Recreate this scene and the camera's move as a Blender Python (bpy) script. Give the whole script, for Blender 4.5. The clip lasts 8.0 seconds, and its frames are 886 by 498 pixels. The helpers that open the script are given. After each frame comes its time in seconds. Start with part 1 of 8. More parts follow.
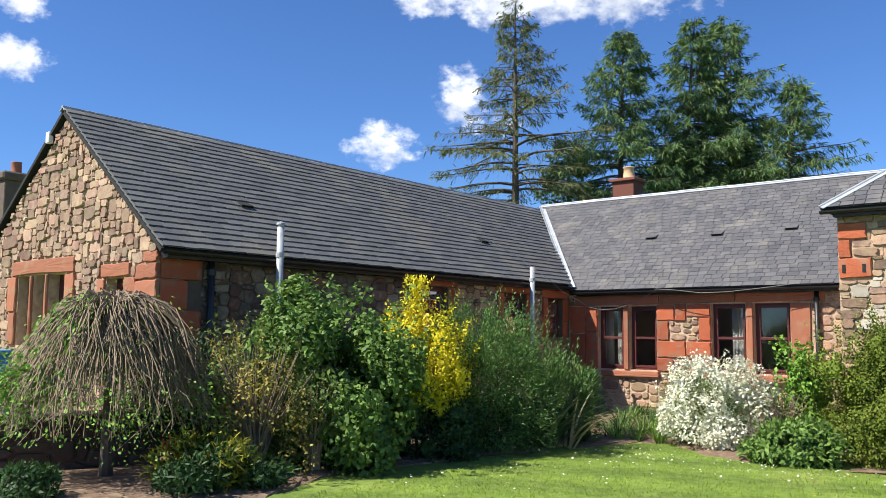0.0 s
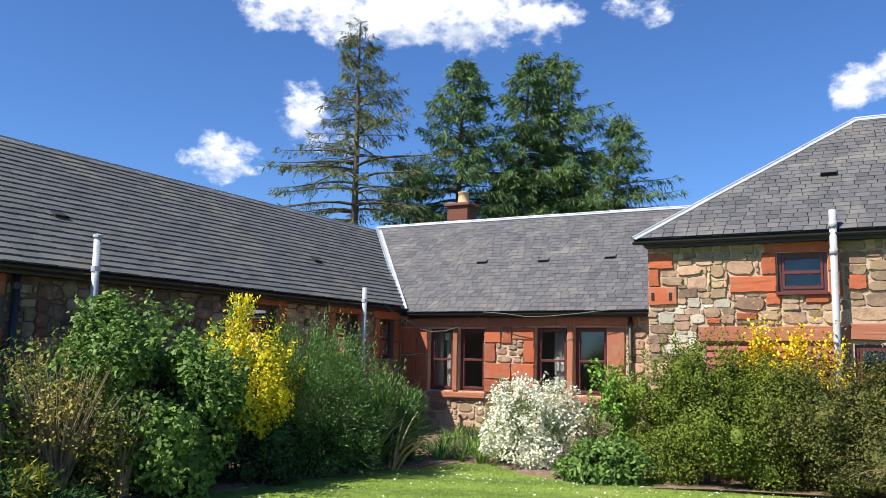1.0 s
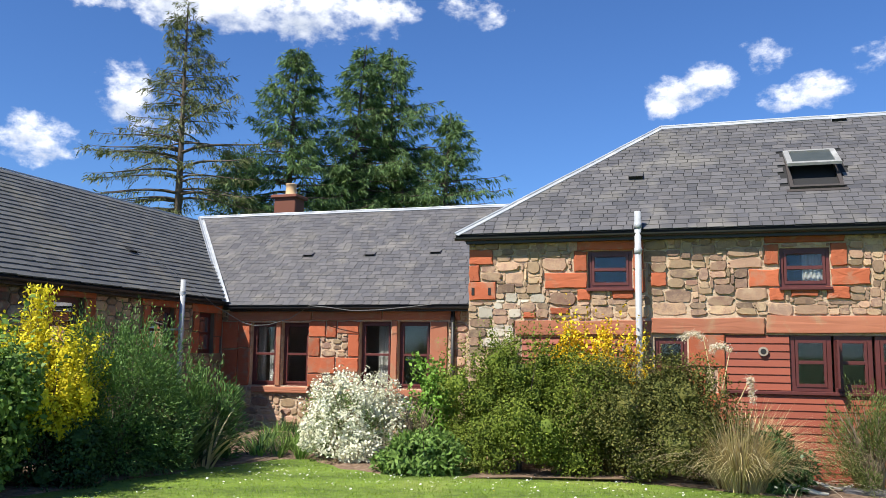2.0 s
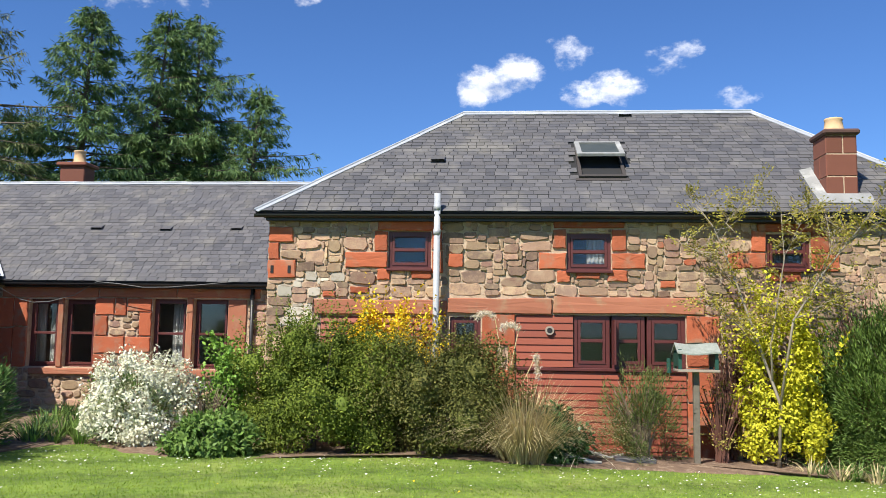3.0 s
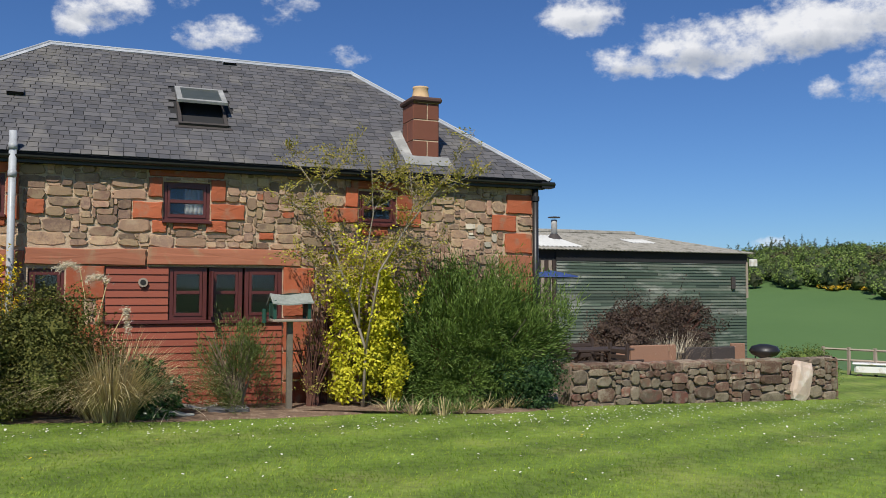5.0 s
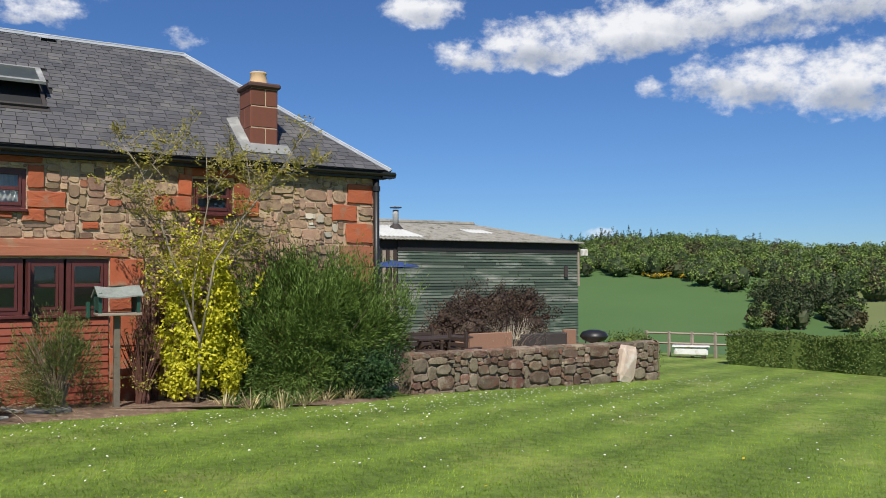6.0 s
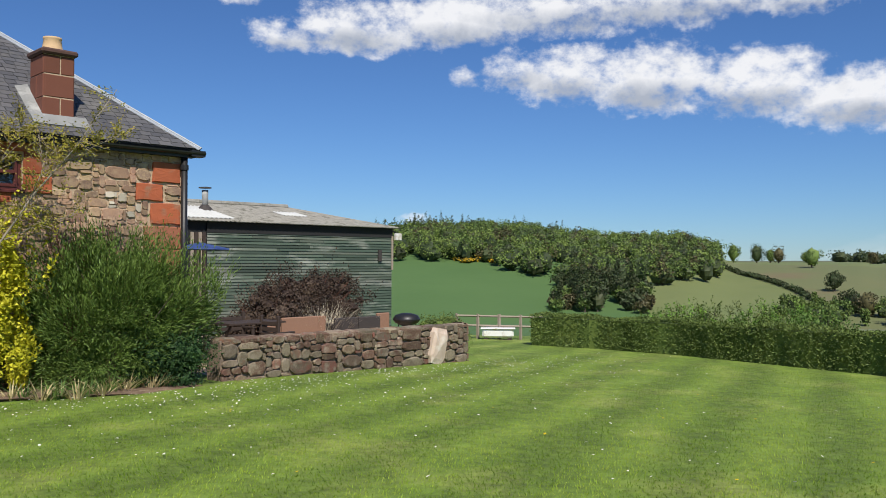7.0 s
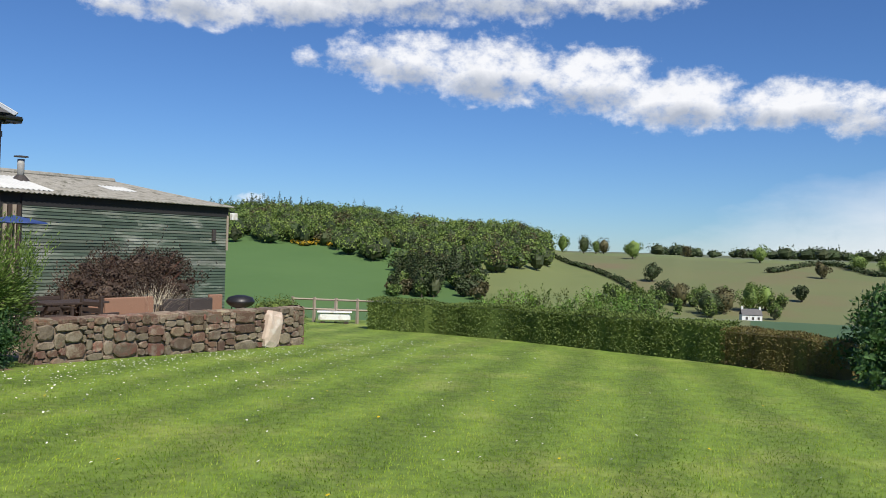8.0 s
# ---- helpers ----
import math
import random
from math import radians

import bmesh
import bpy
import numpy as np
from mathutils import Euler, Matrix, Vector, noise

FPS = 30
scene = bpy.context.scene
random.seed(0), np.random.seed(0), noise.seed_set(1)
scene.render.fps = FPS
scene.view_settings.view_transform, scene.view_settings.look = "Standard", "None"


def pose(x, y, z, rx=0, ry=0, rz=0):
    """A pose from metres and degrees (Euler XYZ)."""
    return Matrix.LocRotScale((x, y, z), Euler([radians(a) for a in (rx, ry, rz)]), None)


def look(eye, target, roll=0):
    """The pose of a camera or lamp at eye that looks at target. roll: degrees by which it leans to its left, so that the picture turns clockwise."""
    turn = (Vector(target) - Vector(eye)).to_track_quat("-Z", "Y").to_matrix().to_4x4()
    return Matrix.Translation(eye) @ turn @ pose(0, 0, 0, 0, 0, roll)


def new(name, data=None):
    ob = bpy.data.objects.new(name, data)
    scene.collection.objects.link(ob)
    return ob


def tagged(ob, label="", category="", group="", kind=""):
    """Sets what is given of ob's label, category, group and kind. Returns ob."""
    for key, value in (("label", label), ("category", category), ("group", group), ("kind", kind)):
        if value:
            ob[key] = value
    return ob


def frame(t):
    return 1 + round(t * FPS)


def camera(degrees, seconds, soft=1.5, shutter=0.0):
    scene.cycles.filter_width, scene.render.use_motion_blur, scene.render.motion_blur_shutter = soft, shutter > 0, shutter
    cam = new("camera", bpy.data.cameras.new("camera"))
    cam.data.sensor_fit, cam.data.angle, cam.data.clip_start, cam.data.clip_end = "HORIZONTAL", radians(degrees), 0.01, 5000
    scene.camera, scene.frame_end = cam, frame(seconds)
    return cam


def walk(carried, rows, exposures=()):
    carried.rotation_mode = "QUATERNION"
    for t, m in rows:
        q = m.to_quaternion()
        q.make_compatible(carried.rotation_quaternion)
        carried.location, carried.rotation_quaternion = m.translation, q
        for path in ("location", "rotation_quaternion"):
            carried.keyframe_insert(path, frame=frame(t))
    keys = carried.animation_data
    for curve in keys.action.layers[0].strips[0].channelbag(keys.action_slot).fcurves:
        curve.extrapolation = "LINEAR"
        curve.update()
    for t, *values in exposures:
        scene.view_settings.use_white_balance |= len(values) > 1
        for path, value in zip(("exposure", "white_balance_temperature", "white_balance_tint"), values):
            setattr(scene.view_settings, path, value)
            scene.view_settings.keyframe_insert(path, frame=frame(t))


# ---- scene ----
cam = camera(55.28, 8.0, soft=0.9)
ROWS = [
    (0.0, 3.673, -14.641, 2.180, 39.19, 5.68, -0.48),
    (0.5, 3.768, -14.612, 2.185, 33.70, 6.41, -0.91),
    (1.0, 3.819, -14.563, 2.200, 28.30, 7.16, -1.02),
    (2.5, 4.028, -14.422, 2.191, 10.80, 6.34, -0.69),
    (3.0, 4.105, -14.392, 2.169, 4.14, 5.81, -0.78),
    (3.5, 4.160, -14.381, 2.151, -2.66, 5.21, -0.51),
    (4.0, 4.196, -14.407, 2.166, -8.64, 4.13, 0.02),
    (4.5, 4.245, -14.425, 2.204, -14.75, 3.28, -0.01),
    (5.0, 4.285, -14.471, 2.194, -21.79, 2.65, -0.19),
    (6.5, 4.348, -14.427, 2.198, -38.04, 1.49, 0.38),
    (7.0, 4.346, -14.425, 2.198, -44.95, 0.85, -0.11),
    (7.5, 4.384, -14.398, 2.182, -50.78, 0.42, -1.15),
    (8.0, 4.359, -14.417, 2.191, -55.84, -0.04, -1.69),
]
walk(cam, [(t, pose(x, y, z, 90 + pitch, roll, yaw)) for t, x, y, z, yaw, pitch, roll in ROWS],
     exposures=[(0.0, 0.80), (0.5, 0.86), (1.0, 0.78), (3.0, 0.70), (3.6, 0.62), (4.5, 0.13), (5.0, -0.02), (6.5, 0.07), (7.2, 0.04), (8.0, 0.13)])

# ---- sun and sky ----
SUN_FROM = Vector((-0.46, -0.75, 1.0)).normalized()
sun = new("sun", bpy.data.lights.new("sun", "SUN"))
sun.data.energy, sun.data.angle, sun.data.color = 5.0, radians(0.5), (1.0, 0.95, 0.86)
sun.matrix_world = look(SUN_FROM * 60, (0, 0, 0))

world = bpy.data.worlds.new("world")
scene.world = world
world.use_nodes = True
wn, wl = world.node_tree.nodes, world.node_tree.links
wn.clear()
w_out, w_bg, w_sky = wn.new("ShaderNodeOutputWorld"), wn.new("ShaderNodeBackground"), wn.new("ShaderNodeTexSky")
w_sky.sky_type, w_sky.sun_disc = "NISHITA", False
w_sky.sun_elevation = math.asin(SUN_FROM.z)
w_sky.sun_rotation = math.atan2(SUN_FROM.x, SUN_FROM.y)
w_sky.altitude, w_sky.air_density, w_sky.dust_density, w_sky.ozone_density = 200, 1.0, 0.0, 3.0
w_bg.inputs["Strength"].default_value = 0.070
wl.new(w_bg.outputs[0], w_out.inputs[0])
w_dir = wn.new("ShaderNodeTexCoord")


def w_math(op, a, b=None, clamp=False):
    n = wn.new("ShaderNodeMath")
    n.operation, n.use_clamp = op, clamp
    for k, v in enumerate((a, b)):
        if v is None:
            continue
        if isinstance(v, (int, float)):
            n.inputs[k].default_value = v
        else:
            wl.new(v, n.inputs[k])
    return n.outputs[0]


def w_noise(scale, detail, stretch=1.0):
    m = wn.new("ShaderNodeMapping")
    m.inputs["Scale"].default_value = (1, 1, stretch)
    wl.new(w_dir.outputs["Generated"], m.inputs[0])
    n = wn.new("ShaderNodeTexNoise")
    n.inputs["Scale"].default_value, n.inputs["Detail"].default_value, n.inputs["Roughness"].default_value = scale, detail, 0.6
    wl.new(m.outputs[0], n.inputs["Vector"])
    return n.outputs[0]


# fair-weather cumulus: yaw, elevation, half width, half height (degrees), thickness
CLOUDS = [
    (43.4, 12.5, 2.5, 1.15, 1.0), (44.0, 13.2, 1.3, 0.9, 0.9), (38.2, 15.9, 1.8, 1.6, 0.8), (37.0, 14.6, 2.6, 1.0, 0.5), (40.5, 22.6, 2.6, 1.3, 0.7), (35.6, 22.9, 3.2, 1.8, 1.0),
    (31.5, 22.8, 4.4, 2.0, 1.1), (26.5, 22.8, 4.4, 2.1, 1.1), (22.2, 22.6, 2.6, 1.4, 0.9), (14.9, 22.8, 2.0, 1.0, 0.7), (67.4, 16.3, 2.4, 1.1, 0.9), (66.6, 19.6, 1.5, 0.9, 0.8),
    (0.9, 17.1, 1.9, 0.9, 0.9), (-0.8, 17.5, 1.5, 0.9, 0.9), (2.2, 16.3, 0.9, 0.8, 0.7), (-5.2, 16.0, 1.6, 0.7, 0.9), (-7.6, 16.4, 1.7, 0.9, 0.9), (-10.6, 17.9, 1.3, 0.7, 0.75),
    (-12.1, 18.5, 0.9, 0.5, 0.6), (-4.5, 18.8, 1.2, 0.7, 0.5), (-15.2, 15.4, 1.2, 0.5, 0.6), (-31.0, 18.0, 2.4, 1.0, 0.9),
    (-34.5, 14.8, 2.4, 0.9, 0.9), (-39.5, 15.5, 5.0, 1.5, 1.1), (-46.0, 16.0, 6.0, 1.6, 1.2), (-53.0, 16.8, 7.0, 1.7, 1.2), (-61.0, 17.0, 7.0, 1.6, 1.2), (-68.0, 16.6, 4.0, 1.2, 1.0),
    (-46.6, 12.4, 1.3, 0.6, 0.8), (-49.6, 12.9, 2.6, 1.2, 1.0), (-53.5, 12.4, 3.6, 1.6, 1.2), (-59.0, 12.0, 4.6, 1.9, 1.3), (-65.0, 11.2, 4.6, 1.8, 1.3), (-71.5, 10.0, 5.0, 1.5, 1.3),
    (-78.0, 9.6, 5.5, 1.3, 1.2), (-85.0, 8.8, 6.0, 1.4, 1.1), (-43.2, 2.9, 1.3, 0.55, 0.9),
    (-120.0, 14.0, 14.0, 3.0, 1.0), (150.0, 18.0, 12.0, 3.0, 1.0), (100.0, 16.0, 8.0, 2.4, 1.0),
]
w_mask, w_shade = None, None
for c_yaw, c_el, c_w, c_h, c_t in CLOUDS:
    a, e = radians(c_yaw), radians(c_el)
    east, up = Vector((math.cos(a), math.sin(a), 0)), Vector((math.sin(e) * math.sin(a), -math.sin(e) * math.cos(a), math.cos(e)))
    mid = Vector((-math.sin(a) * math.cos(e), math.cos(a) * math.cos(e), math.sin(e)))
    rows = []
    for axis in (east / math.sin(radians(c_w * 1.12)), up / math.sin(radians(c_h * 1.35)), mid):
        n = wn.new("ShaderNodeVectorMath")
        n.operation = "DOT_PRODUCT"
        wl.new(w_dir.outputs["Generated"], n.inputs[0])
        n.inputs[1].default_value = axis
        rows.append(n.outputs["Value"])
    r2 = w_math("ADD", w_math("MULTIPLY", rows[0], rows[0]), w_math("MULTIPLY", rows[1], rows[1]))
    puff = w_math("SUBTRACT", w_math("SUBTRACT", 1.0, r2), w_math("MULTIPLY", w_math("LESS_THAN", rows[2], 0.5), 20.0))
    puff = w_math("MULTIPLY", w_math("MAXIMUM", puff, -4.0), c_t)
    low = w_math("MULTIPLY", w_math("MAXIMUM", puff, 0.0), w_math("MULTIPLY", rows[1], -1.0))
    w_mask = puff if w_mask is None else w_math("MAXIMUM", w_mask, puff)
    w_shade = low if w_shade is None else w_math("MAXIMUM", w_shade, low)
w_body = w_math("ADD", w_mask, w_math("ADD", w_math("MULTIPLY", w_math("SUBTRACT", w_noise(15, 10, 1.7), 0.49), 3.0), w_math("MULTIPLY", w_math("SUBTRACT", w_noise(48, 8, 1.4), 0.5), 2.4)))
w_cover = wn.new("ShaderNodeMapRange")
w_cover.interpolation_type = "SMOOTHSTEP"
for k, v in zip(("From Min", "From Max", "To Min", "To Max"), (0.0, 1.35, 0.0, 0.98)):
    w_cover.inputs[k].default_value = v
wl.new(w_body, w_cover.inputs["Value"])
w_col = wn.new("ShaderNodeValToRGB")
w_col.color_ramp.elements[0].color, w_col.color_ramp.elements[1].color = (12.5, 12.6, 13.0, 1), (6.0, 6.6, 7.8, 1)
w_col.color_ramp.elements[0].position, w_col.color_ramp.elements[1].position = 0.15, 1.0
wl.new(w_math("ADD", w_math("MULTIPLY", w_shade, 2.0), w_math("MULTIPLY", w_math("SUBTRACT", w_noise(26, 6), 0.45), 1.3)), w_col.inputs[0])
# a thin milky veil low in the east
v_a = radians(-92.0)
v_dot = []
for axis in (Vector((math.cos(v_a), math.sin(v_a), 0)) / math.sin(radians(24)), Vector((0, 0, 1)) / math.sin(radians(5.6))):
    n = wn.new("ShaderNodeVectorMath")
    n.operation = "DOT_PRODUCT"
    wl.new(w_dir.outputs["Generated"], n.inputs[0])
    n.inputs[1].default_value = axis
    v_dot.append(n.outputs["Value"])
v_east = wn.new("ShaderNodeSeparateXYZ")
wl.new(w_dir.outputs["Generated"], v_east.inputs[0])
w_veil = w_math("SUBTRACT", w_math("SUBTRACT", 1.0, w_math("MULTIPLY", v_dot[0], v_dot[0])), w_math("MULTIPLY", v_dot[1], v_dot[1]))
w_veil = w_math("ADD", w_veil, w_math("MULTIPLY", w_math("SUBTRACT", w_noise(5, 5, 3.0), 0.5), 1.1))
w_veil = w_math("MULTIPLY", w_math("MULTIPLY", w_math("MULTIPLY", w_veil, 1.2, True), w_math("GREATER_THAN", v_east.outputs[0], 0.0)), 0.6)
w_mix = wn.new("ShaderNodeMixRGB")
wl.new(w_math("MAXIMUM", w_cover.outputs[0], w_veil), w_mix.inputs[0])
w_tone = wn.new("ShaderNodeMixRGB")
w_tone.blend_type = "MULTIPLY"
w_tone.inputs[0].default_value, w_tone.inputs[2].default_value = 1.0, (0.58, 0.86, 1.28, 1)
wl.new(w_sky.outputs[0], w_tone.inputs[1])
wl.new(w_tone.outputs[0], w_mix.inputs[1])
wl.new(w_col.outputs[0], w_mix.inputs[2])
wl.new(w_mix.outputs[0], w_bg.inputs["Color"])

# ---- materials ----
def material(name, ramp, scale=3.0, rough=0.85, bump=0.25, fine=40.0, rand=None, spread=0.3, metal=0.0, stain=None, stain_scale=0.7,
             leaf=0.0, stretch=(1, 1, 1), depth=0.01, hue=0.0):
    """A surface with two scales of variation; rand: 'object' or 'island' varies it piece by piece; stain: a colour in blotches."""
    m = bpy.data.materials.new(name)
    m.use_nodes = True
    nt = m.node_tree
    nn, nl = nt.nodes, nt.links
    bsdf = nn["Principled BSDF"]
    geo = nn.new("ShaderNodeNewGeometry")
    mapping = nn.new("ShaderNodeMapping")
    mapping.inputs["Scale"].default_value = stretch
    nl.new(geo.outputs["Position"], mapping.inputs[0])

    def noise_tex(s, d=5):
        n = nn.new("ShaderNodeTexNoise")
        n.inputs["Scale"].default_value, n.inputs["Detail"].default_value, n.inputs["Roughness"].default_value = s, d, 0.62
        nl.new(mapping.outputs[0], n.inputs["Vector"])
        return n.outputs[0]

    def calc(op, a, b, clamp=False):
        n = nn.new("ShaderNodeMath")
        n.operation, n.use_clamp = op, clamp
        for k, v in enumerate((a, b)):
            if isinstance(v, (int, float)):
                n.inputs[k].default_value = v
            else:
                nl.new(v, n.inputs[k])
        return n.outputs[0]

    big, small = noise_tex(scale), noise_tex(fine, 6)
    mixed = calc("ADD", calc("MULTIPLY", big, 0.65), calc("MULTIPLY", small, 0.35))
    pick = calc("ADD", calc("MULTIPLY", calc("SUBTRACT", mixed, 0.5), 2.2), 0.5)
    piece = None
    if rand == "object":
        piece = nn.new("ShaderNodeObjectInfo").outputs["Random"]
    elif rand == "island":
        piece = geo.outputs["Random Per Island"]
    if piece is not None:
        pick = calc("ADD", calc("MULTIPLY", pick, 0.4), calc("MULTIPLY", piece, 0.6))
    cr = nn.new("ShaderNodeValToRGB")
    while len(cr.color_ramp.elements) < len(ramp):
        cr.color_ramp.elements.new(0.5)
    for k, c in enumerate(ramp):
        cr.color_ramp.elements[k].position = k / max(1, len(ramp) - 1)
        cr.color_ramp.elements[k].color = (*c, 1)
    nl.new(pick, cr.inputs[0])
    colour = cr.outputs[0]
    if stain is not None:
        sp = calc("MULTIPLY", calc("SUBTRACT", noise_tex(stain_scale, 7), 0.52), 7.0, True)
        mx = nn.new("ShaderNodeMixRGB")
        nl.new(sp, mx.inputs[0])
        nl.new(colour, mx.inputs[1])
        mx.inputs[2].default_value = (*stain, 1)
        colour = mx.outputs[0]
    if piece is not None and spread:
        hsv = nn.new("ShaderNodeHueSaturation")
        jig = calc("FRACT", calc("MULTIPLY", piece, 37.7), 0.0)
        nl.new(calc("ADD", calc("MULTIPLY", jig, 2 * spread), 1 - spread), hsv.inputs["Value"])
        if hue:
            nl.new(calc("ADD", calc("MULTIPLY", calc("FRACT", calc("MULTIPLY", piece, 91.3), 0.0), 2 * hue), 0.5 - hue), hsv.inputs["Hue"])
        nl.new(colour, hsv.inputs["Color"])
        colour = hsv.outputs[0]
    nl.new(colour, bsdf.inputs["Base Color"])
    nl.new(calc("ADD", calc("MULTIPLY", calc("SUBTRACT", small, 0.5), 0.25), rough, True), bsdf.inputs["Roughness"])
    bsdf.inputs["Metallic"].default_value = metal
    if leaf:
        bsdf.inputs["Specular IOR Level"].default_value = 0.22
    if bump:
        bp = nn.new("ShaderNodeBump")
        bp.inputs["Strength"].default_value, bp.inputs["Distance"].default_value = bump, depth
        nl.new(mixed, bp.inputs["Height"])
        nl.new(bp.outputs[0], bsdf.inputs["Normal"])
    if leaf:
        tr, ad = nn.new("ShaderNodeBsdfTranslucent"), nn.new("ShaderNodeMixShader")
        nl.new(colour, tr.inputs[0])
        ad.inputs[0].default_value = leaf
        nl.new(bsdf.outputs[0], ad.inputs[1])
        nl.new(tr.outputs[0], ad.inputs[2])
        nl.new(ad.outputs[0], nn["Material Output"].inputs[0])
    return m


def rubble(name, ramp, rand):
    return material(name, ramp, 7, 0.92, 1.0, 42, rand, 0.40, stain=(0.38, 0.27, 0.17), stain_scale=6, depth=0.022, hue=0.012)


WARM = [(0.15, 0.095, 0.068), (0.28, 0.18, 0.115), (0.36, 0.235, 0.145), (0.21, 0.135, 0.098), (0.40, 0.275, 0.17), (0.27, 0.15, 0.105), (0.20, 0.15, 0.118)]
GABLE = [(0.18, 0.11, 0.08), (0.29, 0.18, 0.125), (0.36, 0.245, 0.165), (0.24, 0.14, 0.105), (0.40, 0.29, 0.20), (0.29, 0.15, 0.11), (0.26, 0.21, 0.165)]
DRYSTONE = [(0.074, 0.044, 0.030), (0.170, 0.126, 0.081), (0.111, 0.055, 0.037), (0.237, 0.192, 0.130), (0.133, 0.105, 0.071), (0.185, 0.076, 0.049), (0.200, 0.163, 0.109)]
M_STONE, M_STONE_J = rubble("rubble_stone", WARM, "object"), rubble("rubble_stone_far", WARM, "island")
M_GABLE, M_GABLE_J = rubble("gable_stone", GABLE, "object"), rubble("gable_stone_far", GABLE, "island")
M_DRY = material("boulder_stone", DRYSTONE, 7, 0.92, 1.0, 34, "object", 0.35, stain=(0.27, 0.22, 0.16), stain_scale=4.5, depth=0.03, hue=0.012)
M_WHITESTONE = material("limewashed_stone", [(0.429, 0.375, 0.294), (0.585, 0.525, 0.420)], 8, 0.9, 0.7, 40, "object", 0.3, stain=(0.33, 0.26, 0.18), stain_scale=9)
# stone darkened to stand in for the shade on the retaining wall
M_SHADESTONE = material("shade_dark_stone", [(0.045, 0.028, 0.022), (0.085, 0.055, 0.042), (0.06, 0.045, 0.034)], 5, 0.9, 0.9, 30, "object", 0.25, depth=0.02)
M_PINKSTONE = material("pale_pink_stone", [(0.48, 0.36, 0.28), (0.62, 0.50, 0.40)], 4, 0.9, 0.7, 30, stain=(0.66, 0.60, 0.52), stain_scale=3)
# dark mortar; on the long wing it also carries the side wall's shade
M_DARKMORTAR = material("dark_mortar", [(0.09, 0.065, 0.048), (0.16, 0.12, 0.085)], 6, 0.95, 0.7, 60, depth=0.015)
M_WALLMORTAR = material("earthy_mortar", [(0.13, 0.09, 0.065), (0.22, 0.16, 0.115), (0.30, 0.23, 0.165)], 8, 0.95, 1.0, 60, depth=0.03)
M_MORTAR = material("lime_mortar", [(0.36, 0.265, 0.18), (0.48, 0.36, 0.245), (0.58, 0.45, 0.31)], 9, 0.95, 1.0, 60, stain=(0.34, 0.235, 0.155), stain_scale=5, depth=0.03)
M_RED = material("red_sandstone", [(0.26, 0.062, 0.026), (0.40, 0.105, 0.044), (0.33, 0.083, 0.036)], 5, 0.92, 1.0, 45, "object", 0.2,
                 stain=(0.30, 0.15, 0.09), stain_scale=3.6, depth=0.02)
M_RED2 = material("faded_red_sandstone", [(0.301, 0.104, 0.055), (0.388, 0.153, 0.086)], 3.5, 0.9, 0.6, 45, "object", 0.12, stain=(0.320, 0.180, 0.101), stain_scale=3)
M_SLATE, M_SLATE_J = [material(n, [(0.060, 0.060, 0.066), (0.085, 0.083, 0.088), (0.11, 0.105, 0.105), (0.075, 0.07, 0.072)], 2.5, 0.62, 0.35, 30, r, 0.17,
                      stain=(0.15, 0.14, 0.125), stain_scale=1.3, depth=0.006) for n, r in (("slate", "object"), ("slate_far", "island"))]
M_TILE, M_TILE_J = [material(n, [(0.085, 0.087, 0.088), (0.12, 0.12, 0.116), (0.105, 0.104, 0.10)], 1.2, 0.7, 0.3, 30, r, 0.15,
                    stain=(0.16, 0.15, 0.125), stain_scale=0.8, depth=0.006) for n, r in (("grey_slate", "object"), ("grey_slate_far", "island"))]
M_UNDER = material("slate_underlay", [(0.012, 0.012, 0.013), (0.02, 0.02, 0.021)], 4, 0.9)
M_LEAD = material("zinc_flashing", [(0.30, 0.32, 0.345), (0.40, 0.42, 0.445)], 2.5, 0.55, 0.3, 25, metal=0.1, stain=(0.47, 0.48, 0.49), stain_scale=2.5)
M_APRON = material("dull_lead_apron", [(0.20, 0.20, 0.19), (0.30, 0.30, 0.29)], 4, 0.7, 0.3, 25, stain=(0.38, 0.38, 0.36), stain_scale=3)
M_PIPE = material("galvanised_pipe", [(0.36, 0.38, 0.40), (0.46, 0.475, 0.49)], 5, 0.45, 0.1, 40, metal=0.0, stain=(0.30, 0.31, 0.32), stain_scale=6)
M_BLACK = material("black_gutter_paint", [(0.012, 0.012, 0.013), (0.022, 0.021, 0.022)], 6, 0.45, 0.1)
M_FRAME = material("dark_red_window_paint", [(0.072, 0.016, 0.014), (0.11, 0.026, 0.022)], 9, 0.45, 0.15, 60)
M_CLAD = material("red_brown_weatherboard", [(0.209, 0.044, 0.019), (0.276, 0.063, 0.028)], 2.5, 0.6, 0.35, 30, "object", 0.07, stretch=(0.242, 0.880, 1.875))
M_BRICK = material("chimney_sandstone", [(0.141, 0.049, 0.029), (0.195, 0.068, 0.042)], 6, 0.9, 0.6, 55, "object", 0.12)
M_COPE = material("sooty_cope_stone", [(0.06, 0.032, 0.026), (0.11, 0.055, 0.042)], 6, 0.9, 0.6, 40)
M_POT = material("buff_clay_pot", [(0.50, 0.33, 0.17), (0.62, 0.43, 0.24)], 6, 0.8, 0.2, stain=(0.40, 0.26, 0.15), stain_scale=5)
M_SHED = material("weathered_green_boards", [(0.03, 0.05, 0.037), (0.065, 0.092, 0.066), (0.15, 0.165, 0.13)], 2.2, 0.85, 0.5, 30, "object", 0.32,
                  stain=(0.22, 0.23, 0.195), stain_scale=1.1, stretch=(0.5, 1, 2.2))
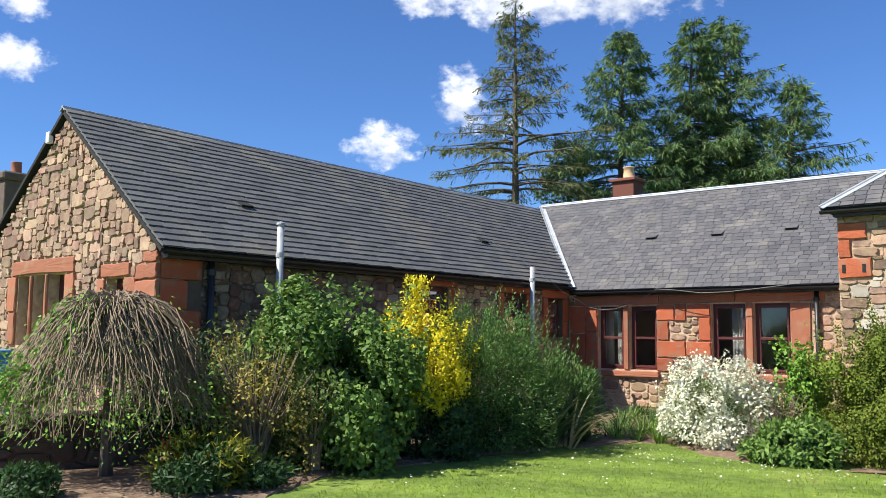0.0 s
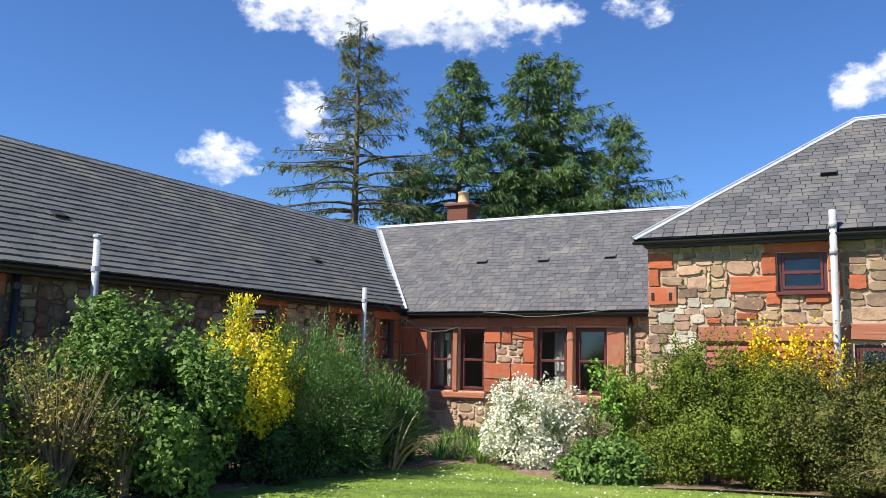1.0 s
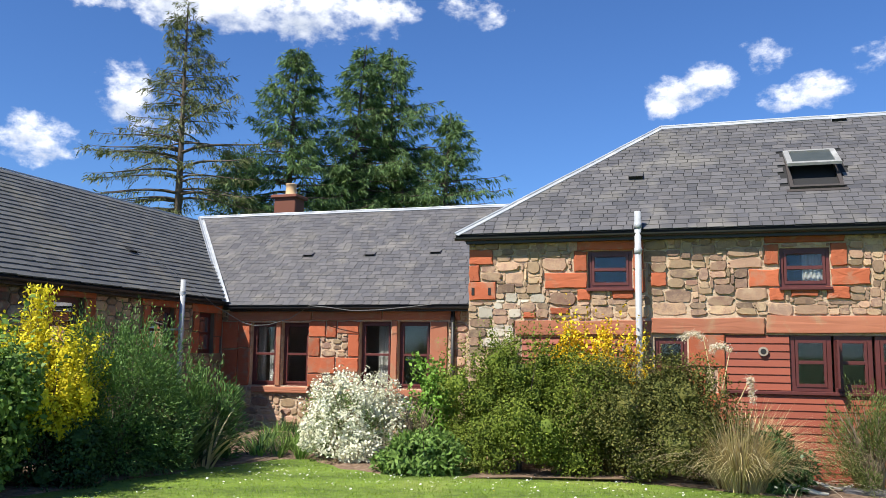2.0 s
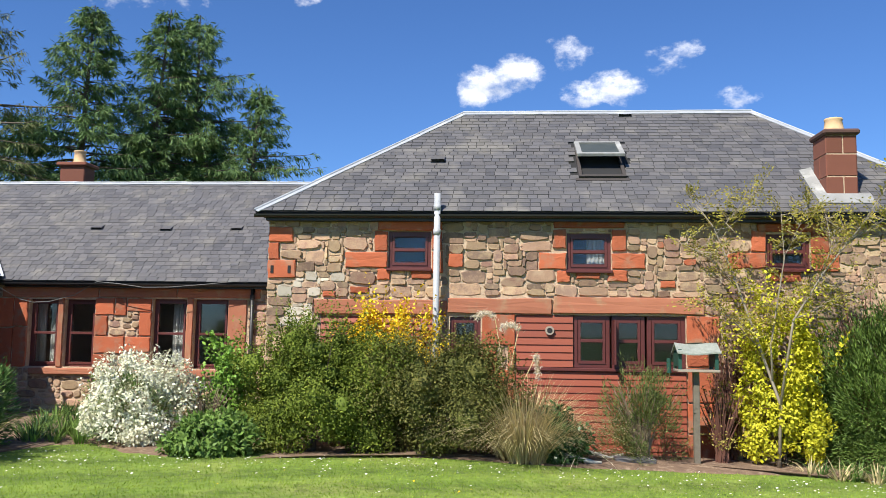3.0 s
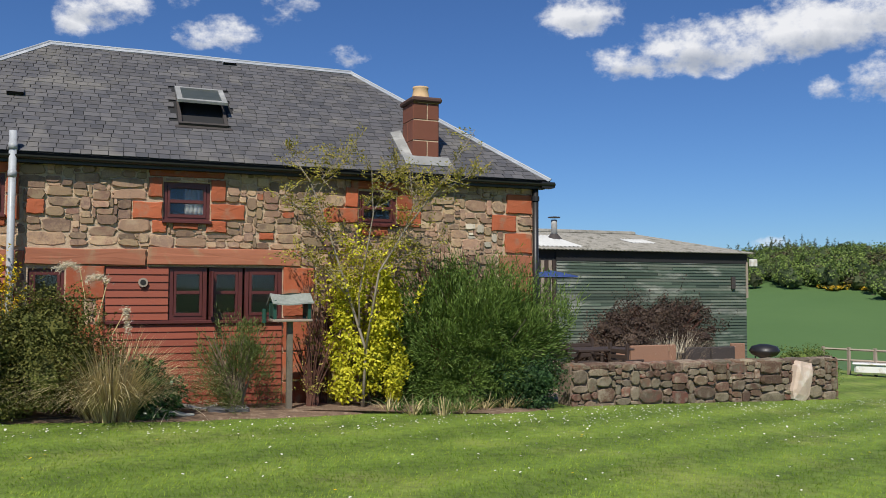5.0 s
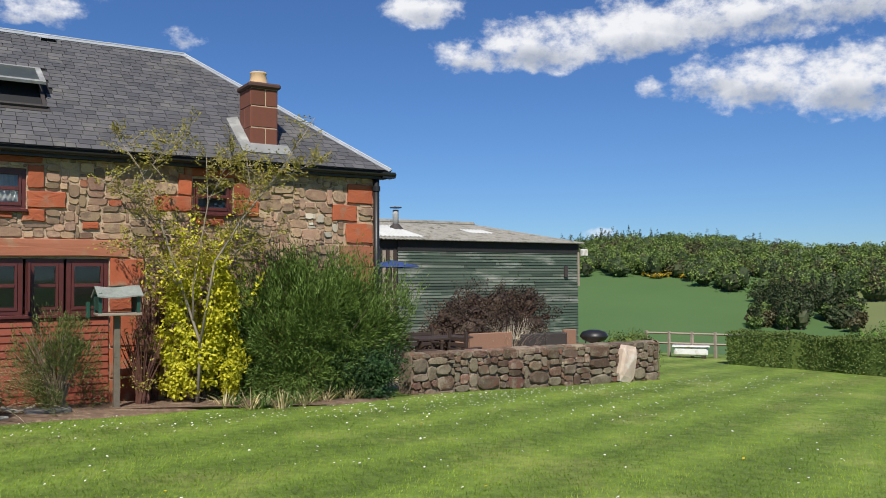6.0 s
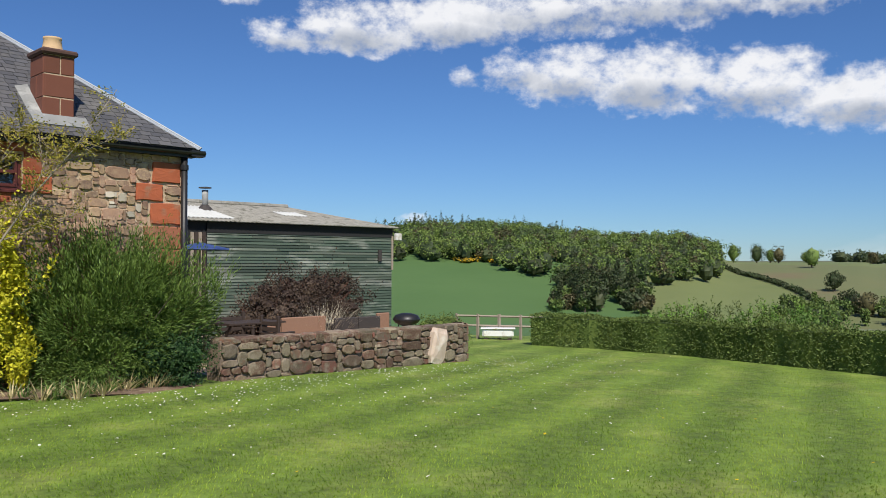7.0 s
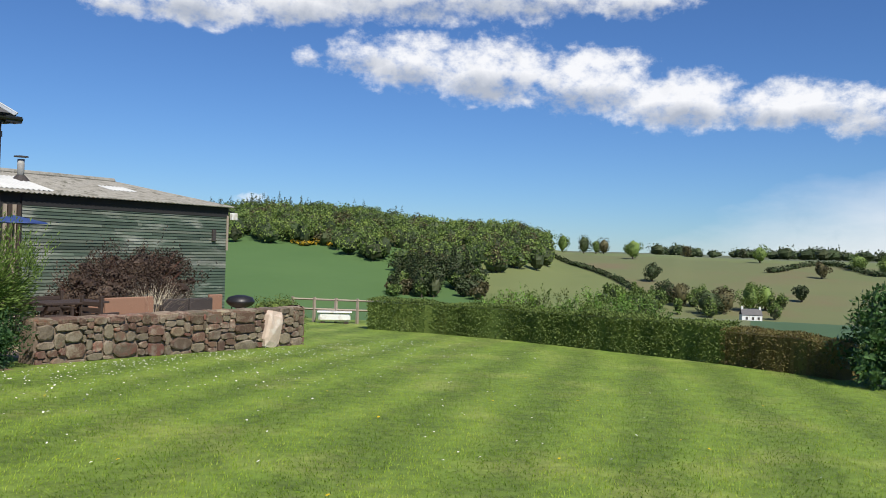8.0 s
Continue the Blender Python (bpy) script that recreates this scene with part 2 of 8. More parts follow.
M_CORR = material("corrugated_fibre_cement", [(0.16, 0.15, 0.13), (0.27, 0.255, 0.22), (0.36, 0.34, 0.30)], 5, 0.9, 0.6, 24, stain=(0.11, 0.105, 0.08), stain_scale=3.5)
M_CLEAR = material("white_roof_sheet", [(0.46, 0.46, 0.44), (0.58, 0.58, 0.56)], 3, 0.6, 0.1)
M_DARKWOOD = material("dark_garden_wood", [(0.035, 0.023, 0.018), (0.06, 0.04, 0.03)], 6, 0.7, 0.3, stretch=(1, 1, 4))
M_GREYWOOD = material("silvered_driftwood", [(0.42, 0.40, 0.34), (0.60, 0.57, 0.48)], 6, 0.9, 0.5, stretch=(0.5, 3, 3))
M_FEEDROOF = material("lichen_grey_roof_wood", [(0.16, 0.18, 0.155), (0.32, 0.34, 0.30)], 12, 0.9, 0.6, 60)
M_GREENPAINT = material("green_paint", [(0.010, 0.05, 0.034), (0.016, 0.075, 0.05)], 7, 0.55, 0.2)
M_POST = material("weathered_green_post", [(0.10, 0.083, 0.062), (0.18, 0.155, 0.115)], 9, 0.9, 0.4)
M_RUST = material("tan_wicker", [(0.22, 0.12, 0.075), (0.30, 0.17, 0.11)], 30, 0.8, 0.5, 120)
M_CHARCOAL = material("dark_weave", [(0.035, 0.028, 0.026), (0.06, 0.05, 0.045)], 30, 0.7, 0.4, 120)
M_BLUE = material("blue_canvas", [(0.02, 0.045, 0.16), (0.035, 0.07, 0.23)], 6, 0.8, 0.2)
M_LIGHTBLUE = material("light_blue_plastic", [(0.10, 0.32, 0.58), (0.14, 0.38, 0.66)], 6, 0.45, 0.1)
M_WHITE = material("white_enamel", [(0.70, 0.70, 0.68), (0.80, 0.80, 0.78)], 5, 0.5, 0.1, stain=(0.55, 0.5, 0.42), stain_scale=4)
M_TIMBER = material("pale_fence_wood", [(0.25, 0.20, 0.155), (0.36, 0.30, 0.24)], 5, 0.9, 0.4)
M_TERRA = material("terracotta", [(0.30, 0.10, 0.05), (0.38, 0.14, 0.075)], 6, 0.85, 0.3)
M_ROOM = material("room_plaster", [(0.20, 0.18, 0.16), (0.26, 0.24, 0.21)], 2, 0.9, 0.1)
M_CURTAIN = material("white_net_curtain", [(0.42, 0.42, 0.40), (0.55, 0.55, 0.52)], 9, 0.9, 0.2, leaf=0.35)
M_BLIND = material("grey_blind", [(0.09, 0.098, 0.09), (0.13, 0.14, 0.13)], 9, 0.7, 0.1)
M_CABLE = material("grey_cable", [(0.15, 0.15, 0.145), (0.2, 0.2, 0.19)], 9, 0.6, 0.0)
M_SOIL = material("bed_soil", [(0.085, 0.055, 0.036), (0.165, 0.105, 0.066), (0.235, 0.158, 0.102)], 7, 0.97, 0.6, 55, stain=(0.29, 0.21, 0.14), stain_scale=9, depth=0.015)
M_BARK = material("grey_brown_bark", [(0.06, 0.045, 0.035), (0.13, 0.10, 0.075)], 6, 0.95, 0.7, 40)
M_TWIG = material("pale_bare_twig", [(0.15, 0.108, 0.072), (0.33, 0.25, 0.17)], 6, 0.9, 0.3)
M_REDTWIG = material("red_brown_twig", [(0.09, 0.035, 0.025), (0.16, 0.07, 0.045)], 6, 0.9, 0.3)
M_PALEBARK = material("pale_young_bark", [(0.20, 0.165, 0.12), (0.34, 0.29, 0.22)], 6, 0.85, 0.3, 30)


def leaf_material(name, *ramp, gloss=0.55, through_light=0.22, spread=0.34):
    return material(name, ramp, 1.6, gloss, 0.0, 12, "island", spread, leaf=through_light)


def glass_material(name="window_glass", rough=0.02, ior=1.5):
    m = bpy.data.materials.new(name)
    m.use_nodes = True
    b = m.node_tree.nodes["Principled BSDF"]
    b.inputs["Base Color"].default_value = (0.93, 0.96, 0.96, 1)
    b.inputs["Roughness"].default_value, b.inputs["Transmission Weight"].default_value, b.inputs["IOR"].default_value = rough, 1.0, ior
    return m


M_GLASS = glass_material()
# opaque dark pane; its colour replaces the sky reflection of clear glass
M_ROOFGLASS = material("dark_roof_glass", [(0.035, 0.045, 0.042), (0.065, 0.075, 0.07)], 5, 0.55, 0.0, 30)
L_MID = leaf_material("mid_green_leaf", (0.064, 0.131, 0.030), (0.128, 0.217, 0.046), (0.201, 0.294, 0.066))
L_BROOM = leaf_material("broom_green_leaf", (0.056, 0.104, 0.021), (0.122, 0.192, 0.040), (0.205, 0.288, 0.060))
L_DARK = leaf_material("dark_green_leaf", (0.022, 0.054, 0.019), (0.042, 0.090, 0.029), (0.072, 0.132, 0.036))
L_YOUNG = leaf_material("young_yellow_leaf", (0.20, 0.20, 0.03), (0.36, 0.33, 0.05), (0.36, 0.23, 0.07))
L_EVERGREEN = leaf_material("small_evergreen_leaf", (0.055, 0.084, 0.013), (0.136, 0.185, 0.023), (0.246, 0.281, 0.041), gloss=0.7)
L_DUSK = leaf_material("bronze_evergreen_leaf", (0.046, 0.060, 0.015), (0.122, 0.132, 0.031), (0.204, 0.180, 0.049), gloss=0.7)
L_FRESH = leaf_material("fresh_green_leaf", (0.099, 0.220, 0.033), (0.176, 0.330, 0.050), (0.253, 0.407, 0.066))
L_GREY = leaf_material("grey_green_leaf", (0.061, 0.127, 0.035), (0.111, 0.202, 0.053), (0.166, 0.265, 0.073))
L_OLIVE = leaf_material("olive_green_leaf", (0.068, 0.094, 0.027), (0.129, 0.159, 0.046), (0.181, 0.197, 0.068))
L_YELLOW = leaf_material("golden_leaf", (0.500, 0.395, 0.015), (0.720, 0.622, 0.030), (0.800, 0.742, 0.060), spread=0.2)
L_LEMON = leaf_material("lemon_leaf", (0.342, 0.361, 0.019), (0.589, 0.551, 0.038), (0.684, 0.627, 0.057), spread=0.2)
L_FORSY = leaf_material("amber_blossom", (0.664, 0.444, 0.014), (0.845, 0.618, 0.029), (0.543, 0.484, 0.036), spread=0.2)
L_WHITE = leaf_material("white_blossom", (0.601, 0.595, 0.425), (0.757, 0.749, 0.578), (0.825, 0.816, 0.663), spread=0.1)
L_STRAW = leaf_material("straw_blade", (0.312, 0.240, 0.120), (0.528, 0.432, 0.228), (0.672, 0.576, 0.336))
L_PLUME = leaf_material("cream_plume", (0.60, 0.52, 0.38), (0.76, 0.68, 0.52), spread=0.1)
L_PURPLE = leaf_material("dark_purple_leaf", (0.037, 0.025, 0.023), (0.081, 0.055, 0.040), (0.119, 0.085, 0.056))
L_BRONZE = leaf_material("bronze_young_leaf", (0.182, 0.156, 0.039), (0.312, 0.273, 0.058), (0.351, 0.221, 0.078))
L_GOLDCON = leaf_material("golden_conifer_spray", (0.16, 0.17, 0.02), (0.32, 0.31, 0.035), (0.09, 0.12, 0.025))
L_BLADE = leaf_material("sword_leaf", (0.046, 0.078, 0.036), (0.098, 0.137, 0.058), (0.182, 0.208, 0.098), gloss=0.4)
L_LARCH = leaf_material("thin_larch_needles", (0.080, 0.098, 0.035), (0.135, 0.155, 0.058), (0.205, 0.205, 0.088))
L_SPRUCE = leaf_material("spruce_needles", (0.056, 0.106, 0.042), (0.110, 0.184, 0.062), (0.205, 0.285, 0.088))
L_WOOD = leaf_material("woodland_leaf", (0.065, 0.104, 0.030), (0.110, 0.176, 0.044), (0.160, 0.220, 0.056), (0.110, 0.120, 0.048), through_light=0.2)
L_WOODPALE = leaf_material("pale_spring_leaf", (0.115, 0.178, 0.040), (0.180, 0.248, 0.055), (0.220, 0.278, 0.068), through_light=0.15)
L_WOODBROWN = leaf_material("bare_budding_wood", (0.058, 0.052, 0.022), (0.095, 0.086, 0.038), (0.116, 0.099, 0.048), through_light=0.1)
L_WOODDARK = leaf_material("dark_woodland_leaf", (0.035, 0.053, 0.022), (0.062, 0.089, 0.035), (0.076, 0.068, 0.040), through_light=0.2)
L_HEDGE = leaf_material("hedge_leaf", (0.075, 0.112, 0.028), (0.125, 0.178, 0.044), (0.190, 0.235, 0.058), spread=0.24)
L_RUSSET = leaf_material("russet_hedge_leaf", (0.115, 0.105, 0.036), (0.175, 0.135, 0.050), (0.125, 0.150, 0.039), spread=0.24)
L_LAUREL = leaf_material("glossy_laurel_leaf", (0.029, 0.066, 0.023), (0.062, 0.125, 0.039), (0.104, 0.177, 0.058), gloss=0.28)
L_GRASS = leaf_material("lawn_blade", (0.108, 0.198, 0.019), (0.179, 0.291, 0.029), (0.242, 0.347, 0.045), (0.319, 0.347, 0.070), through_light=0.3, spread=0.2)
# lighter copy of the lawn blade for stripes where leaning grass catches light
L_GRASSLIT = leaf_material("lawn_blade_lit", (0.171, 0.271, 0.027), (0.235, 0.345, 0.037), (0.310, 0.397, 0.056), (0.354, 0.376, 0.075), through_light=0.3, spread=0.2)
L_DAISY = leaf_material("daisy_petal", (0.78, 0.78, 0.72), (0.85, 0.85, 0.80), spread=0.05)
L_DANDELION = leaf_material("dandelion_petal", (0.75, 0.50, 0.02), (0.82, 0.60, 0.03), spread=0.05)
L_GORSE = leaf_material("gorse_blossom", (0.45, 0.28, 0.02), (0.60, 0.40, 0.03))

# ---- building blocks ----
rng = np.random.default_rng(7)


class Geo:
    """Collects vertices and faces of one mesh."""

    def __init__(self):
        self.v, self.f = [], []

    def add(self, verts, faces):
        k = len(self.v)
        self.v += [tuple(p) for p in verts]
        self.f += [tuple(i + k for i in f) for f in faces]
        return self

    def box(self, x0, x1, y0, y1, z0, z1, m=None, c=0.0):
        """A box with chamfered edges where c is given."""
        if not c:
            p = [(x, y, z) for x in (x0, x1) for y in (y0, y1) for z in (z0, z1)]
            f = [(0, 1, 3, 2), (4, 6, 7, 5), (0, 4, 5, 1), (2, 3, 7, 6), (0, 2, 6, 4), (1, 5, 7, 3)]
        else:
            bm = bmesh.new()
            bmesh.ops.create_cube(bm, size=1, matrix=Matrix.LocRotScale(((x0 + x1) / 2, (y0 + y1) / 2, (z0 + z1) / 2), None, (x1 - x0, y1 - y0, z1 - z0)))
            bmesh.ops.bevel(bm, geom=bm.edges[:], offset=c, segments=1, affect="EDGES")
            bm.verts.index_update()
            p, f = [q.co.copy() for q in bm.verts], [[q.index for q in g.verts] for g in bm.faces]
            bm.free()
        return self.add([m @ Vector(q) for q in p] if m else p, f)

    def tube(self, points, radii, sides=6, cap=True):
        """A tapered tube along points."""
        points = [Vector(p) for p in points]
        if isinstance(radii, (int, float)):
            radii = [radii] * len(points)
        rings = []
        for k, p in enumerate(points):
            d = (points[min(k + 1, len(points) - 1)] - points[max(k - 1, 0)])
            d = d.normalized() if d.length else Vector((0, 0, 1))
            a = d.cross(Vector((0.31, 0.95, 0.05)) if abs(d.y) < 0.9 else Vector((1, 0, 0))).normalized()
            b = d.cross(a)
            rings.append([p + (a * math.cos(6.2832 * s / sides) + b * math.sin(6.2832 * s / sides)) * radii[k] for s in range(sides)])
        faces = [(k * sides + s, k * sides + (s + 1) % sides, (k + 1) * sides + (s + 1) % sides, (k + 1) * sides + s)
                 for k in range(len(points) - 1) for s in range(sides)]
        if cap:
            faces += [tuple(range(sides))[::-1], tuple((len(points) - 1) * sides + s for s in range(sides))]
        return self.add([q for r in rings for q in r], faces)

    def lathe(self, centre, profile, sides=16):
        """A turned shape: profile of (radius, z) about a vertical axis."""
        c = Vector(centre)
        pts = [c + Vector((r * math.cos(6.2832 * s / sides), r * math.sin(6.2832 * s / sides), z)) for r, z in profile for s in range(sides)]
        faces = [(k * sides + s, k * sides + (s + 1) % sides, (k + 1) * sides + (s + 1) % sides, (k + 1) * sides + s)
                 for k in range(len(profile) - 1) for s in range(sides)]
        return self.add(pts, faces + [tuple(range(sides))[::-1], tuple((len(profile) - 1) * sides + s for s in range(sides))])

    def plate(self, polygon, normal, thick):
        """A polygon given thickness against its normal."""
        n = Vector(normal).normalized() * thick
        a = [Vector(p) for p in polygon]
        k = len(a)
        return self.add(a + [p - n for p in a], [tuple(range(k)), tuple(range(2 * k - 1, k - 1, -1))] + [(i, i + k, (i + 1) % k + k, (i + 1) % k) for i in range(k)])

    def weld(self):
        """Joins equal vertices and drops the faces between two cells."""
        seen, index = {}, []
        for p in self.v:
            index.append(seen.setdefault(tuple(round(c, 4) for c in p), len(seen)))
        faces = {}
        for f in self.f:
            f = tuple(index[i] for i in f)
            faces.setdefault(tuple(sorted(f)), []).append(f)
        self.v, self.f = list(seen), [q[0] for q in faces.values() if len(q) == 1]
        return self

    def make(self, name, mat, parent=None, label="", smooth=False):
        me = bpy.data.meshes.new(name)
        me.from_pydata(self.v, [], self.f)
        me.materials.append(mat)
        if smooth:
            me.polygons.foreach_set("use_smooth", [True] * len(me.polygons))
        ob = new(name, me)
        if parent is not None:
            ob.parent = parent
        return tagged(ob, label)


def thing(name, label, category, group="", kind="", at=(0, 0, 0)):
    ob = new(name)
    ob.location = at
    ob.empty_display_size = 0.2
    return tagged(ob, label, category, group, kind)


def piece(name, mesh, m, parent):
    ob = new(name, mesh)
    ob.parent = parent
    ob.matrix_basis = m
    return ob


def block(name, mat, parent, x0, x1, y0, y1, z0, z1, c=0.012, label=""):
    return Geo().box(x0, x1, y0, y1, z0, z1, c=c).make(name, mat, parent, label)


def rough_block(x0, x1, y0, y1, z0, z1, seed):
    """A hand-dressed block with ragged edges, its face towards -y."""
    r = np.random.default_rng(seed)
    ring = [(x0 + (x1 - x0) * k / 4, z0) for k in range(4)] + [(x1, z0 + (z1 - z0) * k / 4) for k in range(4)] + [(x1 - (x1 - x0) * k / 4, z1) for k in range(4)] + [(x0, z1 - (z1 - z0) * k / 4) for k in range(4)]
    n, c = len(ring), np.array([(x0 + x1) / 2, (z0 + z1) / 2])
    j = min(0.011, 0.07 * min(x1 - x0, z1 - z0))
    rim = np.array(ring) + r.uniform(-j, j, (n, 2))
    face = rim - np.sign(rim - c) * np.minimum(r.uniform(0.006, 0.018, (n, 2)), np.abs(rim - c) * 0.5)
    verts = [(x, y1, z) for x, z in rim] + [(x, y0 + r.uniform(0.012, 0.022), z) for x, z in rim] + [(x, y0 + r.uniform(-0.002, 0.004), z) for x, z in face]
    mid = c + (face - c) * 0.5
    verts += [(x, y0 + r.uniform(-0.004, 0.002), z) for x, z in mid] + [(c[0], y0, c[1])]
    faces = [(b * n + k, b * n + (k + 1) % n, (b + 1) * n + (k + 1) % n, (b + 1) * n + k) for b in range(3) for k in range(n)] + [(3 * n + k, 3 * n + (k + 1) % n, 4 * n) for k in range(n)]
    return Geo().add(verts, faces)


def frame_of(o, u, n, v):
    """Axes u, n, v at o as a matrix."""
    return Matrix(((u[0], n[0], v[0], o[0]), (u[1], n[1], v[1], o[1]), (u[2], n[2], v[2], o[2]), (0, 0, 0, 1)))


def quick_mesh(name, verts, faces, mat):
    me = bpy.data.meshes.new(name)
    me.from_pydata(verts, [], faces)
    me.materials.append(mat)
    return me


# ---- stones: unit stones, one wide, one deep, one high, front towards +n ----
def stone_shapes(count, r, soft):
    shapes = []
    for _ in range(count):
        k = 8
        cut = [(-0.5, -0.32), (-0.34, -0.5), (0.34, -0.5), (0.5, -0.32), (0.5, 0.32), (0.34, 0.5), (-0.34, 0.5), (-0.5, 0.32)]
        rim = [(x * (1 + r.uniform(-0.10, 0.02)), z * (1 + r.uniform(-0.14, 0.02))) for x, z in cut]
        top = [(x * (1 - soft) + r.uniform(-0.04, 0.04), z * (1 - soft) + r.uniform(-0.04, 0.04), 0.8 + r.uniform(-0.2, 0.2)) for x, z in rim]
        verts = [(x, -0.6, z) for x, z in rim] + [(x * 0.99, 0.45 + r.uniform(-0.1, 0.1), z * 0.99) for x, z in rim] + [(x, y, z) for x, z, y in top] + [(r.uniform(-0.1, 0.1), 1.0, r.uniform(-0.1, 0.1))]
        faces = [(i, (i + 1) % k, k + (i + 1) % k, k + i) for i in range(k)] + [(k + i, k + (i + 1) % k, 2 * k + (i + 1) % k, 2 * k + i) for i in range(k)]
        faces += [(2 * k + i, 2 * k + (i + 1) % k, 3 * k) for i in range(k)]
        shapes.append((np.array(verts), faces))
    return shapes


BED_HEIGHTS = (1, 1, 2, 2, 2, 2, 3, 3, 4)


def stone_face(wall, o, u, n, nu, nv, inside, cell, wide, high, mat, mat_far, seed, near=None, deep=(0.02, 0.05), soft=0.22, limit=300, odd=None, gap=0.014, wild=1.0):
    """Random rubble on a wall's face: stones fitted into a grid of cells. inside(u, v): where stones lie; near(u, v): which come first as parts."""
    r = np.random.default_rng(seed)
    v_up = Vector((0, 0, 1))
    free = np.zeros((nu, nv), bool)
    for i in range(nu):
        for j in range(nv):
            free[i, j] = inside((i + 0.5) * cell, (j + 0.5) * cell)
    stones = []
    for j in range(nv):
        for i in range(nu):
            if not free[i, j]:
                continue
            w, h = int(r.integers(*wide)), int(r.integers(*high))
            if wild < 0.5:
                h = int(r.choice(BED_HEIGHTS))
                w = max(2, round(h * r.uniform(1.1, 2.9)) + int(r.integers(0, 2)))
            h = min(h, nv - j)
            while h > 1 and not free[i, j:j + h].all():
                h -= 1
            k = 1
            while k < w and i + k < nu and free[i + k, j:j + h].all():
                k += 1
            free[i:i + k, j:j + h] = False
            stones.append((i * cell, j * cell, k * cell, h * cell))
    order = sorted(range(len(stones)), key=lambda q: near(*stones[q][:2]) if near else q)
    mid = np.array([(a + w / 2, b + h / 2) for a, b, w, h in stones]) + r.uniform(-0.012, 0.012, (len(stones), 2))
    size = np.array([(w, h) for _, _, w, h in stones])
    rest = Geo()
    u, n = Vector(u), Vector(n)
    for rank, q in enumerate(order):
        outline = stone_outline(q, mid, size, cell, r, wild)
        if len(outline) < 3:
            continue
        c = outline.mean(0)
        big = min(size[q])
        rim = c + (outline - c) * (1 - min(0.3, gap / big))
        d = r.uniform(*deep)
        inner = c + (rim - c) * (1 - soft * r.uniform(0.7, 1.2)) + r.uniform(-0.004, 0.004, rim.shape)
        k = len(rim)
        tilt = r.uniform(-0.25, 0.25, 2)
        verts = [(p[0], -0.012, p[1]) for p in rim] + [(p[0], d * 0.55, p[1]) for p in rim]
        verts += [(p[0], d * (0.95 + float((p - c) @ tilt) / big), p[1]) for p in inner]
        faces = [(i, (i + 1) % k, k + (i + 1) % k, k + i) for i in range(k)] + [(k + i, k + (i + 1) % k, 2 * k + (i + 1) % k, 2 * k + i) for i in range(k)] + [tuple(range(2 * k, 3 * k))]
        m = frame_of(o, u, n, v_up)
        if rank < limit:
            which = odd(*stones[q][:2]) if odd else None
            piece("stone", quick_mesh("stone", [(x - c[0], y, z - c[1]) for x, y, z in verts], faces, which or mat), m @ Matrix.Translation((c[0], 0, c[1])), wall)
        else:
            rest.add([m @ Vector(p) for p in verts], faces)
    if rest.v:
        tagged(rest.make("stonework", mat_far, wall), kind="stuff")


def stone_outline(q, mid, size, cell, r, wild):
    """The outline of stone q: its cell, cut back half way to each neighbour along uneven lines."""
    c, (w, h) = mid[q], size[q]
    if wild < 0.5:
        n = 15
        power = r.uniform(2.3, 4.2) if wild < 0.2 else r.uniform(4.0, 11.0)
        turn = np.linspace(0, 6.2832, n, endpoint=False) + r.uniform(-0.16, 0.16, n)
        ca, sa = np.cos(turn), np.sin(turn)
        rad = (np.abs(ca) ** power + np.abs(sa) ** power) ** (-1 / power)
        ring = np.column_stack([ca, sa]) * rad[:, None] * (1 + r.uniform(-0.15, 0.04, (n, 1)))
        tilt = r.uniform(-0.07, 0.07) + r.uniform(-0.06, 0.06) * ring[:, :1]
        ring = ring * np.array([w / 2, h / 2])
        ring[:, 1] += (ring[:, 0] * tilt[:, 0])
        return ring + c
    e = 0.42 * cell
    x0, x1, y0, y1 = c[0] - w / 2 - e, c[0] + w / 2 + e, c[1] - h / 2 - e, c[1] + h / 2 + e
    k = 0.28 * min(w, h)
    poly = [(x0 + k * r.random(), y0), (x1 - k * r.random(), y0), (x1, y0 + k * r.random()), (x1, y1 - k * r.random()), (x1 - k * r.random(), y1), (x0 + k * r.random(), y1), (x0, y1 - k * r.random()), (x0, y0 + k * r.random())]
    away = np.abs(mid - c)
    for j in np.where((away[:, 0] < w / 2 + size[:, 0] / 2 + cell) & (away[:, 1] < h / 2 + size[:, 1] / 2 + cell))[0]:
        if j == q:
            continue
        d = mid[j] - c
        mw, mh = (w + size[j, 0]) / 2, (h + size[j, 1]) / 2
        nrm = np.array([d[0] / mw ** 2, d[1] / mh ** 2])
        ri = 1 / math.hypot(d[0] / w, d[1] / h)
        rj = 1 / math.hypot(d[0] / size[j, 0], d[1] / size[j, 1])
        p0 = c + d * (ri / (ri + rj))
        out = []
        for i, a in enumerate(poly):
            b = poly[(i + 1) % len(poly)]
            sa, sb = (a[0] - p0[0]) * nrm[0] + (a[1] - p0[1]) * nrm[1], (b[0] - p0[0]) * nrm[0] + (b[1] - p0[1]) * nrm[1]
            if sa <= 0:
                out.append(a)
            if (sa < 0 < sb) or (sb < 0 < sa):
                t = sa / (sa - sb)
                out.append((a[0] + (b[0] - a[0]) * t, a[1] + (b[1] - a[1]) * t))
        poly = out
        if len(poly) < 3:
            break
    return np.array(poly)


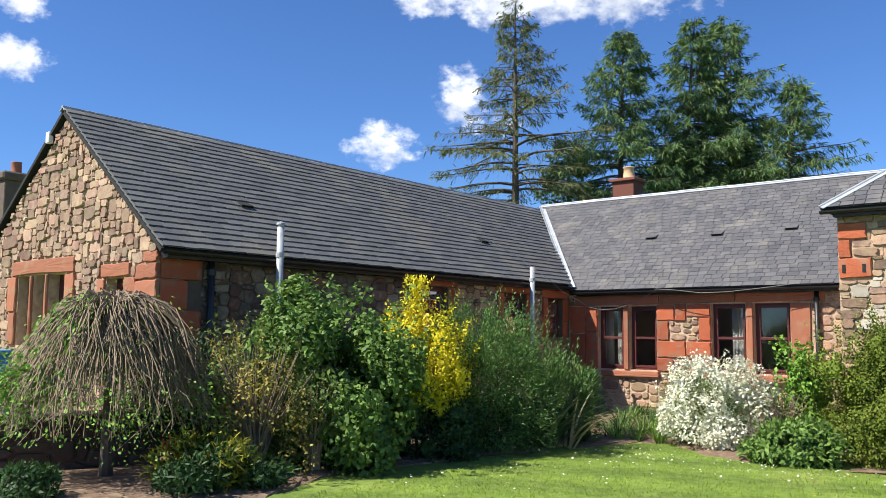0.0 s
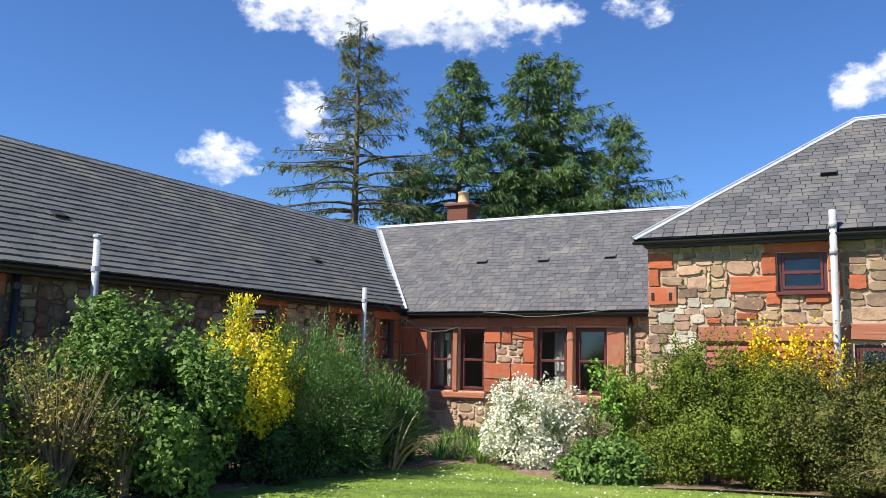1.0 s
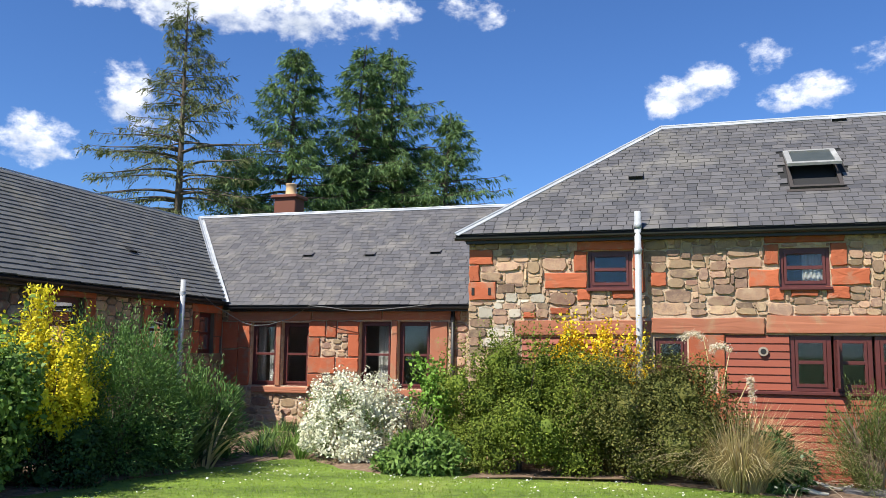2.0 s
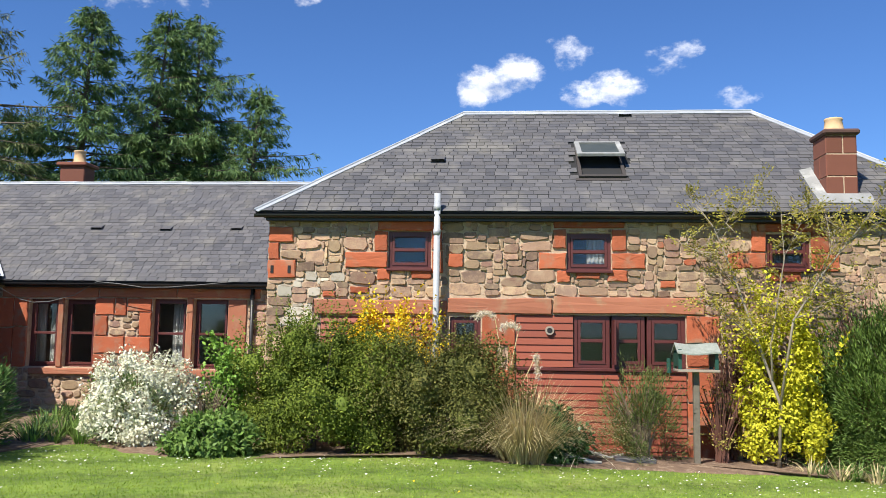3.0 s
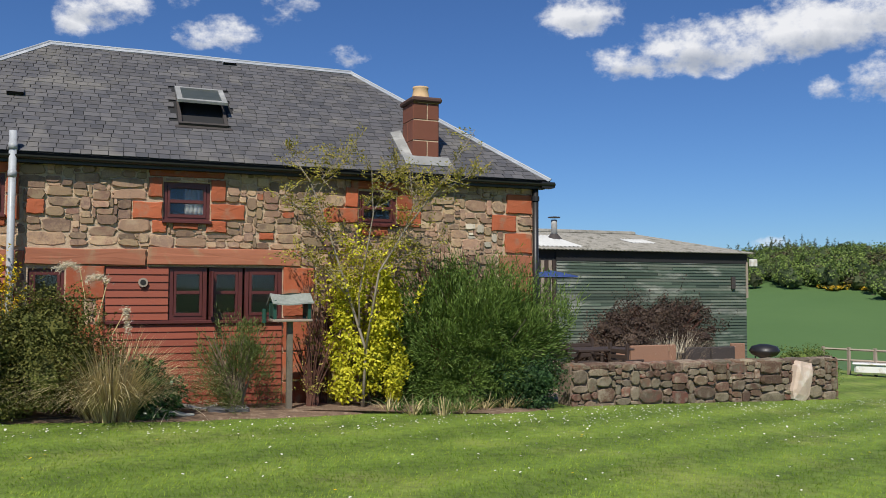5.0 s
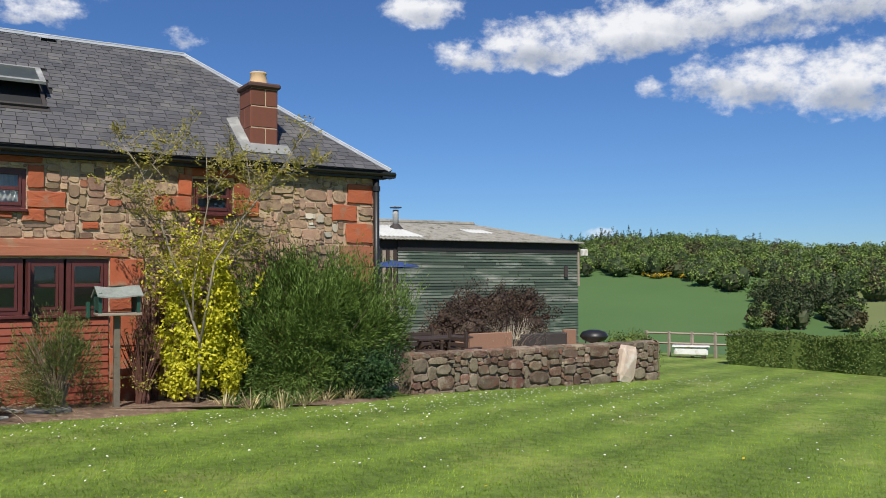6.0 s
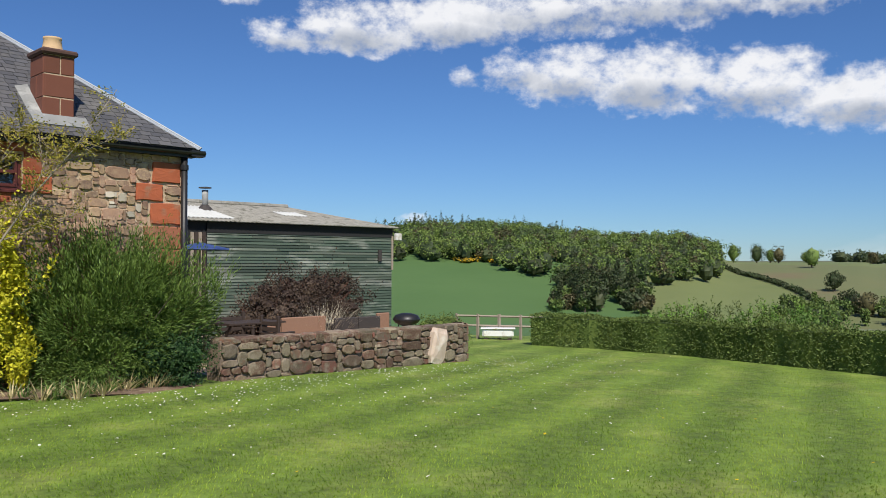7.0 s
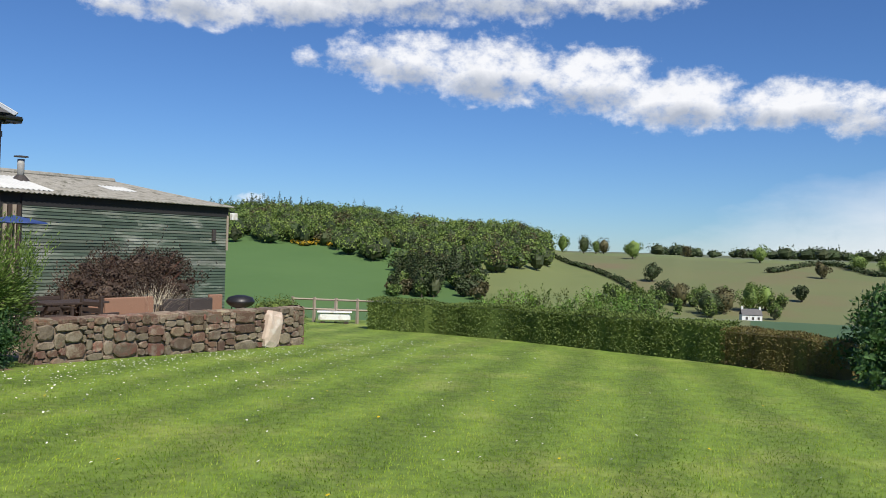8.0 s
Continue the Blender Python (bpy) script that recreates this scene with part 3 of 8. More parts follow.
def wall_with_holes(name, mat, parent, o, u, n, length, height, thick, holes, label=""):
    """A wall from o along u, its outer face towards n, with openings (u0, u1, v0, v1) cut through."""
    us = sorted({0, length, *[h[0] for h in holes], *[h[1] for h in holes]})
    vs = sorted({0, height, *[h[2] for h in holes], *[h[3] for h in holes]})
    g, m = Geo(), frame_of(o, u, n, (0, 0, 1))
    for a, b in zip(us, us[1:]):
        for c, d in zip(vs, vs[1:]):
            if not any(h[0] <= (a + b) / 2 <= h[1] and h[2] <= (c + d) / 2 <= h[3] for h in holes):
                g.box(a, b, -thick, 0, c, d, m)
    return g.weld().make(name, mat, parent, label)


# ---- slates ----
def slate_shapes(r, thick):
    out = []
    for _ in range(8):
        a, b, c = r.uniform(-0.03, 0.03), r.uniform(-0.03, 0.03), r.uniform(0, 0.10)
        low = [(-0.5, 0.0 + a), (-0.5 + c, -0.02 + a), (0.5 - r.uniform(0, 0.06), 0.0 + b), (0.5, 0.02 + b)]
        ring = low + [(0.5, 1.3), (-0.5, 1.3)]
        lift = [1.0, 1.0, 1.0, 1.0, 0.0, 0.0]
        verts = [(x, thick * (0.9 * z + 1.0), y) for (x, y), z in zip(ring, lift)] + [(x, thick * 0.9 * z, y) for (x, y), z in zip(ring, lift)]
        faces = [tuple(range(5, -1, -1))] + [(i, (i + 1) % 6, (i + 1) % 6 + 6, i + 6) for i in range(6)]
        out.append((np.array(verts), faces))
    return out


def slate_roof(roof, o, u, s, length, rows, step, span, widths, thick, mat, mat_far, seed, near, limit=300, skip=None):
    """Courses of slates up a slope from o; u along the eave, s up the slope; span(row) gives the start and end of a course."""
    r = np.random.default_rng(seed)
    u, s = Vector(u), Vector(s)
    n = u.cross(s).normalized()
    shapes, meshes, rest, todo = slate_shapes(r, thick), {}, Geo(), []
    for k in range(rows):
        a, b = span((k + 0.5) * step)
        x = a - r.uniform(0, widths[1])
        while x < b:
            w = r.uniform(*widths)
            lo, hi = max(x, a), min(x + w, b)
            if hi - lo > 0.05 and not (skip and skip((lo + hi) / 2, (k + 0.5) * step)):
                todo.append((lo, hi, k))
            x += w
    todo.sort(key=lambda q: near((q[0] + q[1]) / 2, q[2] * step))
    for rank, (a, b, k) in enumerate(todo):
        c = Vector(o) + u * (a + b) / 2 + s * (k * step + r.uniform(-0.006, 0.006)) + n * r.uniform(0, 0.003)
        m = frame_of(c, u, n, s) @ Matrix.Rotation(r.uniform(-0.012, 0.012), 4, "Y") @ Matrix.Diagonal((b - a - 0.011, 1, step, 1))
        q = int(r.integers(len(shapes)))
        if rank < limit:
            if q not in meshes:
                meshes[q] = quick_mesh("slate", shapes[q][0].tolist(), shapes[q][1], mat)
            piece("slate", meshes[q], m, roof)
        else:
            rest.add((shapes[q][0] @ np.array(m.to_3x3()).T + np.array(m.translation)).tolist(), shapes[q][1])
    if rest.v:
        tagged(rest.make("slating", mat_far, roof), kind="stuff")


def flashing(parent, a, b, n1, n2, wide=0.13, label="pale zinc flashing", sheet=1.5, lift=0.03):
    """Folded metal along a line from a to b, with a wing along each of the directions n1, n2."""
    a, b = Vector(a), Vector(b)
    d = b - a
    count = max(1, round(d.length / sheet))
    up = Vector((0, 0, lift))
    for k in range(count):
        p, q = a + d * (k / count) - d.normalized() * 0.02, a + d * ((k + 1) / count) + d.normalized() * 0.02
        rise = up + Vector((0, 0, 0.004 * (k % 2)))
        g = Geo()
        for w in (Vector(n1).normalized() * wide, Vector(n2).normalized() * wide):
            nn_ = w.cross(d).normalized()
            if nn_.z < 0:
                nn_ = -nn_
            poly = [p + rise, q + rise, q + rise + w, p + rise + w]
            g.plate(poly, nn_, 0.012)
        g.tube([p + rise, q + rise], 0.022, 8)
        g.make("flashing", M_LEAD, parent, label)


def window(parent, o, u, n, w, h, bars, mullions=(), depth=0.09, frame_w=0.055, mat=None, label="dark red painted timber window", behind=None):
    """A timber window in an opening w by h from its lower left corner; bars: heights of rails, mullions: places of posts, as shares."""
    mat = mat or M_FRAME
    m = frame_of(o, u, n, (0, 0, 1))
    win = new("window")
    win.parent = parent
    tagged(win, label)
    f = Geo()
    f.box(0, frame_w, -depth - 0.05, -depth + 0.02, 0, h, m).box(w - frame_w, w, -depth - 0.05, -depth + 0.02, 0, h, m)
    f.box(frame_w, w - frame_w, -depth - 0.05, -depth + 0.02, 0, frame_w * 1.2, m).box(frame_w, w - frame_w, -depth - 0.05, -depth + 0.02, h - frame_w, h, m)
    f.make("window_frame", mat, win)
    edges = [frame_w, *[x * w for x in mullions], w - frame_w]
    for x in edges[1:-1]:
        Geo().box(x - 0.03, x + 0.03, -depth - 0.045, -depth + 0.025, frame_w, h - frame_w, m, c=0.004).make("mullion", mat, win)
    for a, b in zip(edges, edges[1:]):
        s = Geo()
        s.box(a + 0.01, a + 0.05, -depth - 0.03, -depth + 0.035, frame_w, h - frame_w, m).box(b - 0.05, b - 0.01, -depth - 0.03, -depth + 0.035, frame_w, h - frame_w, m)
        s.box(a + 0.05, b - 0.05, -depth - 0.03, -depth + 0.035, frame_w, frame_w + 0.05, m).box(a + 0.05, b - 0.05, -depth - 0.03, -depth + 0.035, h - frame_w - 0.045, h - frame_w, m)
        s.make("sash", mat, win)
        for y in bars:
            Geo().box(a + 0.05, b - 0.05, -depth - 0.025, -depth + 0.045, y * h - 0.028, y * h + 0.028, m, c=0.004).make("rail", mat, win)
        pane = Geo().box(a + 0.045, b - 0.045, -depth - 0.012, -depth - 0.006, frame_w + 0.045, h - frame_w - 0.04, m).make("pane", M_GLASS, win)
        pane.visible_shadow = False
    return win


def downpipe(parent, x, y, z0, z1, r=0.045, mat=None, name="downpipe", label="black cast-iron downpipe", dirn=(0, 1)):
    p = Geo().tube([(x, y, z0), (x, y, z1)], r, 10).make(name, mat or M_BLACK, parent, label, True)
    for z in (z1 - 0.25, (z0 + z1) / 2, z0 + 0.4):
        Geo().tube([(x, y, z - 0.045), (x, y, z + 0.045)], r * 1.3, 10).make("collar", mat or M_BLACK, p)
        Geo().box(min(x, x + dirn[0] * 0.12) - 0.02, max(x, x + dirn[0] * 0.12) + 0.02, min(y, y + dirn[1] * 0.12) - 0.02, max(y, y + dirn[1] * 0.12) + 0.02, z - 0.012, z + 0.012).make("bracket", mat or M_BLACK, p)
    return p


def gutter(parent, a, b, out, r=0.055):
    """A half-round gutter from a to b; out points away from the wall."""
    a, b, out = Vector(a), Vector(b), Vector(out)
    pts, faces, k = [], [], 8
    for p in (a, b):
        for q in (r, r - 0.008):
            pts += [p + out * (r + q * math.cos(math.pi * (1 + i / (k - 1)))) + Vector((0, 0, q * math.sin(math.pi * (1 + i / (k - 1))))) for i in range(k)]
    for i in range(k - 1):
        faces += [(i, i + 1, 2 * k + i + 1, 2 * k + i), (k + i, 3 * k + i, 3 * k + i + 1, k + i + 1)]
    faces += [(0, 2 * k, 3 * k, k), (k - 1, 2 * k - 1, 4 * k - 1, 3 * k - 1)]
    return Geo().add(pts, faces).make("gutter", M_BLACK, parent, "black half-round gutter")


def roof_vent(parent, c, u, s, mat=None):
    """A small raised slate vent with a dark mouth."""
    u, s = Vector(u), Vector(s)
    n = u.cross(s).normalized()
    m = frame_of(c, u, n, s)
    g = Geo()
    g.add([m @ Vector(p) for p in [(-0.13, 0.012, 0), (0.13, 0.012, 0), (0.13, 0.085, 0.0), (-0.13, 0.085, 0.0), (-0.13, 0.02, 0.26), (0.13, 0.02, 0.26)]],
          [(3, 2, 5, 4), (0, 3, 4), (1, 5, 2)])
    v = g.make("roof_vent", mat or M_SLATE, parent, "small raised slate vent")
    Geo().add([m @ Vector(p) for p in [(-0.12, 0.016, 0.03), (0.12, 0.016, 0.03), (0.12, 0.075, 0.03), (-0.12, 0.075, 0.03)]], [(0, 1, 2, 3)]).make("grille", M_UNDER, v)


# ---- the ground: garden, valley and hills in one sheet ----
EYE_XY = (4.2, -14.4)


def smooth_step(a, b, x):
    t = min(1.0, max(0.0, (x - a) / (b - a)))
    return t * t * (3 - 2 * t)


def bearing(x, y):
    return math.degrees(math.atan2(-(x - EYE_XY[0]), y - EYE_XY[1]))


def garden_z(x, y):
    return 0.42 - 0.034 * (max(x, 3.0) - 3.0) - 0.008 * (y + 6)


def hill_height(a):
    """Height of the far hill's brow by bearing."""
    if -72 < a < 0:
        return 1.5 + 11.0 * smooth_step(-64.5, -60.5, a) + 7.5 * smooth_step(-56, -49, a) - 8 * smooth_step(-45, -36, a)
    return 1.5 + 2.0 * math.sin(math.radians(a) * 2.0)


def ground_z(x, y):
    r, a = math.hypot(x - EYE_XY[0], y - EYE_XY[1]), bearing(x, y)
    near_z = garden_z(min(max(x, -30), 34), min(max(y, -40), 40))
    h = hill_height(a)
    open_side = smooth_step(-20, -34, a) * smooth_step(-178, -150, a)
    low = -21.0 * open_side + near_z * (1 - open_side)
    z = near_z + (low - near_z) * smooth_step(27, 240, r)
    z += (h - z) * smooth_step(255, 640, r) * open_side
    z += 0.9 * math.sin(x * 0.013 + 1.3) * math.sin(y * 0.017) * smooth_step(60, 200, r)
    return z + 8 * smooth_step(1200, 4500, r) * (0.6 + 0.4 * math.sin(math.radians(a) * 9))


def build_ground():
    radii = [0.5, 1.5, 3] + [4 + 1.5 * k for k in range(18)] + [32, 36, 42, 50, 60, 75, 95, 120, 150, 180, 210, 240] + [255 + 18 * k for k in range(24)] + [720, 800, 900, 1050, 1250, 1600, 2200, 3200, 4600]
    angles = sorted({*[float(k) for k in range(-180, 180, 4)], *[-100 + 0.5 * k for k in range(141)]})
    verts, faces, mats = [(EYE_XY[0], EYE_XY[1], ground_z(*EYE_XY))], [], []
    na = len(angles)
    for r in radii:
        for a in angles:
            x, y = EYE_XY[0] - r * math.sin(radians(a)), EYE_XY[1] + r * math.cos(radians(a))
            verts.append((x, y, ground_z(x, y)))
    for k in range(na):
        faces.append((0, 1 + (k + 1) % na, 1 + k))
        mats.append(0)
    for i in range(len(radii) - 1):
        for k in range(na):
            p, q = 1 + i * na + k, 1 + i * na + (k + 1) % na
            faces.append((p, q, q + na, p + na))
            r, a = radii[i], angles[k]
            kind = 0
            if r >= 32:
                edge = -61.0 - 8.5 * smooth_step(640, 330, r)
                kind = 1 if a > -58.6 else (2 if a > edge else (3 if r < 560 + 4 * (a + 75) else 2))
                if a < -76 and r < 300:
                    kind = 4
                if r > 760:
                    kind = 5
                if a > -20 or a < -140:
                    kind = 1
            mats.append(kind)
    me = bpy.data.meshes.new("ground")
    me.from_pydata(verts, [], faces)
    for m in (M_LAWN, M_FIELD, M_PASTURE, M_PLOUGH, M_FIELD2, M_FARLAND):
        me.materials.append(m)
    me.polygons.foreach_set("material_index", mats)
    me.polygons.foreach_set("use_smooth", [True] * len(faces))
    return tagged(new("ground", me), "mown striped lawn running out to valley fields", "ground", kind="structure")


def lawn_material():
    m = material("mown_lawn", [(0.092, 0.15, 0.016), (0.14, 0.212, 0.024), (0.19, 0.255, 0.038)], 1.1, 0.9, 1.0, 90, stain=(0.21, 0.255, 0.05), stain_scale=0.55, depth=0.03)
    nn, nl = m.node_tree.nodes, m.node_tree.links
    bsdf = nn["Principled BSDF"]
    src = bsdf.inputs["Base Color"].links[0].from_socket
    geo = nn.new("ShaderNodeNewGeometry")
    dot = nn.new("ShaderNodeVectorMath")
    dot.operation = "DOT_PRODUCT"
    nl.new(geo.outputs["Position"], dot.inputs[0])
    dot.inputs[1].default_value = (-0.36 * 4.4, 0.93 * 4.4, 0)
    nz = nn.new("ShaderNodeTexNoise")
    nz.inputs["Scale"].default_value = 0.35
    nl.new(geo.outputs["Position"], nz.inputs["Vector"])

    def calc(op, a, b):
        n = nn.new("ShaderNodeMath")
        n.operation = op
        for k, v in enumerate((a, b)):
            if isinstance(v, (int, float)):
                n.inputs[k].default_value = v
            else:
                nl.new(v, n.inputs[k])
        return n.outputs[0]

    # mowing stripes: the sheen of leaning blades, put into the base colour
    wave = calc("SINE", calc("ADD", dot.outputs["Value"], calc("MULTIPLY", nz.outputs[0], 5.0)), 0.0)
    tuft = nn.new("ShaderNodeTexNoise")
    tuft.inputs["Scale"].default_value, tuft.inputs["Detail"].default_value, tuft.inputs["Roughness"].default_value = 5.5, 9, 0.78
    nl.new(geo.outputs["Position"], tuft.inputs["Vector"])
    ruts = calc("MULTIPLY", calc("SUBTRACT", tuft.outputs[0], 0.5), 2.6)
    hsv = nn.new("ShaderNodeHueSaturation")
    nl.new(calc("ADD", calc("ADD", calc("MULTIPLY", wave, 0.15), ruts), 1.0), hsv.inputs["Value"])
    nl.new(src, hsv.inputs["Color"])
    nl.new(hsv.outputs[0], bsdf.inputs["Base Color"])
    return m


M_LAWN = lawn_material()
M_FIELD = material("green_field", [(0.062, 0.13, 0.032), (0.085, 0.16, 0.042)], 0.02, 0.95, 0.0, 0.4)
M_PASTURE = material("pale_pasture", [(0.135, 0.165, 0.052), (0.165, 0.19, 0.064)], 0.02, 0.95, 0.0, 0.3, stain=(0.12, 0.158, 0.05), stain_scale=0.012)
M_PLOUGH = material("brown_green_field", [(0.115, 0.148, 0.050), (0.160, 0.160, 0.066)], 0.012, 0.95, 0.0, 0.3, stain=(0.165, 0.135, 0.066), stain_scale=0.009)
M_FIELD2 = material("deep_green_field", [(0.045, 0.095, 0.035), (0.06, 0.115, 0.04)], 0.02, 0.95, 0.0, 0.3)
M_FARLAND = material("distant_land", [(0.06, 0.085, 0.045), (0.12, 0.135, 0.07), (0.08, 0.10, 0.055)], 0.006, 0.95, 0.0, 0.05)
build_ground()

UP, NORTH, SOUTH, EAST, WEST = Vector((0, 0, 1)), Vector((0, 1, 0)), Vector((0, -1, 0)), Vector((1, 0, 0)), Vector((-1, 0, 0))

# ---- the two-storey stone house ----
HX, HD, EAVE_Z, RIDGE_Y, RIDGE_Z = 12.0, 6.3, 4.25, 3.1, 6.82
house = thing("stone_house", "two-storey rubble stone house with red sandstone dressings and hipped slate roof", "house")
FLOOR_Z = -0.4
HOLES = [(2.10, 2.84, 3.30, 3.94), (5.15, 5.89, 3.29, 3.92), (8.45, 9.16, 3.33, 3.92), (3.18, 3.70, 1.45, 2.48), (4.29, 7.11, 0.2, 2.53), (0.95, 3.02, 0.6, 2.48)]
front = wall_with_holes("wall", M_MORTAR, house, (0, 0, FLOOR_Z), EAST, SOUTH, HX, 4.22 - FLOOR_Z, 0.45,
                        [(a, b, c - FLOOR_Z, d - FLOOR_Z) for a, b, c, d in HOLES], "warm rubble stone front wall with lime mortar")
Geo().box(-0.001, 0.45, 0.452, HD, FLOOR_Z, 4.22).make("wall", M_MORTAR, house)
Geo().box(HX - 0.45, HX, 0.452, HD, FLOOR_Z, 4.22).make("wall", M_MORTAR, house)
Geo().box(0.452, HX - 0.452, HD - 0.45, HD, FLOOR_Z, 4.22).make("wall", M_MORTAR, house)
Geo().box(0.46, HX - 0.46, 0.46, HD - 0.46, 2.75, 2.9).make("upper_floor", M_ROOM, house)
Geo().box(0.46, HX - 0.46, 0.46, HD - 0.46, FLOOR_Z, 0.3).make("floor", M_ROOM, house)
Geo().box(0.46, HX - 0.46, 3.2, 3.3, 0.301, 4.2).make("partition", M_ROOM, house)

# dressed red stones in the front: x0, x1, z0, z1, faded
DRESSED = [
    (0.0, 0.44, 3.74, 4.0, 0), (0.0, 0.20, 3.44, 3.73, 0), (0.0, 0.50, 3.11, 3.43, 0),
    (1.92, 3.03, 3.95, 4.12, 0), (1.86, 2.09, 3.59, 3.94, 0), (1.36, 2.09, 3.31, 3.57, 0), (2.85, 3.03, 3.62, 3.94, 0), (2.85, 3.05, 3.22, 3.60, 0), (1.92, 2.14, 3.10, 3.29, 0), (2.5, 2.86, 3.12, 3.29, 0),
    (3.14, 3.40, 3.32, 3.56, 0), (4.92, 5.14, 3.66, 3.98, 0), (4.68, 5.14, 3.30, 3.58, 0), (4.92, 6.12, 4.0, 4.14, 0), (5.9, 6.14, 3.62, 3.98, 0), (5.9, 6.46, 3.32, 3.58, 0), (4.98, 5.2, 3.08, 3.28, 0), (5.82, 6.16, 3.10, 3.30, 0), (5.3, 5.7, 3.14, 3.28, 0),
    (8.2, 8.44, 3.62, 3.98, 0), (7.82, 8.44, 3.34, 3.6, 0), (9.17, 9.46, 3.6, 4.0, 0), (9.17, 9.62, 3.3, 3.58, 0), (8.3, 9.3, 3.95, 4.10, 0), (8.5, 9.0, 3.12, 3.31, 0),
    (11.36, 11.9, 3.62, 3.99, 0), (11.05, 11.56, 3.28, 3.58, 0), (11.32, 11.9, 2.86, 3.24, 0), (11.2, 11.9, 2.42, 2.82, 1), (11.5, 11.9, 1.9, 2.4, 1),
    (0.84, 3.12, 2.50, 2.76, 1), (3.14, 4.9, 2.54, 2.80, 1), (4.92, 7.42, 2.56, 2.84, 1),
    (3.72, 4.28, 2.02, 2.53, 0), (3.72, 3.98, 1.62, 2.0, 0), (4.16, 4.28, 1.62, 2.0, 0), (3.72, 4.28, 1.1, 1.6, 0), (3.72, 4.28, 0.2, 1.08, 0),
    (7.12, 7.66, 1.98, 2.54, 0), (7.12, 7.48, 1.70, 1.96, 0), (7.12, 7.68, 1.12, 1.68, 0), (7.12, 7.66, 0.62, 1.10, 0), (7.12, 7.6, 0.05, 0.6, 0),
    (1.45, 1.78, 2.86, 2.98, 0), (0.98, 1.2, 2.80, 2.90, 0), (6.7, 6.95, 3.0, 3.12, 0),
]
for a, b, c, d, pale in DRESSED:
    rough_block(a + 0.004, b - 0.004, -0.046 - 0.014 * pale, 0.02, c + 0.004, d - 0.004, int(a * 100 + d * 1000)).make("dressed_stone", M_RED2 if pale else M_RED, front, "red sandstone block")
for x in (0.06, 0.36):
    Geo().box(x, x + 0.05, -0.056, -0.04, 3.2, 3.33).make("iron_socket", M_UNDER, front)


def facade_rubble(u, v):
    z = v + FLOOR_Z
    if z > 4.16 or z < 0.0:
        return False
    for a, b, c, d in HOLES:
        if a - 0.03 < u < b + 0.03 and c - 0.03 < z < d + 0.03:
            return False
    return not any(a - 0.02 < u < b + 0.02 and c - 0.02 < z < d + 0.02 for a, b, c, d, _ in DRESSED)


def facade_odd(u, v):
    z = v + FLOOR_Z
    if 0.05 < u < 1.15 and 2.2 < z < 3.1 and math.sin(u * 23 + z * 31) > -0.62:
        return M_WHITESTONE
    if 10.3 < u < 11.3 and 2.9 < z < 3.3 and math.sin(u * 29 + z * 17) > 0.5:
        return M_WHITESTONE
    return M_RED if math.sin(u * 57.3 + z * 91.7) > 0.999 else None


stone_face(front, (0, 0, FLOOR_Z), EAST, SOUTH, 218, 83, facade_rubble, 0.055, (2, 9), (1, 5), M_STONE, M_STONE_J, 3,
           near=lambda u, v: (-1 if u < 1.4 and 2.1 < v + FLOOR_Z < 3.1 else 0) + abs(v + FLOOR_Z - 3.3) + 0.03 * abs(u - 5), odd=facade_odd, wild=0.35, gap=0.004, deep=(0.010, 0.050), soft=0.09)

# roof: hipped, slated in diminishing random widths
SL = math.hypot(RIDGE_Y + 0.2, RIDGE_Z - EAVE_Z)
UPS = Vector((0, RIDGE_Y + 0.2, RIDGE_Z - EAVE_Z)) / SL
RX0, RX1 = 3.22, 9.15
HB = 2 * RIDGE_Y + 0.2
roof = Geo()
roof.plate([(-0.2, -0.2, EAVE_Z), (12.2, -0.2, EAVE_Z), (RX1, RIDGE_Y, RIDGE_Z), (RX0, RIDGE_Y, RIDGE_Z)], (0, -0.6, 0.8), 0.06)
roof.plate([(12.2, HB, EAVE_Z), (-0.2, HB, EAVE_Z), (RX0, RIDGE_Y, RIDGE_Z), (RX1, RIDGE_Y, RIDGE_Z)], (0, 0.6, 0.8), 0.06)
roof.plate([(-0.2, HB, EAVE_Z), (-0.2, -0.2, EAVE_Z), (RX0, RIDGE_Y, RIDGE_Z)], (-0.6, 0, 0.8), 0.06)
roof.plate([(12.2, -0.2, EAVE_Z), (12.2, HB, EAVE_Z), (RX1, RIDGE_Y, RIDGE_Z)], (0.6, 0, 0.8), 0.06)
roof = roof.make("roof", M_UNDER, house, "hipped blue-grey slate roof")
SKY_U, SKY_S = (5.42 + 0.2, 6.26 + 0.2), (1.20, 2.62)


def on_skylight(u, s):
    return SKY_U[0] - 0.05 < u < SKY_U[1] + 0.05 and SKY_S[0] - 0.05 < s < SKY_S[1] + 0.05 or (9.56 + 0.2 < u < 10.05 + 0.2 and 0.3 < s < 0.9)


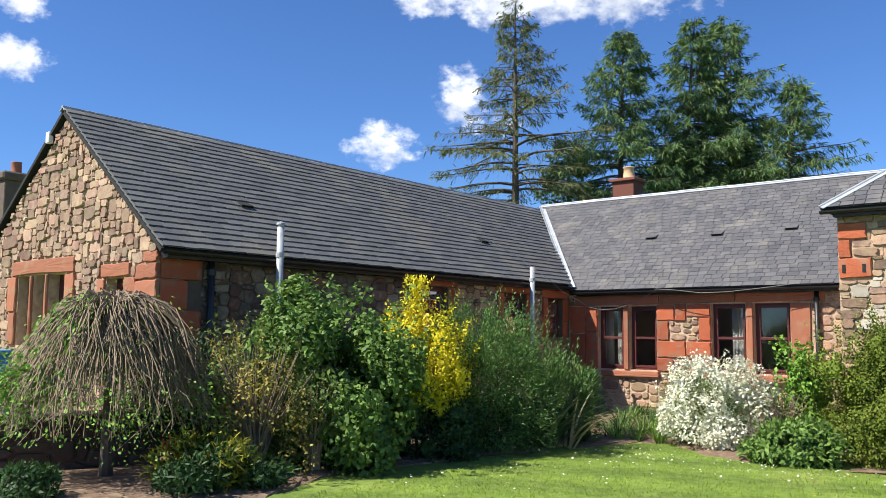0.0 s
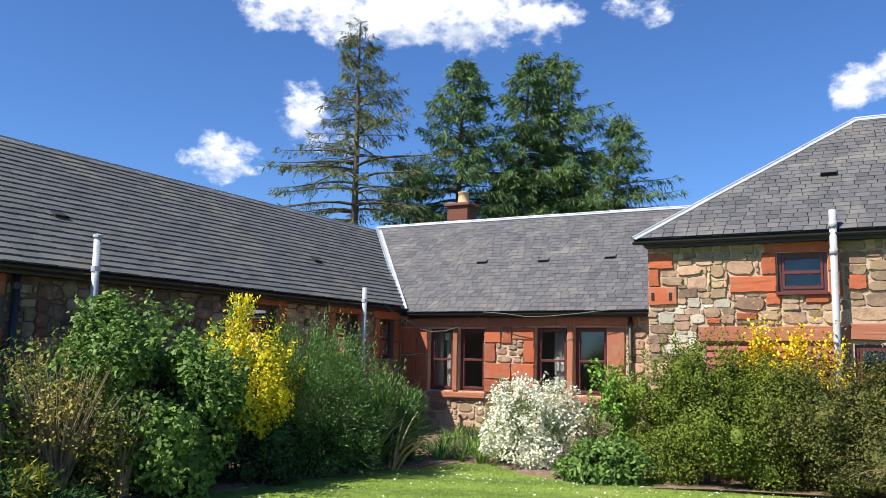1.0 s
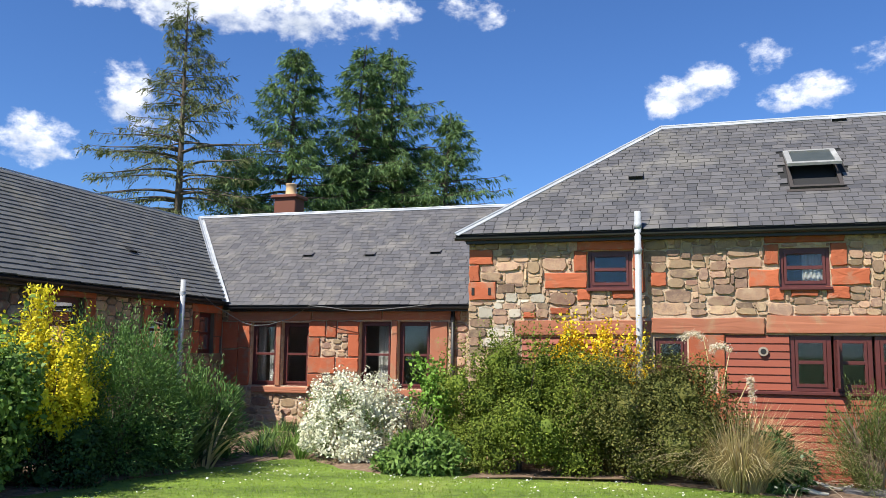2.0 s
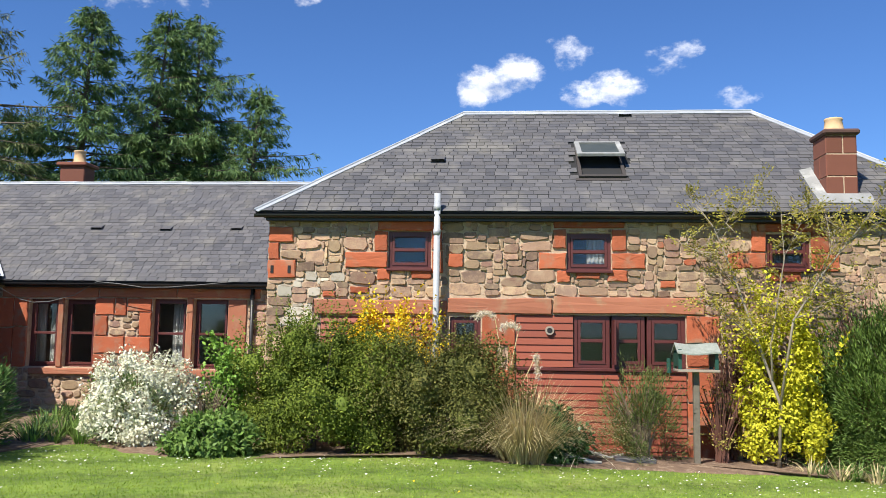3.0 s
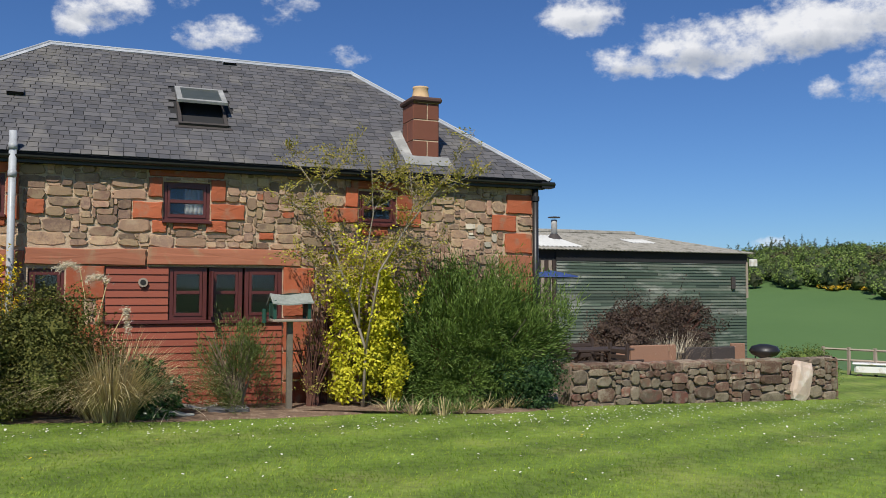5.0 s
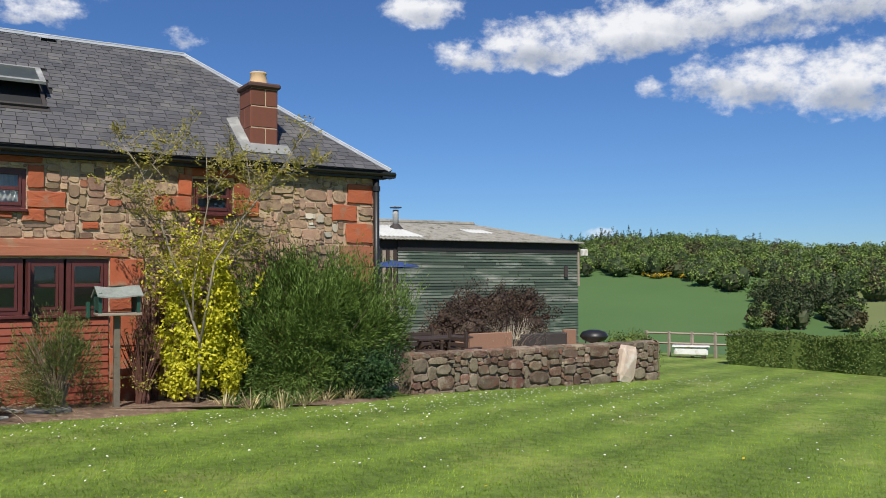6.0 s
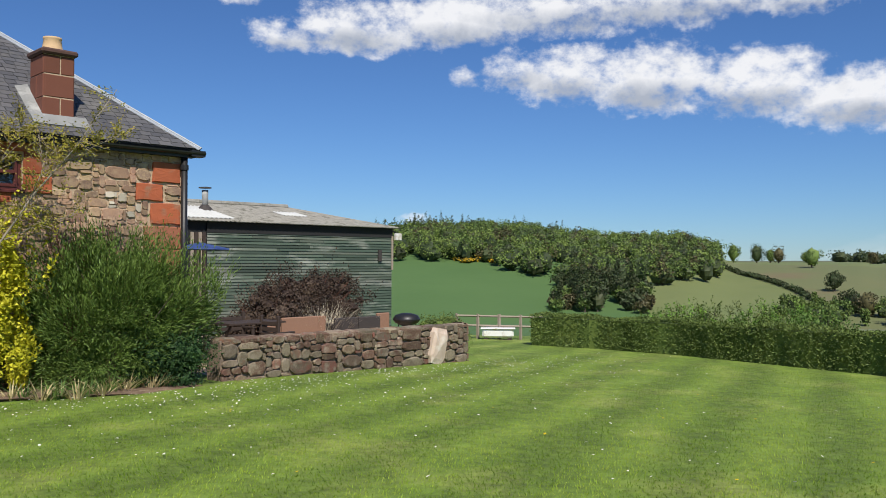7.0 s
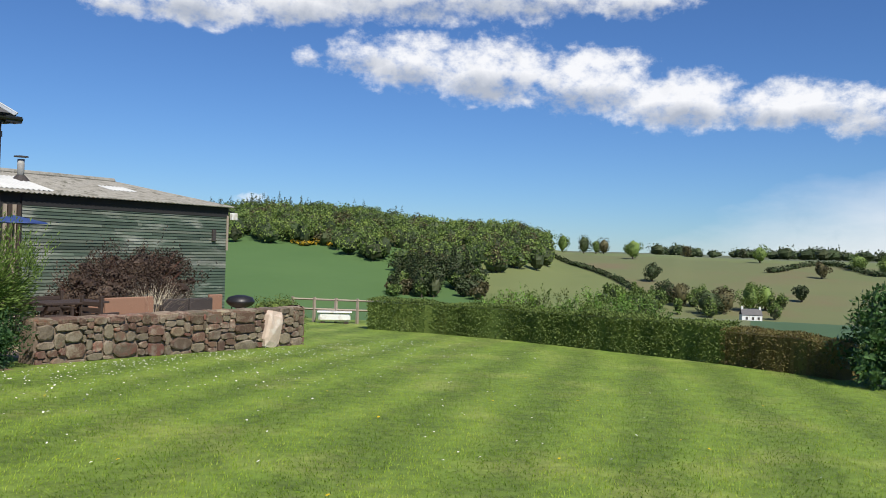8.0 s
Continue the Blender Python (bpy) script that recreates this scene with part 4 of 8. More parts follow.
slate_roof(roof, (-0.2, -0.2, EAVE_Z + 0.004), EAST, UPS, 12.4, 29, SL / 29, lambda s: (3.45 * s / SL, 12.4 - 3.12 * s / SL), (0.15, 0.27), 0.011, M_SLATE, M_SLATE_J, 11,
           near=lambda u, s: s, skip=on_skylight)
for a, b, n1, n2 in (((-0.2, -0.2, EAVE_Z), (RX0, RIDGE_Y, RIDGE_Z), (1, -0.2, 0.7), (-0.2, 1, 0.7)), ((12.2, -0.2, EAVE_Z), (RX1, RIDGE_Y, RIDGE_Z), (-1, -0.2, 0.7), (0.2, 1, 0.7)),
                     ((RX0, RIDGE_Y, RIDGE_Z), (RX1, RIDGE_Y, RIDGE_Z), (0, -1, -0.78), (0, 1, -0.78))):
    d = (Vector(b) - Vector(a)).normalized()
    if abs(d.z) > 0.01:
        left = -UPS.cross(EAST).normalized()
        w1 = left.cross(d)
        w1 = w1 if w1.y * 1.0 < 0 or w1.x * d.x > 0 else -w1
        flashing(roof, a, b, w1, (-w1.x * 0.2 - d.x * 0.3, 0.9, -0.1), 0.10, lift=0.04)
    else:
        flashing(roof, a, b, n1, n2, 0.12, lift=0.045)
Geo().box(-0.02, 12.12, -0.17, -0.002, 4.10, 4.20).make("soffit", M_BLACK, house, "dark painted eaves board")
gutter(house, (-0.2, -0.17, 4.2), (12.28, -0.17, 4.2), SOUTH)
roof_vent(roof, Vector((2.83, -0.2, EAVE_Z)) + UPS * 1.82 + Vector((0, 0, 0.02)), EAST, UPS)
roof_vent(roof, Vector((6.55, -0.2, EAVE_Z)) + UPS * 3.95 + Vector((0, 0, 0.0)), EAST, UPS, M_LEAD)

# roof window, ajar
nrm = EAST.cross(UPS).normalized()
m_sky = frame_of(Vector((-0.2 + SKY_U[0], -0.2, EAVE_Z)) + UPS * SKY_S[0], EAST, nrm, UPS)
sw, sh = SKY_U[1] - SKY_U[0], SKY_S[1] - SKY_S[0]
rooflight = Geo().box(0, 0.06, -0.02, 0.07, 0, sh, m_sky).box(sw - 0.06, sw, -0.02, 0.07, 0, sh, m_sky).box(0.06, sw - 0.06, -0.02, 0.07, sh - 0.08, sh, m_sky).box(0.06, sw - 0.06, -0.02, 0.07, 0, 0.06, m_sky)
rooflight = rooflight.make("rooflight", M_CHARCOAL, roof, "grey-framed roof window standing ajar")
Geo().box(0.06, sw - 0.06, 0.0, 0.006, 0.06, sh - 0.08, m_sky).make("opening", M_UNDER, rooflight)
m_ajar = m_sky @ Matrix.Translation((0, 0.08, sh - 0.10)) @ Matrix.Rotation(radians(11), 4, "X") @ Matrix.Translation((0, 0, -0.64 * sh))
fh = 0.64 * sh
Geo().box(-0.01, 0.08, 0, 0.05, 0, fh, m_ajar).box(sw - 0.08, sw + 0.01, 0, 0.05, 0, fh, m_ajar).box(0.08, sw - 0.08, 0, 0.05, fh - 0.07, fh, m_ajar).box(0.08, sw - 0.08, 0, 0.05, 0, 0.10, m_ajar).make("rooflight_sash", M_APRON, rooflight, "dull grey metal sash")
Geo().box(0.08, sw - 0.08, 0.02, 0.026, 0.10, fh - 0.07, m_ajar).make("pane", M_ROOFGLASS, rooflight).visible_shadow = False
Geo().box(0.09, sw - 0.09, -0.012, -0.004, 0.10, fh - 0.09, m_ajar).make("blind", M_BLIND, rooflight)
Geo().box(-0.06, sw + 0.06, 0.012, 0.03, -0.09, -0.01, m_sky).make("flashing", M_CHARCOAL, rooflight)

# chimney on the front slope
chimney = Geo().box(9.56, 10.05, 0.22, 0.80, 4.45, 5.66).make("chimney_stack", M_MORTAR, house, "red sandstone chimney stack with one clay pot")
zc = [4.5, 4.94, 5.33, 5.66]
for k in range(3):
    cuts = [9.55, 10.06] if k == 1 else [9.55, 9.83, 10.06]
    for a, b in zip(cuts, cuts[1:]):
        Geo().box(a + 0.009, b - 0.009, 0.21, 0.5, zc[k] + 0.010, zc[k + 1] - 0.010, c=0.01).make("stone", M_BRICK, chimney)
    cuts = [0.21, 0.81] if k != 1 else [0.21, 0.52, 0.81]
    for a, b in zip(cuts, cuts[1:]):
        for x0, x1 in ((9.545, 9.7), (9.92, 10.065)):
            Geo().box(x0, x1, a + 0.015, b - 0.005, zc[k] + 0.006, zc[k + 1] - 0.006, c=0.008).make("stone", M_BRICK, chimney)
Geo().box(9.50, 10.11, 0.15, 0.87, 5.66, 5.76, c=0.03).make("cope", M_COPE, chimney, "projecting sandstone cope")
Geo().lathe((9.80, 0.51, 5.76), [(0.18, -0.01), (0.19, 0.03), (0.165, 0.06), (0.142, 0.20), (0.152, 0.22), (0.152, 0.25), (0.11, 0.25), (0.11, 0.2)]).make("chimney_pot", M_POT, chimney, "buff clay chimney pot", True)
base_y = 0.2
for poly in ([(9.34, 0.95, EAVE_Z + 1.15 * 0.779 + 0.05), (9.34, 0.0, EAVE_Z + 0.2 * 0.779 + 0.05), (9.55, 0.0, EAVE_Z + 0.2 * 0.779 + 0.06), (9.55, 0.95, EAVE_Z + 1.15 * 0.779 + 0.10)],
             [(9.34, 0.0, EAVE_Z + 0.2 * 0.779 + 0.05), (10.26, 0.0, EAVE_Z + 0.2 * 0.779 + 0.05), (10.26, 0.21, EAVE_Z + 0.41 * 0.779 + 0.08), (9.34, 0.21, EAVE_Z + 0.41 * 0.779 + 0.08)],
             [(10.06, 0.2, EAVE_Z + 0.4 * 0.779 + 0.05), (10.06, 0.2, EAVE_Z + 0.4 * 0.779 + 0.05), (10.06, 0.95, EAVE_Z + 1.15 * 0.779 + 0.05), (10.06, 0.95, EAVE_Z + 1.15 * 0.779 + 0.08)]):
    Geo().plate(poly, (0, -0.6, 0.8), 0.02).make("apron", M_APRON, chimney, "lead flashing apron")

# windows
for a, b, c, d in HOLES[:3]:
    w = window(house, (a, 0, c), EAST, SOUTH, b - a, d - c, (0.5,), depth=0.06, label="small dark red timber casement")
    Geo().box(a - 0.02, b + 0.02, -0.09, 0.03, c - 0.05, c, c=0.008).make("window_sill", M_FRAME, w)
    Geo().box(a + 0.2, b - 0.2, -0.008, 0.012, d - 0.085, d - 0.06).make("trickle_vent", M_FRAME, w)
g, k = Geo(), 18
top_ = [(5.5 + 0.34 * i / k, 0.22 + 0.02 * math.sin(i * 1.9), 3.9) for i in range(k + 1)]
g.add(top_ + [(x + 0.05 * (i / k), y, 3.3) for i, (x, y, _) in enumerate(top_)], [(i, i + 1, k + 2 + i, k + 1 + i) for i in range(k)])
tagged(g.make("curtain", M_CURTAIN, None, "", True), "pale net curtain inside an upper casement", "curtain")
window(house, (3.18, 0, 1.45), EAST, SOUTH, 0.52, 1.03, (0.52,), depth=0.06, label="narrow dark red timber window")
Geo().tube([(3.42, 0.42, 1.52), (3.42, 0.42, 1.6)], 0.07, 10).make("ornament", M_WHITE, house, "white ornament on the inner sill")
# timber-clad panel under the long lintel
clad = thing("clad_panel", "red-brown weatherboarded infill panel between sandstone jambs", "wall panel")
for k in range(7):
    z = 1.665 + k * 0.123
    Geo().add([(4.30, -0.02, z), (5.25, -0.02, z), (5.25, 0.0, z + 0.121), (4.30, 0.0, z + 0.121), (4.30, 0.07, z), (5.25, 0.07, z), (5.25, 0.07, z + 0.121), (4.30, 0.07, z + 0.121)],
              [(0, 1, 2, 3), (0, 4, 5, 1), (3, 2, 6, 7), (0, 3, 7, 4), (1, 5, 6, 2)]).make("plank", M_CLAD, clad)
for k in range(12):
    z = 0.2 + k * 0.116
    Geo().add([(4.30, -0.05, z), (7.10, -0.05, z), (7.10, -0.03, z + 0.114), (4.30, -0.03, z + 0.114), (4.30, 0.07, z), (7.10, 0.07, z), (7.10, 0.07, z + 0.114), (4.30, 0.07, z + 0.114)],
              [(0, 1, 2, 3), (0, 4, 5, 1), (3, 2, 6, 7), (0, 3, 7, 4), (1, 5, 6, 2)]).make("plank", M_CLAD, clad)
Geo().box(4.30, 7.10, -0.085, 0.07, 1.60, 1.655, c=0.008).make("rail", M_FRAME, clad)
for a, b in ((5.262, 5.86), (5.9, 6.44), (6.48, 7.105)):
    window(house, (a, 0.0, 1.66), EAST, SOUTH, b - a, 0.86, (0.52,), depth=0.05, frame_w=0.065)
Geo().box(5.9, 5.93, -0.3, -0.03, 1.72, 2.46).make("open_casement", M_FRAME, house, "casement standing open")
# the second clad panel, behind the shrubs
clad_b = thing("clad_panel", "red-brown weatherboarded infill panel behind shrubs", "wall panel")
for k in range(16):
    z = 0.6 + k * 0.1175
    Geo().add([(0.96, -0.02, z), (3.01, -0.02, z), (3.01, 0.012, z + 0.116), (0.96, 0.012, z + 0.116), (0.96, 0.07, z), (3.01, 0.07, z), (3.01, 0.07, z + 0.116), (0.96, 0.07, z + 0.116)],
              [(0, 1, 2, 3), (0, 4, 5, 1), (3, 2, 6, 7), (0, 3, 7, 4), (1, 5, 6, 2)]).make("plank", M_CLAD, clad_b)
for x, z, par in ((4.86, 2.27, clad), (2.73, 2.3, clad_b)):
    v = Geo().tube([(x, 0.0, z), (x, -0.06, z)], 0.075, 16).make("round_vent", M_TIMBER, par, "round pale vent")
    Geo().tube([(x, -0.055, z), (x, -0.064, z)], 0.045, 14).make("vent_hole", M_UNDER, v)

# soil pipe and downpipe
soil = Geo().tube([(2.955, -0.235, 0.2), (2.955, -0.235, 4.56)], 0.055, 12).make("soil_pipe", M_PIPE, house, "tall pale grey soil pipe", True)
for z in (3.9, 4.32, 2.2, 1.2):
    Geo().tube([(2.955, -0.235, z - 0.05), (2.955, -0.235, z + 0.05)], 0.064, 12).make("collar", M_PIPE, soil, "", True)
    if z < 4.0:
        Geo().box(2.93, 2.98, -0.19, 0.0, z - 0.015, z + 0.015).make("bracket", M_PIPE, soil)
downpipe(house, 11.93, -0.11, 0.0, 4.16, 0.06)
Geo().box(12.0, 12.28, -0.25, -0.02, 4.12, 4.23).make("eaves_corner", M_BLACK, house, "projecting black eaves corner")

# ---- the linking wing between house and long wing ----
LY, LEAVE_Y, LEAVE_Z, LRIDGE_Y, LRIDGE_Z = 4.05, 3.74, 3.25, 7.40, 6.09
WX, WEAVE_X, WEAVE_Z, WRIDGE_X, WRIDGE_Z, GABLE_Y = -7.45, -7.22, 3.38, -10.40, 5.95, -7.66
link = thing("linking_wing", "single-storey red sandstone wing with grey slate roof", "house")
LHOLES = [(-6.62, -5.93, 1.35, 2.86), (-5.78, -5.07, 1.35, 2.86), (-3.75, -2.97, 1.35, 2.89), (-2.80, -2.02, 1.35, 2.89)]
lwall = wall_with_holes("wall", M_MORTAR, link, (WX, LY, -0.3), EAST, SOUTH, 7.44, 3.47, 0.4, [(a - WX, b - WX, c + 0.3, d + 0.3) for a, b, c, d in LHOLES], "red sandstone front wall on a rubble base")
Geo().box(WX, 4.5, 10.6, 10.9, -0.3, 3.2).make("wall", M_MORTAR, link)
Geo().box(WX, -0.01, 7.0, 7.1, -0.3, 3.2).make("partition", M_ROOM, link)
Geo().box(WX, -0.01, LY + 0.41, 7.0, -0.3, 0.6).make("floor", M_ROOM, link)
Geo().box(WX, -0.01, LY + 0.41, 7.0, 3.05, 3.2).make("ceiling", M_ROOM, link)
LSTONES = [(-6.95, -6.63, 2.25, 2.87, 0), (-6.95, -6.63, 1.34, 2.23, 0), (-7.25, -5.0, 2.90, 3.13, 1), (-4.98, -3.2, 2.92, 3.13, 1), (-3.18, -1.3, 2.92, 3.13, 1),
           (-5.92, -5.79, 1.35, 2.89, 1), (-2.96, -2.81, 1.35, 2.91, 1), (-5.06, -4.62, 2.52, 2.89, 0), (-4.6, -4.34, 2.5, 2.9, 0), (-4.32, -3.76, 2.6, 2.89, 0), (-5.06, -4.76, 2.06, 2.5, 0), (-4.04, -3.76, 2.06, 2.58, 0),
           (-5.06, -4.36, 1.66, 2.04, 0), (-4.34, -3.76, 1.7, 2.04, 0), (-5.06, -4.66, 1.34, 1.64, 0), (-4.0, -3.76, 1.34, 1.68, 0), (-2.01, -1.6, 1.34, 2.89, 1), (-6.5, -5.0, 1.18, 1.33, 1), (-3.9, -1.9, 1.18, 1.33, 1), (-7.4, -6.97, 1.1, 2.2, 0), (-7.4, -6.97, 2.22, 2.88, 0)]
for a, b, c, d, pale in LSTONES:
    sill = abs(d - 1.33) < 1e-6
    rough_block(a + 0.003, b - 0.003, LY - (0.12 if sill else 0.045), LY + (0.10 if b - a < 0.2 else 0.02), c + 0.003, d - 0.003, int(3000 + a * 100 + d * 1000)).make("dressed_stone", M_RED2 if pale else M_RED, lwall, "red sandstone block")
stone_face(lwall, (WX, LY, -0.3), EAST, SOUTH, 122, 57, lambda u, v: v < 1.44 or (not any(a - WX - 0.02 < u < b - WX + 0.02 and c + 0.28 < v < d + 0.32 for a, b, c, d, _ in LSTONES)
           and not any(a - WX - 0.02 < u < b - WX + 0.02 and c + 0.28 < v < d + 0.32 for a, b, c, d in LHOLES)), 0.06, (3, 8), (1, 4), M_STONE, M_STONE_J, 5, near=lambda u, v: abs(u - 2.2) - v, wild=0.0)
for k, (a, b, c, d) in enumerate(LHOLES):
    window(link, (a, LY, c), EAST, SOUTH, b - a, d - c, (0.5,), depth=0.16, label="dark red timber sash window")
for a, b, x in ((-6.68, -6.4, 0), (-6.3, -6.03, 0), (-3.42, -3.12, 0)):
    g, k = Geo(), 22
    top = [(a + (b - a) * i / k, LY + 0.40 + 0.035 * math.sin(i * 1.9), 2.86) for i in range(k + 1)]
    low = [(p[0] + 0.01 * math.sin(i), p[1], 1.38) for i, p in enumerate(top)]
    g.add(top + low, [(i, i + 1, k + 2 + i, k + 1 + i) for i in range(k)])
    tagged(g.make("curtain", M_CURTAIN, None, "", True), "gathered white curtain inside a sash window", "curtain", "curtains in the sash windows")
LS = math.hypot(LRIDGE_Y - LEAVE_Y, LRIDGE_Z - LEAVE_Z)
LUP = Vector((0, LRIDGE_Y - LEAVE_Y, LRIDGE_Z - LEAVE_Z)) / LS
lroof = Geo().plate([(WEAVE_X, LEAVE_Y, LEAVE_Z), (4.5, LEAVE_Y, LEAVE_Z), (4.5, LRIDGE_Y, LRIDGE_Z), (WRIDGE_X, LRIDGE_Y, LRIDGE_Z)], (0, -0.6, 0.8), 0.06)
lroof.plate([(4.5, 11.05, LEAVE_Z), (-13.5, 11.05, LEAVE_Z), (WRIDGE_X, LRIDGE_Y, LRIDGE_Z), (4.5, LRIDGE_Y, LRIDGE_Z)], (0, 0.6, 0.8), 0.06)
lroof = lroof.make("roof", M_UNDER, link, "blue-grey slate roof")
slate_roof(lroof, (WEAVE_X, LEAVE_Y, LEAVE_Z + 0.004), EAST, LUP, 9, 29, LS / 29, lambda s: (-3.2 * s / LS, 8.6), (0.16, 0.27), 0.010, M_SLATE, M_SLATE_J, 12, near=lambda u, s: s + 0.02 * abs(u - 4))
for x, z in ((-5.86, 4.60), (-4.11, 4.57), (-2.37, 4.60)):
    roof_vent(lroof, (x, LEAVE_Y + (z - LEAVE_Z) / (LRIDGE_Z - LEAVE_Z) * (LRIDGE_Y - LEAVE_Y), z), EAST, LUP)
flashing(lroof, (WRIDGE_X, LRIDGE_Y, LRIDGE_Z), (4.5, LRIDGE_Y, LRIDGE_Z), (0, -1, -0.76), (0, 1, -0.76), 0.11, lift=0.05)
Geo().box(-4.06, -2.4, LEAVE_Y + 0.3, LEAVE_Y + 0.31, LEAVE_Z, LEAVE_Z + 0.01).make("eaves_strip", M_LEAD, lroof)
gutter(link, (-7.1, LEAVE_Y + 0.06, LEAVE_Z - 0.04), (-0.05, LEAVE_Y + 0.06, LEAVE_Z - 0.04), SOUTH)
Geo().box(-7.1, -0.02, LEAVE_Y + 0.09, LY - 0.002, LEAVE_Z - 0.13, LEAVE_Z - 0.03).make("soffit", M_BLACK, link)
downpipe(link, -1.45, LY - 0.10, 0.3, LEAVE_Z - 0.06)
lch = Geo().box(-8.22, -7.52, 7.9, 8.5, 5.3, 6.72, c=0.02).make("chimney_stack", M_BRICK, link, "small sandstone chimney with buff pot")
Geo().box(-8.30, -7.44, 7.82, 8.58, 6.70, 6.80, c=0.02).make("cope", M_BRICK, lch)
Geo().lathe((-7.82, 8.2, 6.79), [(0.2, 0), (0.2, 0.05), (0.17, 0.08), (0.15, 0.33), (0.17, 0.35), (0.17, 0.38), (0.12, 0.38), (0.12, 0.3)]).make("chimney_pot", M_POT, lch, "buff clay pot", True)

# ---- the long wing with the gable ----
wing = thing("long_wing", "long single-storey rubble stone wing with gable end and slate roof", "house")
WHOLES = [(-1.72, -0.88, 2.1, 3.14), (1.15, 2.05, 2.1, 3.11), (3.02, 3.70, 2.1, 3.06)]
# dark mortar and boulder stone put this wall's shade into its colour
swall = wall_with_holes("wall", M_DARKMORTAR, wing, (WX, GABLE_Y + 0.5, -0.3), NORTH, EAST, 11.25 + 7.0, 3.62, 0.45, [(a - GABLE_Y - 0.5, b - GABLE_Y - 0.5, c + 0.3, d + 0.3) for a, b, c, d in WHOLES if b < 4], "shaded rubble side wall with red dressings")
Geo().box(-13.35, -12.9, GABLE_Y + 0.46, 11.0, -0.3, 3.3).make("wall", M_MORTAR, wing)
Geo().box(-12.89, WX - 0.46, GABLE_Y + 0.46, 11.0, 0.0, 0.5).make("floor", M_ROOM, wing)
Geo().box(-10.5, -10.4, GABLE_Y + 0.46, 11.0, 0.51, 3.2).make("partition", M_ROOM, wing)
Geo().box(-12.89, WX - 0.46, GABLE_Y + 0.46, 11.0, 3.15, 3.28).make("ceiling", M_ROOM, wing)
for a, b, c, d in WHOLES:
    window(wing, (WX, a, c), NORTH, EAST, b - a, d - c, (0.5,), depth=0.12, label="dark red timber window in the shaded wall")
    for p, q, r_, s_ in ((a - 0.3, a, c, c + 0.5), (a - 0.22, a, c + 0.51, d), (b, b + 0.22, c, c + 0.4), (b, b + 0.3, c + 0.41, d), (a - 0.3, b + 0.3, d + 0.005, min(3.3, d + 0.22))):
        Geo().box(WX - 0.02, WX + 0.045, p + 0.003, q - 0.003, r_ + 0.003, s_ - 0.003, c=0.012).make("dressed_stone", M_RED, swall, "red sandstone block")
for k in range(8):
    z = -0.2 + k * 0.45
    Geo().box(WX - 0.02, WX + 0.04, GABLE_Y + 0.03, GABLE_Y + (0.75 if k % 2 else 0.5), z, min(z + 0.44, 3.3), c=0.015).make("dressed_stone", M_RED, swall, "red sandstone quoin")
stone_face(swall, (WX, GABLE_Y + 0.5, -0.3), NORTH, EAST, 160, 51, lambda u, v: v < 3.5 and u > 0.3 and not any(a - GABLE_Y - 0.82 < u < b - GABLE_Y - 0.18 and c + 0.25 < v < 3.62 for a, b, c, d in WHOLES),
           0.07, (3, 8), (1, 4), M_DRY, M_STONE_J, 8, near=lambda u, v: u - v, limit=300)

# gable end
GHOLES = [(-11.91, -11.42, 1.9, 3.13), (-11.32, -10.86, 1.9, 3.13), (-10.76, -10.16, 1.9, 3.13), (-8.88, -8.33, 1.9, 3.0)]
gw = wall_with_holes("wall", M_MORTAR, wing, (-13.35, GABLE_Y, -0.3), EAST, SOUTH, 5.90, 3.58, 0.45, [(a + 13.35, b + 13.35, c + 0.3, d + 0.3) for a, b, c, d in GHOLES], "sunlit rubble gable wall with red window surrounds")
Geo().plate([(-13.35, GABLE_Y, 3.282), (WX, GABLE_Y, 3.282), (WX, GABLE_Y, 3.36), (-10.40, GABLE_Y, 5.84), (-13.35, GABLE_Y, 3.36)], SOUTH, 0.45).make("gable", M_MORTAR, wing)
GSTONES = [(-12.1, -9.86, 3.14, 3.40, 1), (-12.25, -11.93, 2.5, 3.12, 1), (-12.15, -11.93, 1.9, 2.48, 1), (-11.41, -11.33, 1.9, 3.13, 1), (-10.85, -10.77, 1.9, 3.13, 1), (-10.15, -9.84, 2.7, 3.12, 1), (-10.15, -9.7, 2.2, 2.68, 1), (-10.15, -9.9, 1.8, 2.18, 1),
           (-9.0, -8.16, 3.01, 3.22, 1), (-9.1, -8.89, 2.5, 2.99, 1), (-8.32, -7.98, 2.75, 2.99, 1), (-8.32, -8.1, 2.3, 2.73, 1), (-7.98, -7.42, 2.95, 3.18, 1), (-7.8, -7.42, 3.2, 3.36, 1), (-8.05, -7.42, 2.5, 2.93, 1), (-7.85, -7.42, 2.0, 2.48, 1), (-8.05, -7.42, 1.55, 1.98, 1), (-7.85, -7.42, 1.1, 1.53, 1), (-8.05, -7.42, 0.65, 1.08, 1)]
for a, b, c, d, pale in GSTONES:
    rough_block(a + 0.004, b - 0.004, GABLE_Y - 0.05, GABLE_Y + 0.02, c + 0.004, d - 0.004, int(2000 + a * 100 + d * 1000)).make("dressed_stone", M_RED2 if pale else M_RED, gw, "faded red sandstone block")


def gable_inside(u, v):
    x, z = u - 13.35, v - 0.3
    if z > 5.80 - abs(x + 10.40) * 0.81 or z < 0.4:
        return False
    return not any(a - 0.02 < x < b + 0.02 and c - 0.02 < z < d + 0.02 for a, b, c, d in GHOLES) and not any(a - 0.02 < x < b + 0.02 and c - 0.02 < z < d + 0.02 for a, b, c, d, _ in GSTONES)


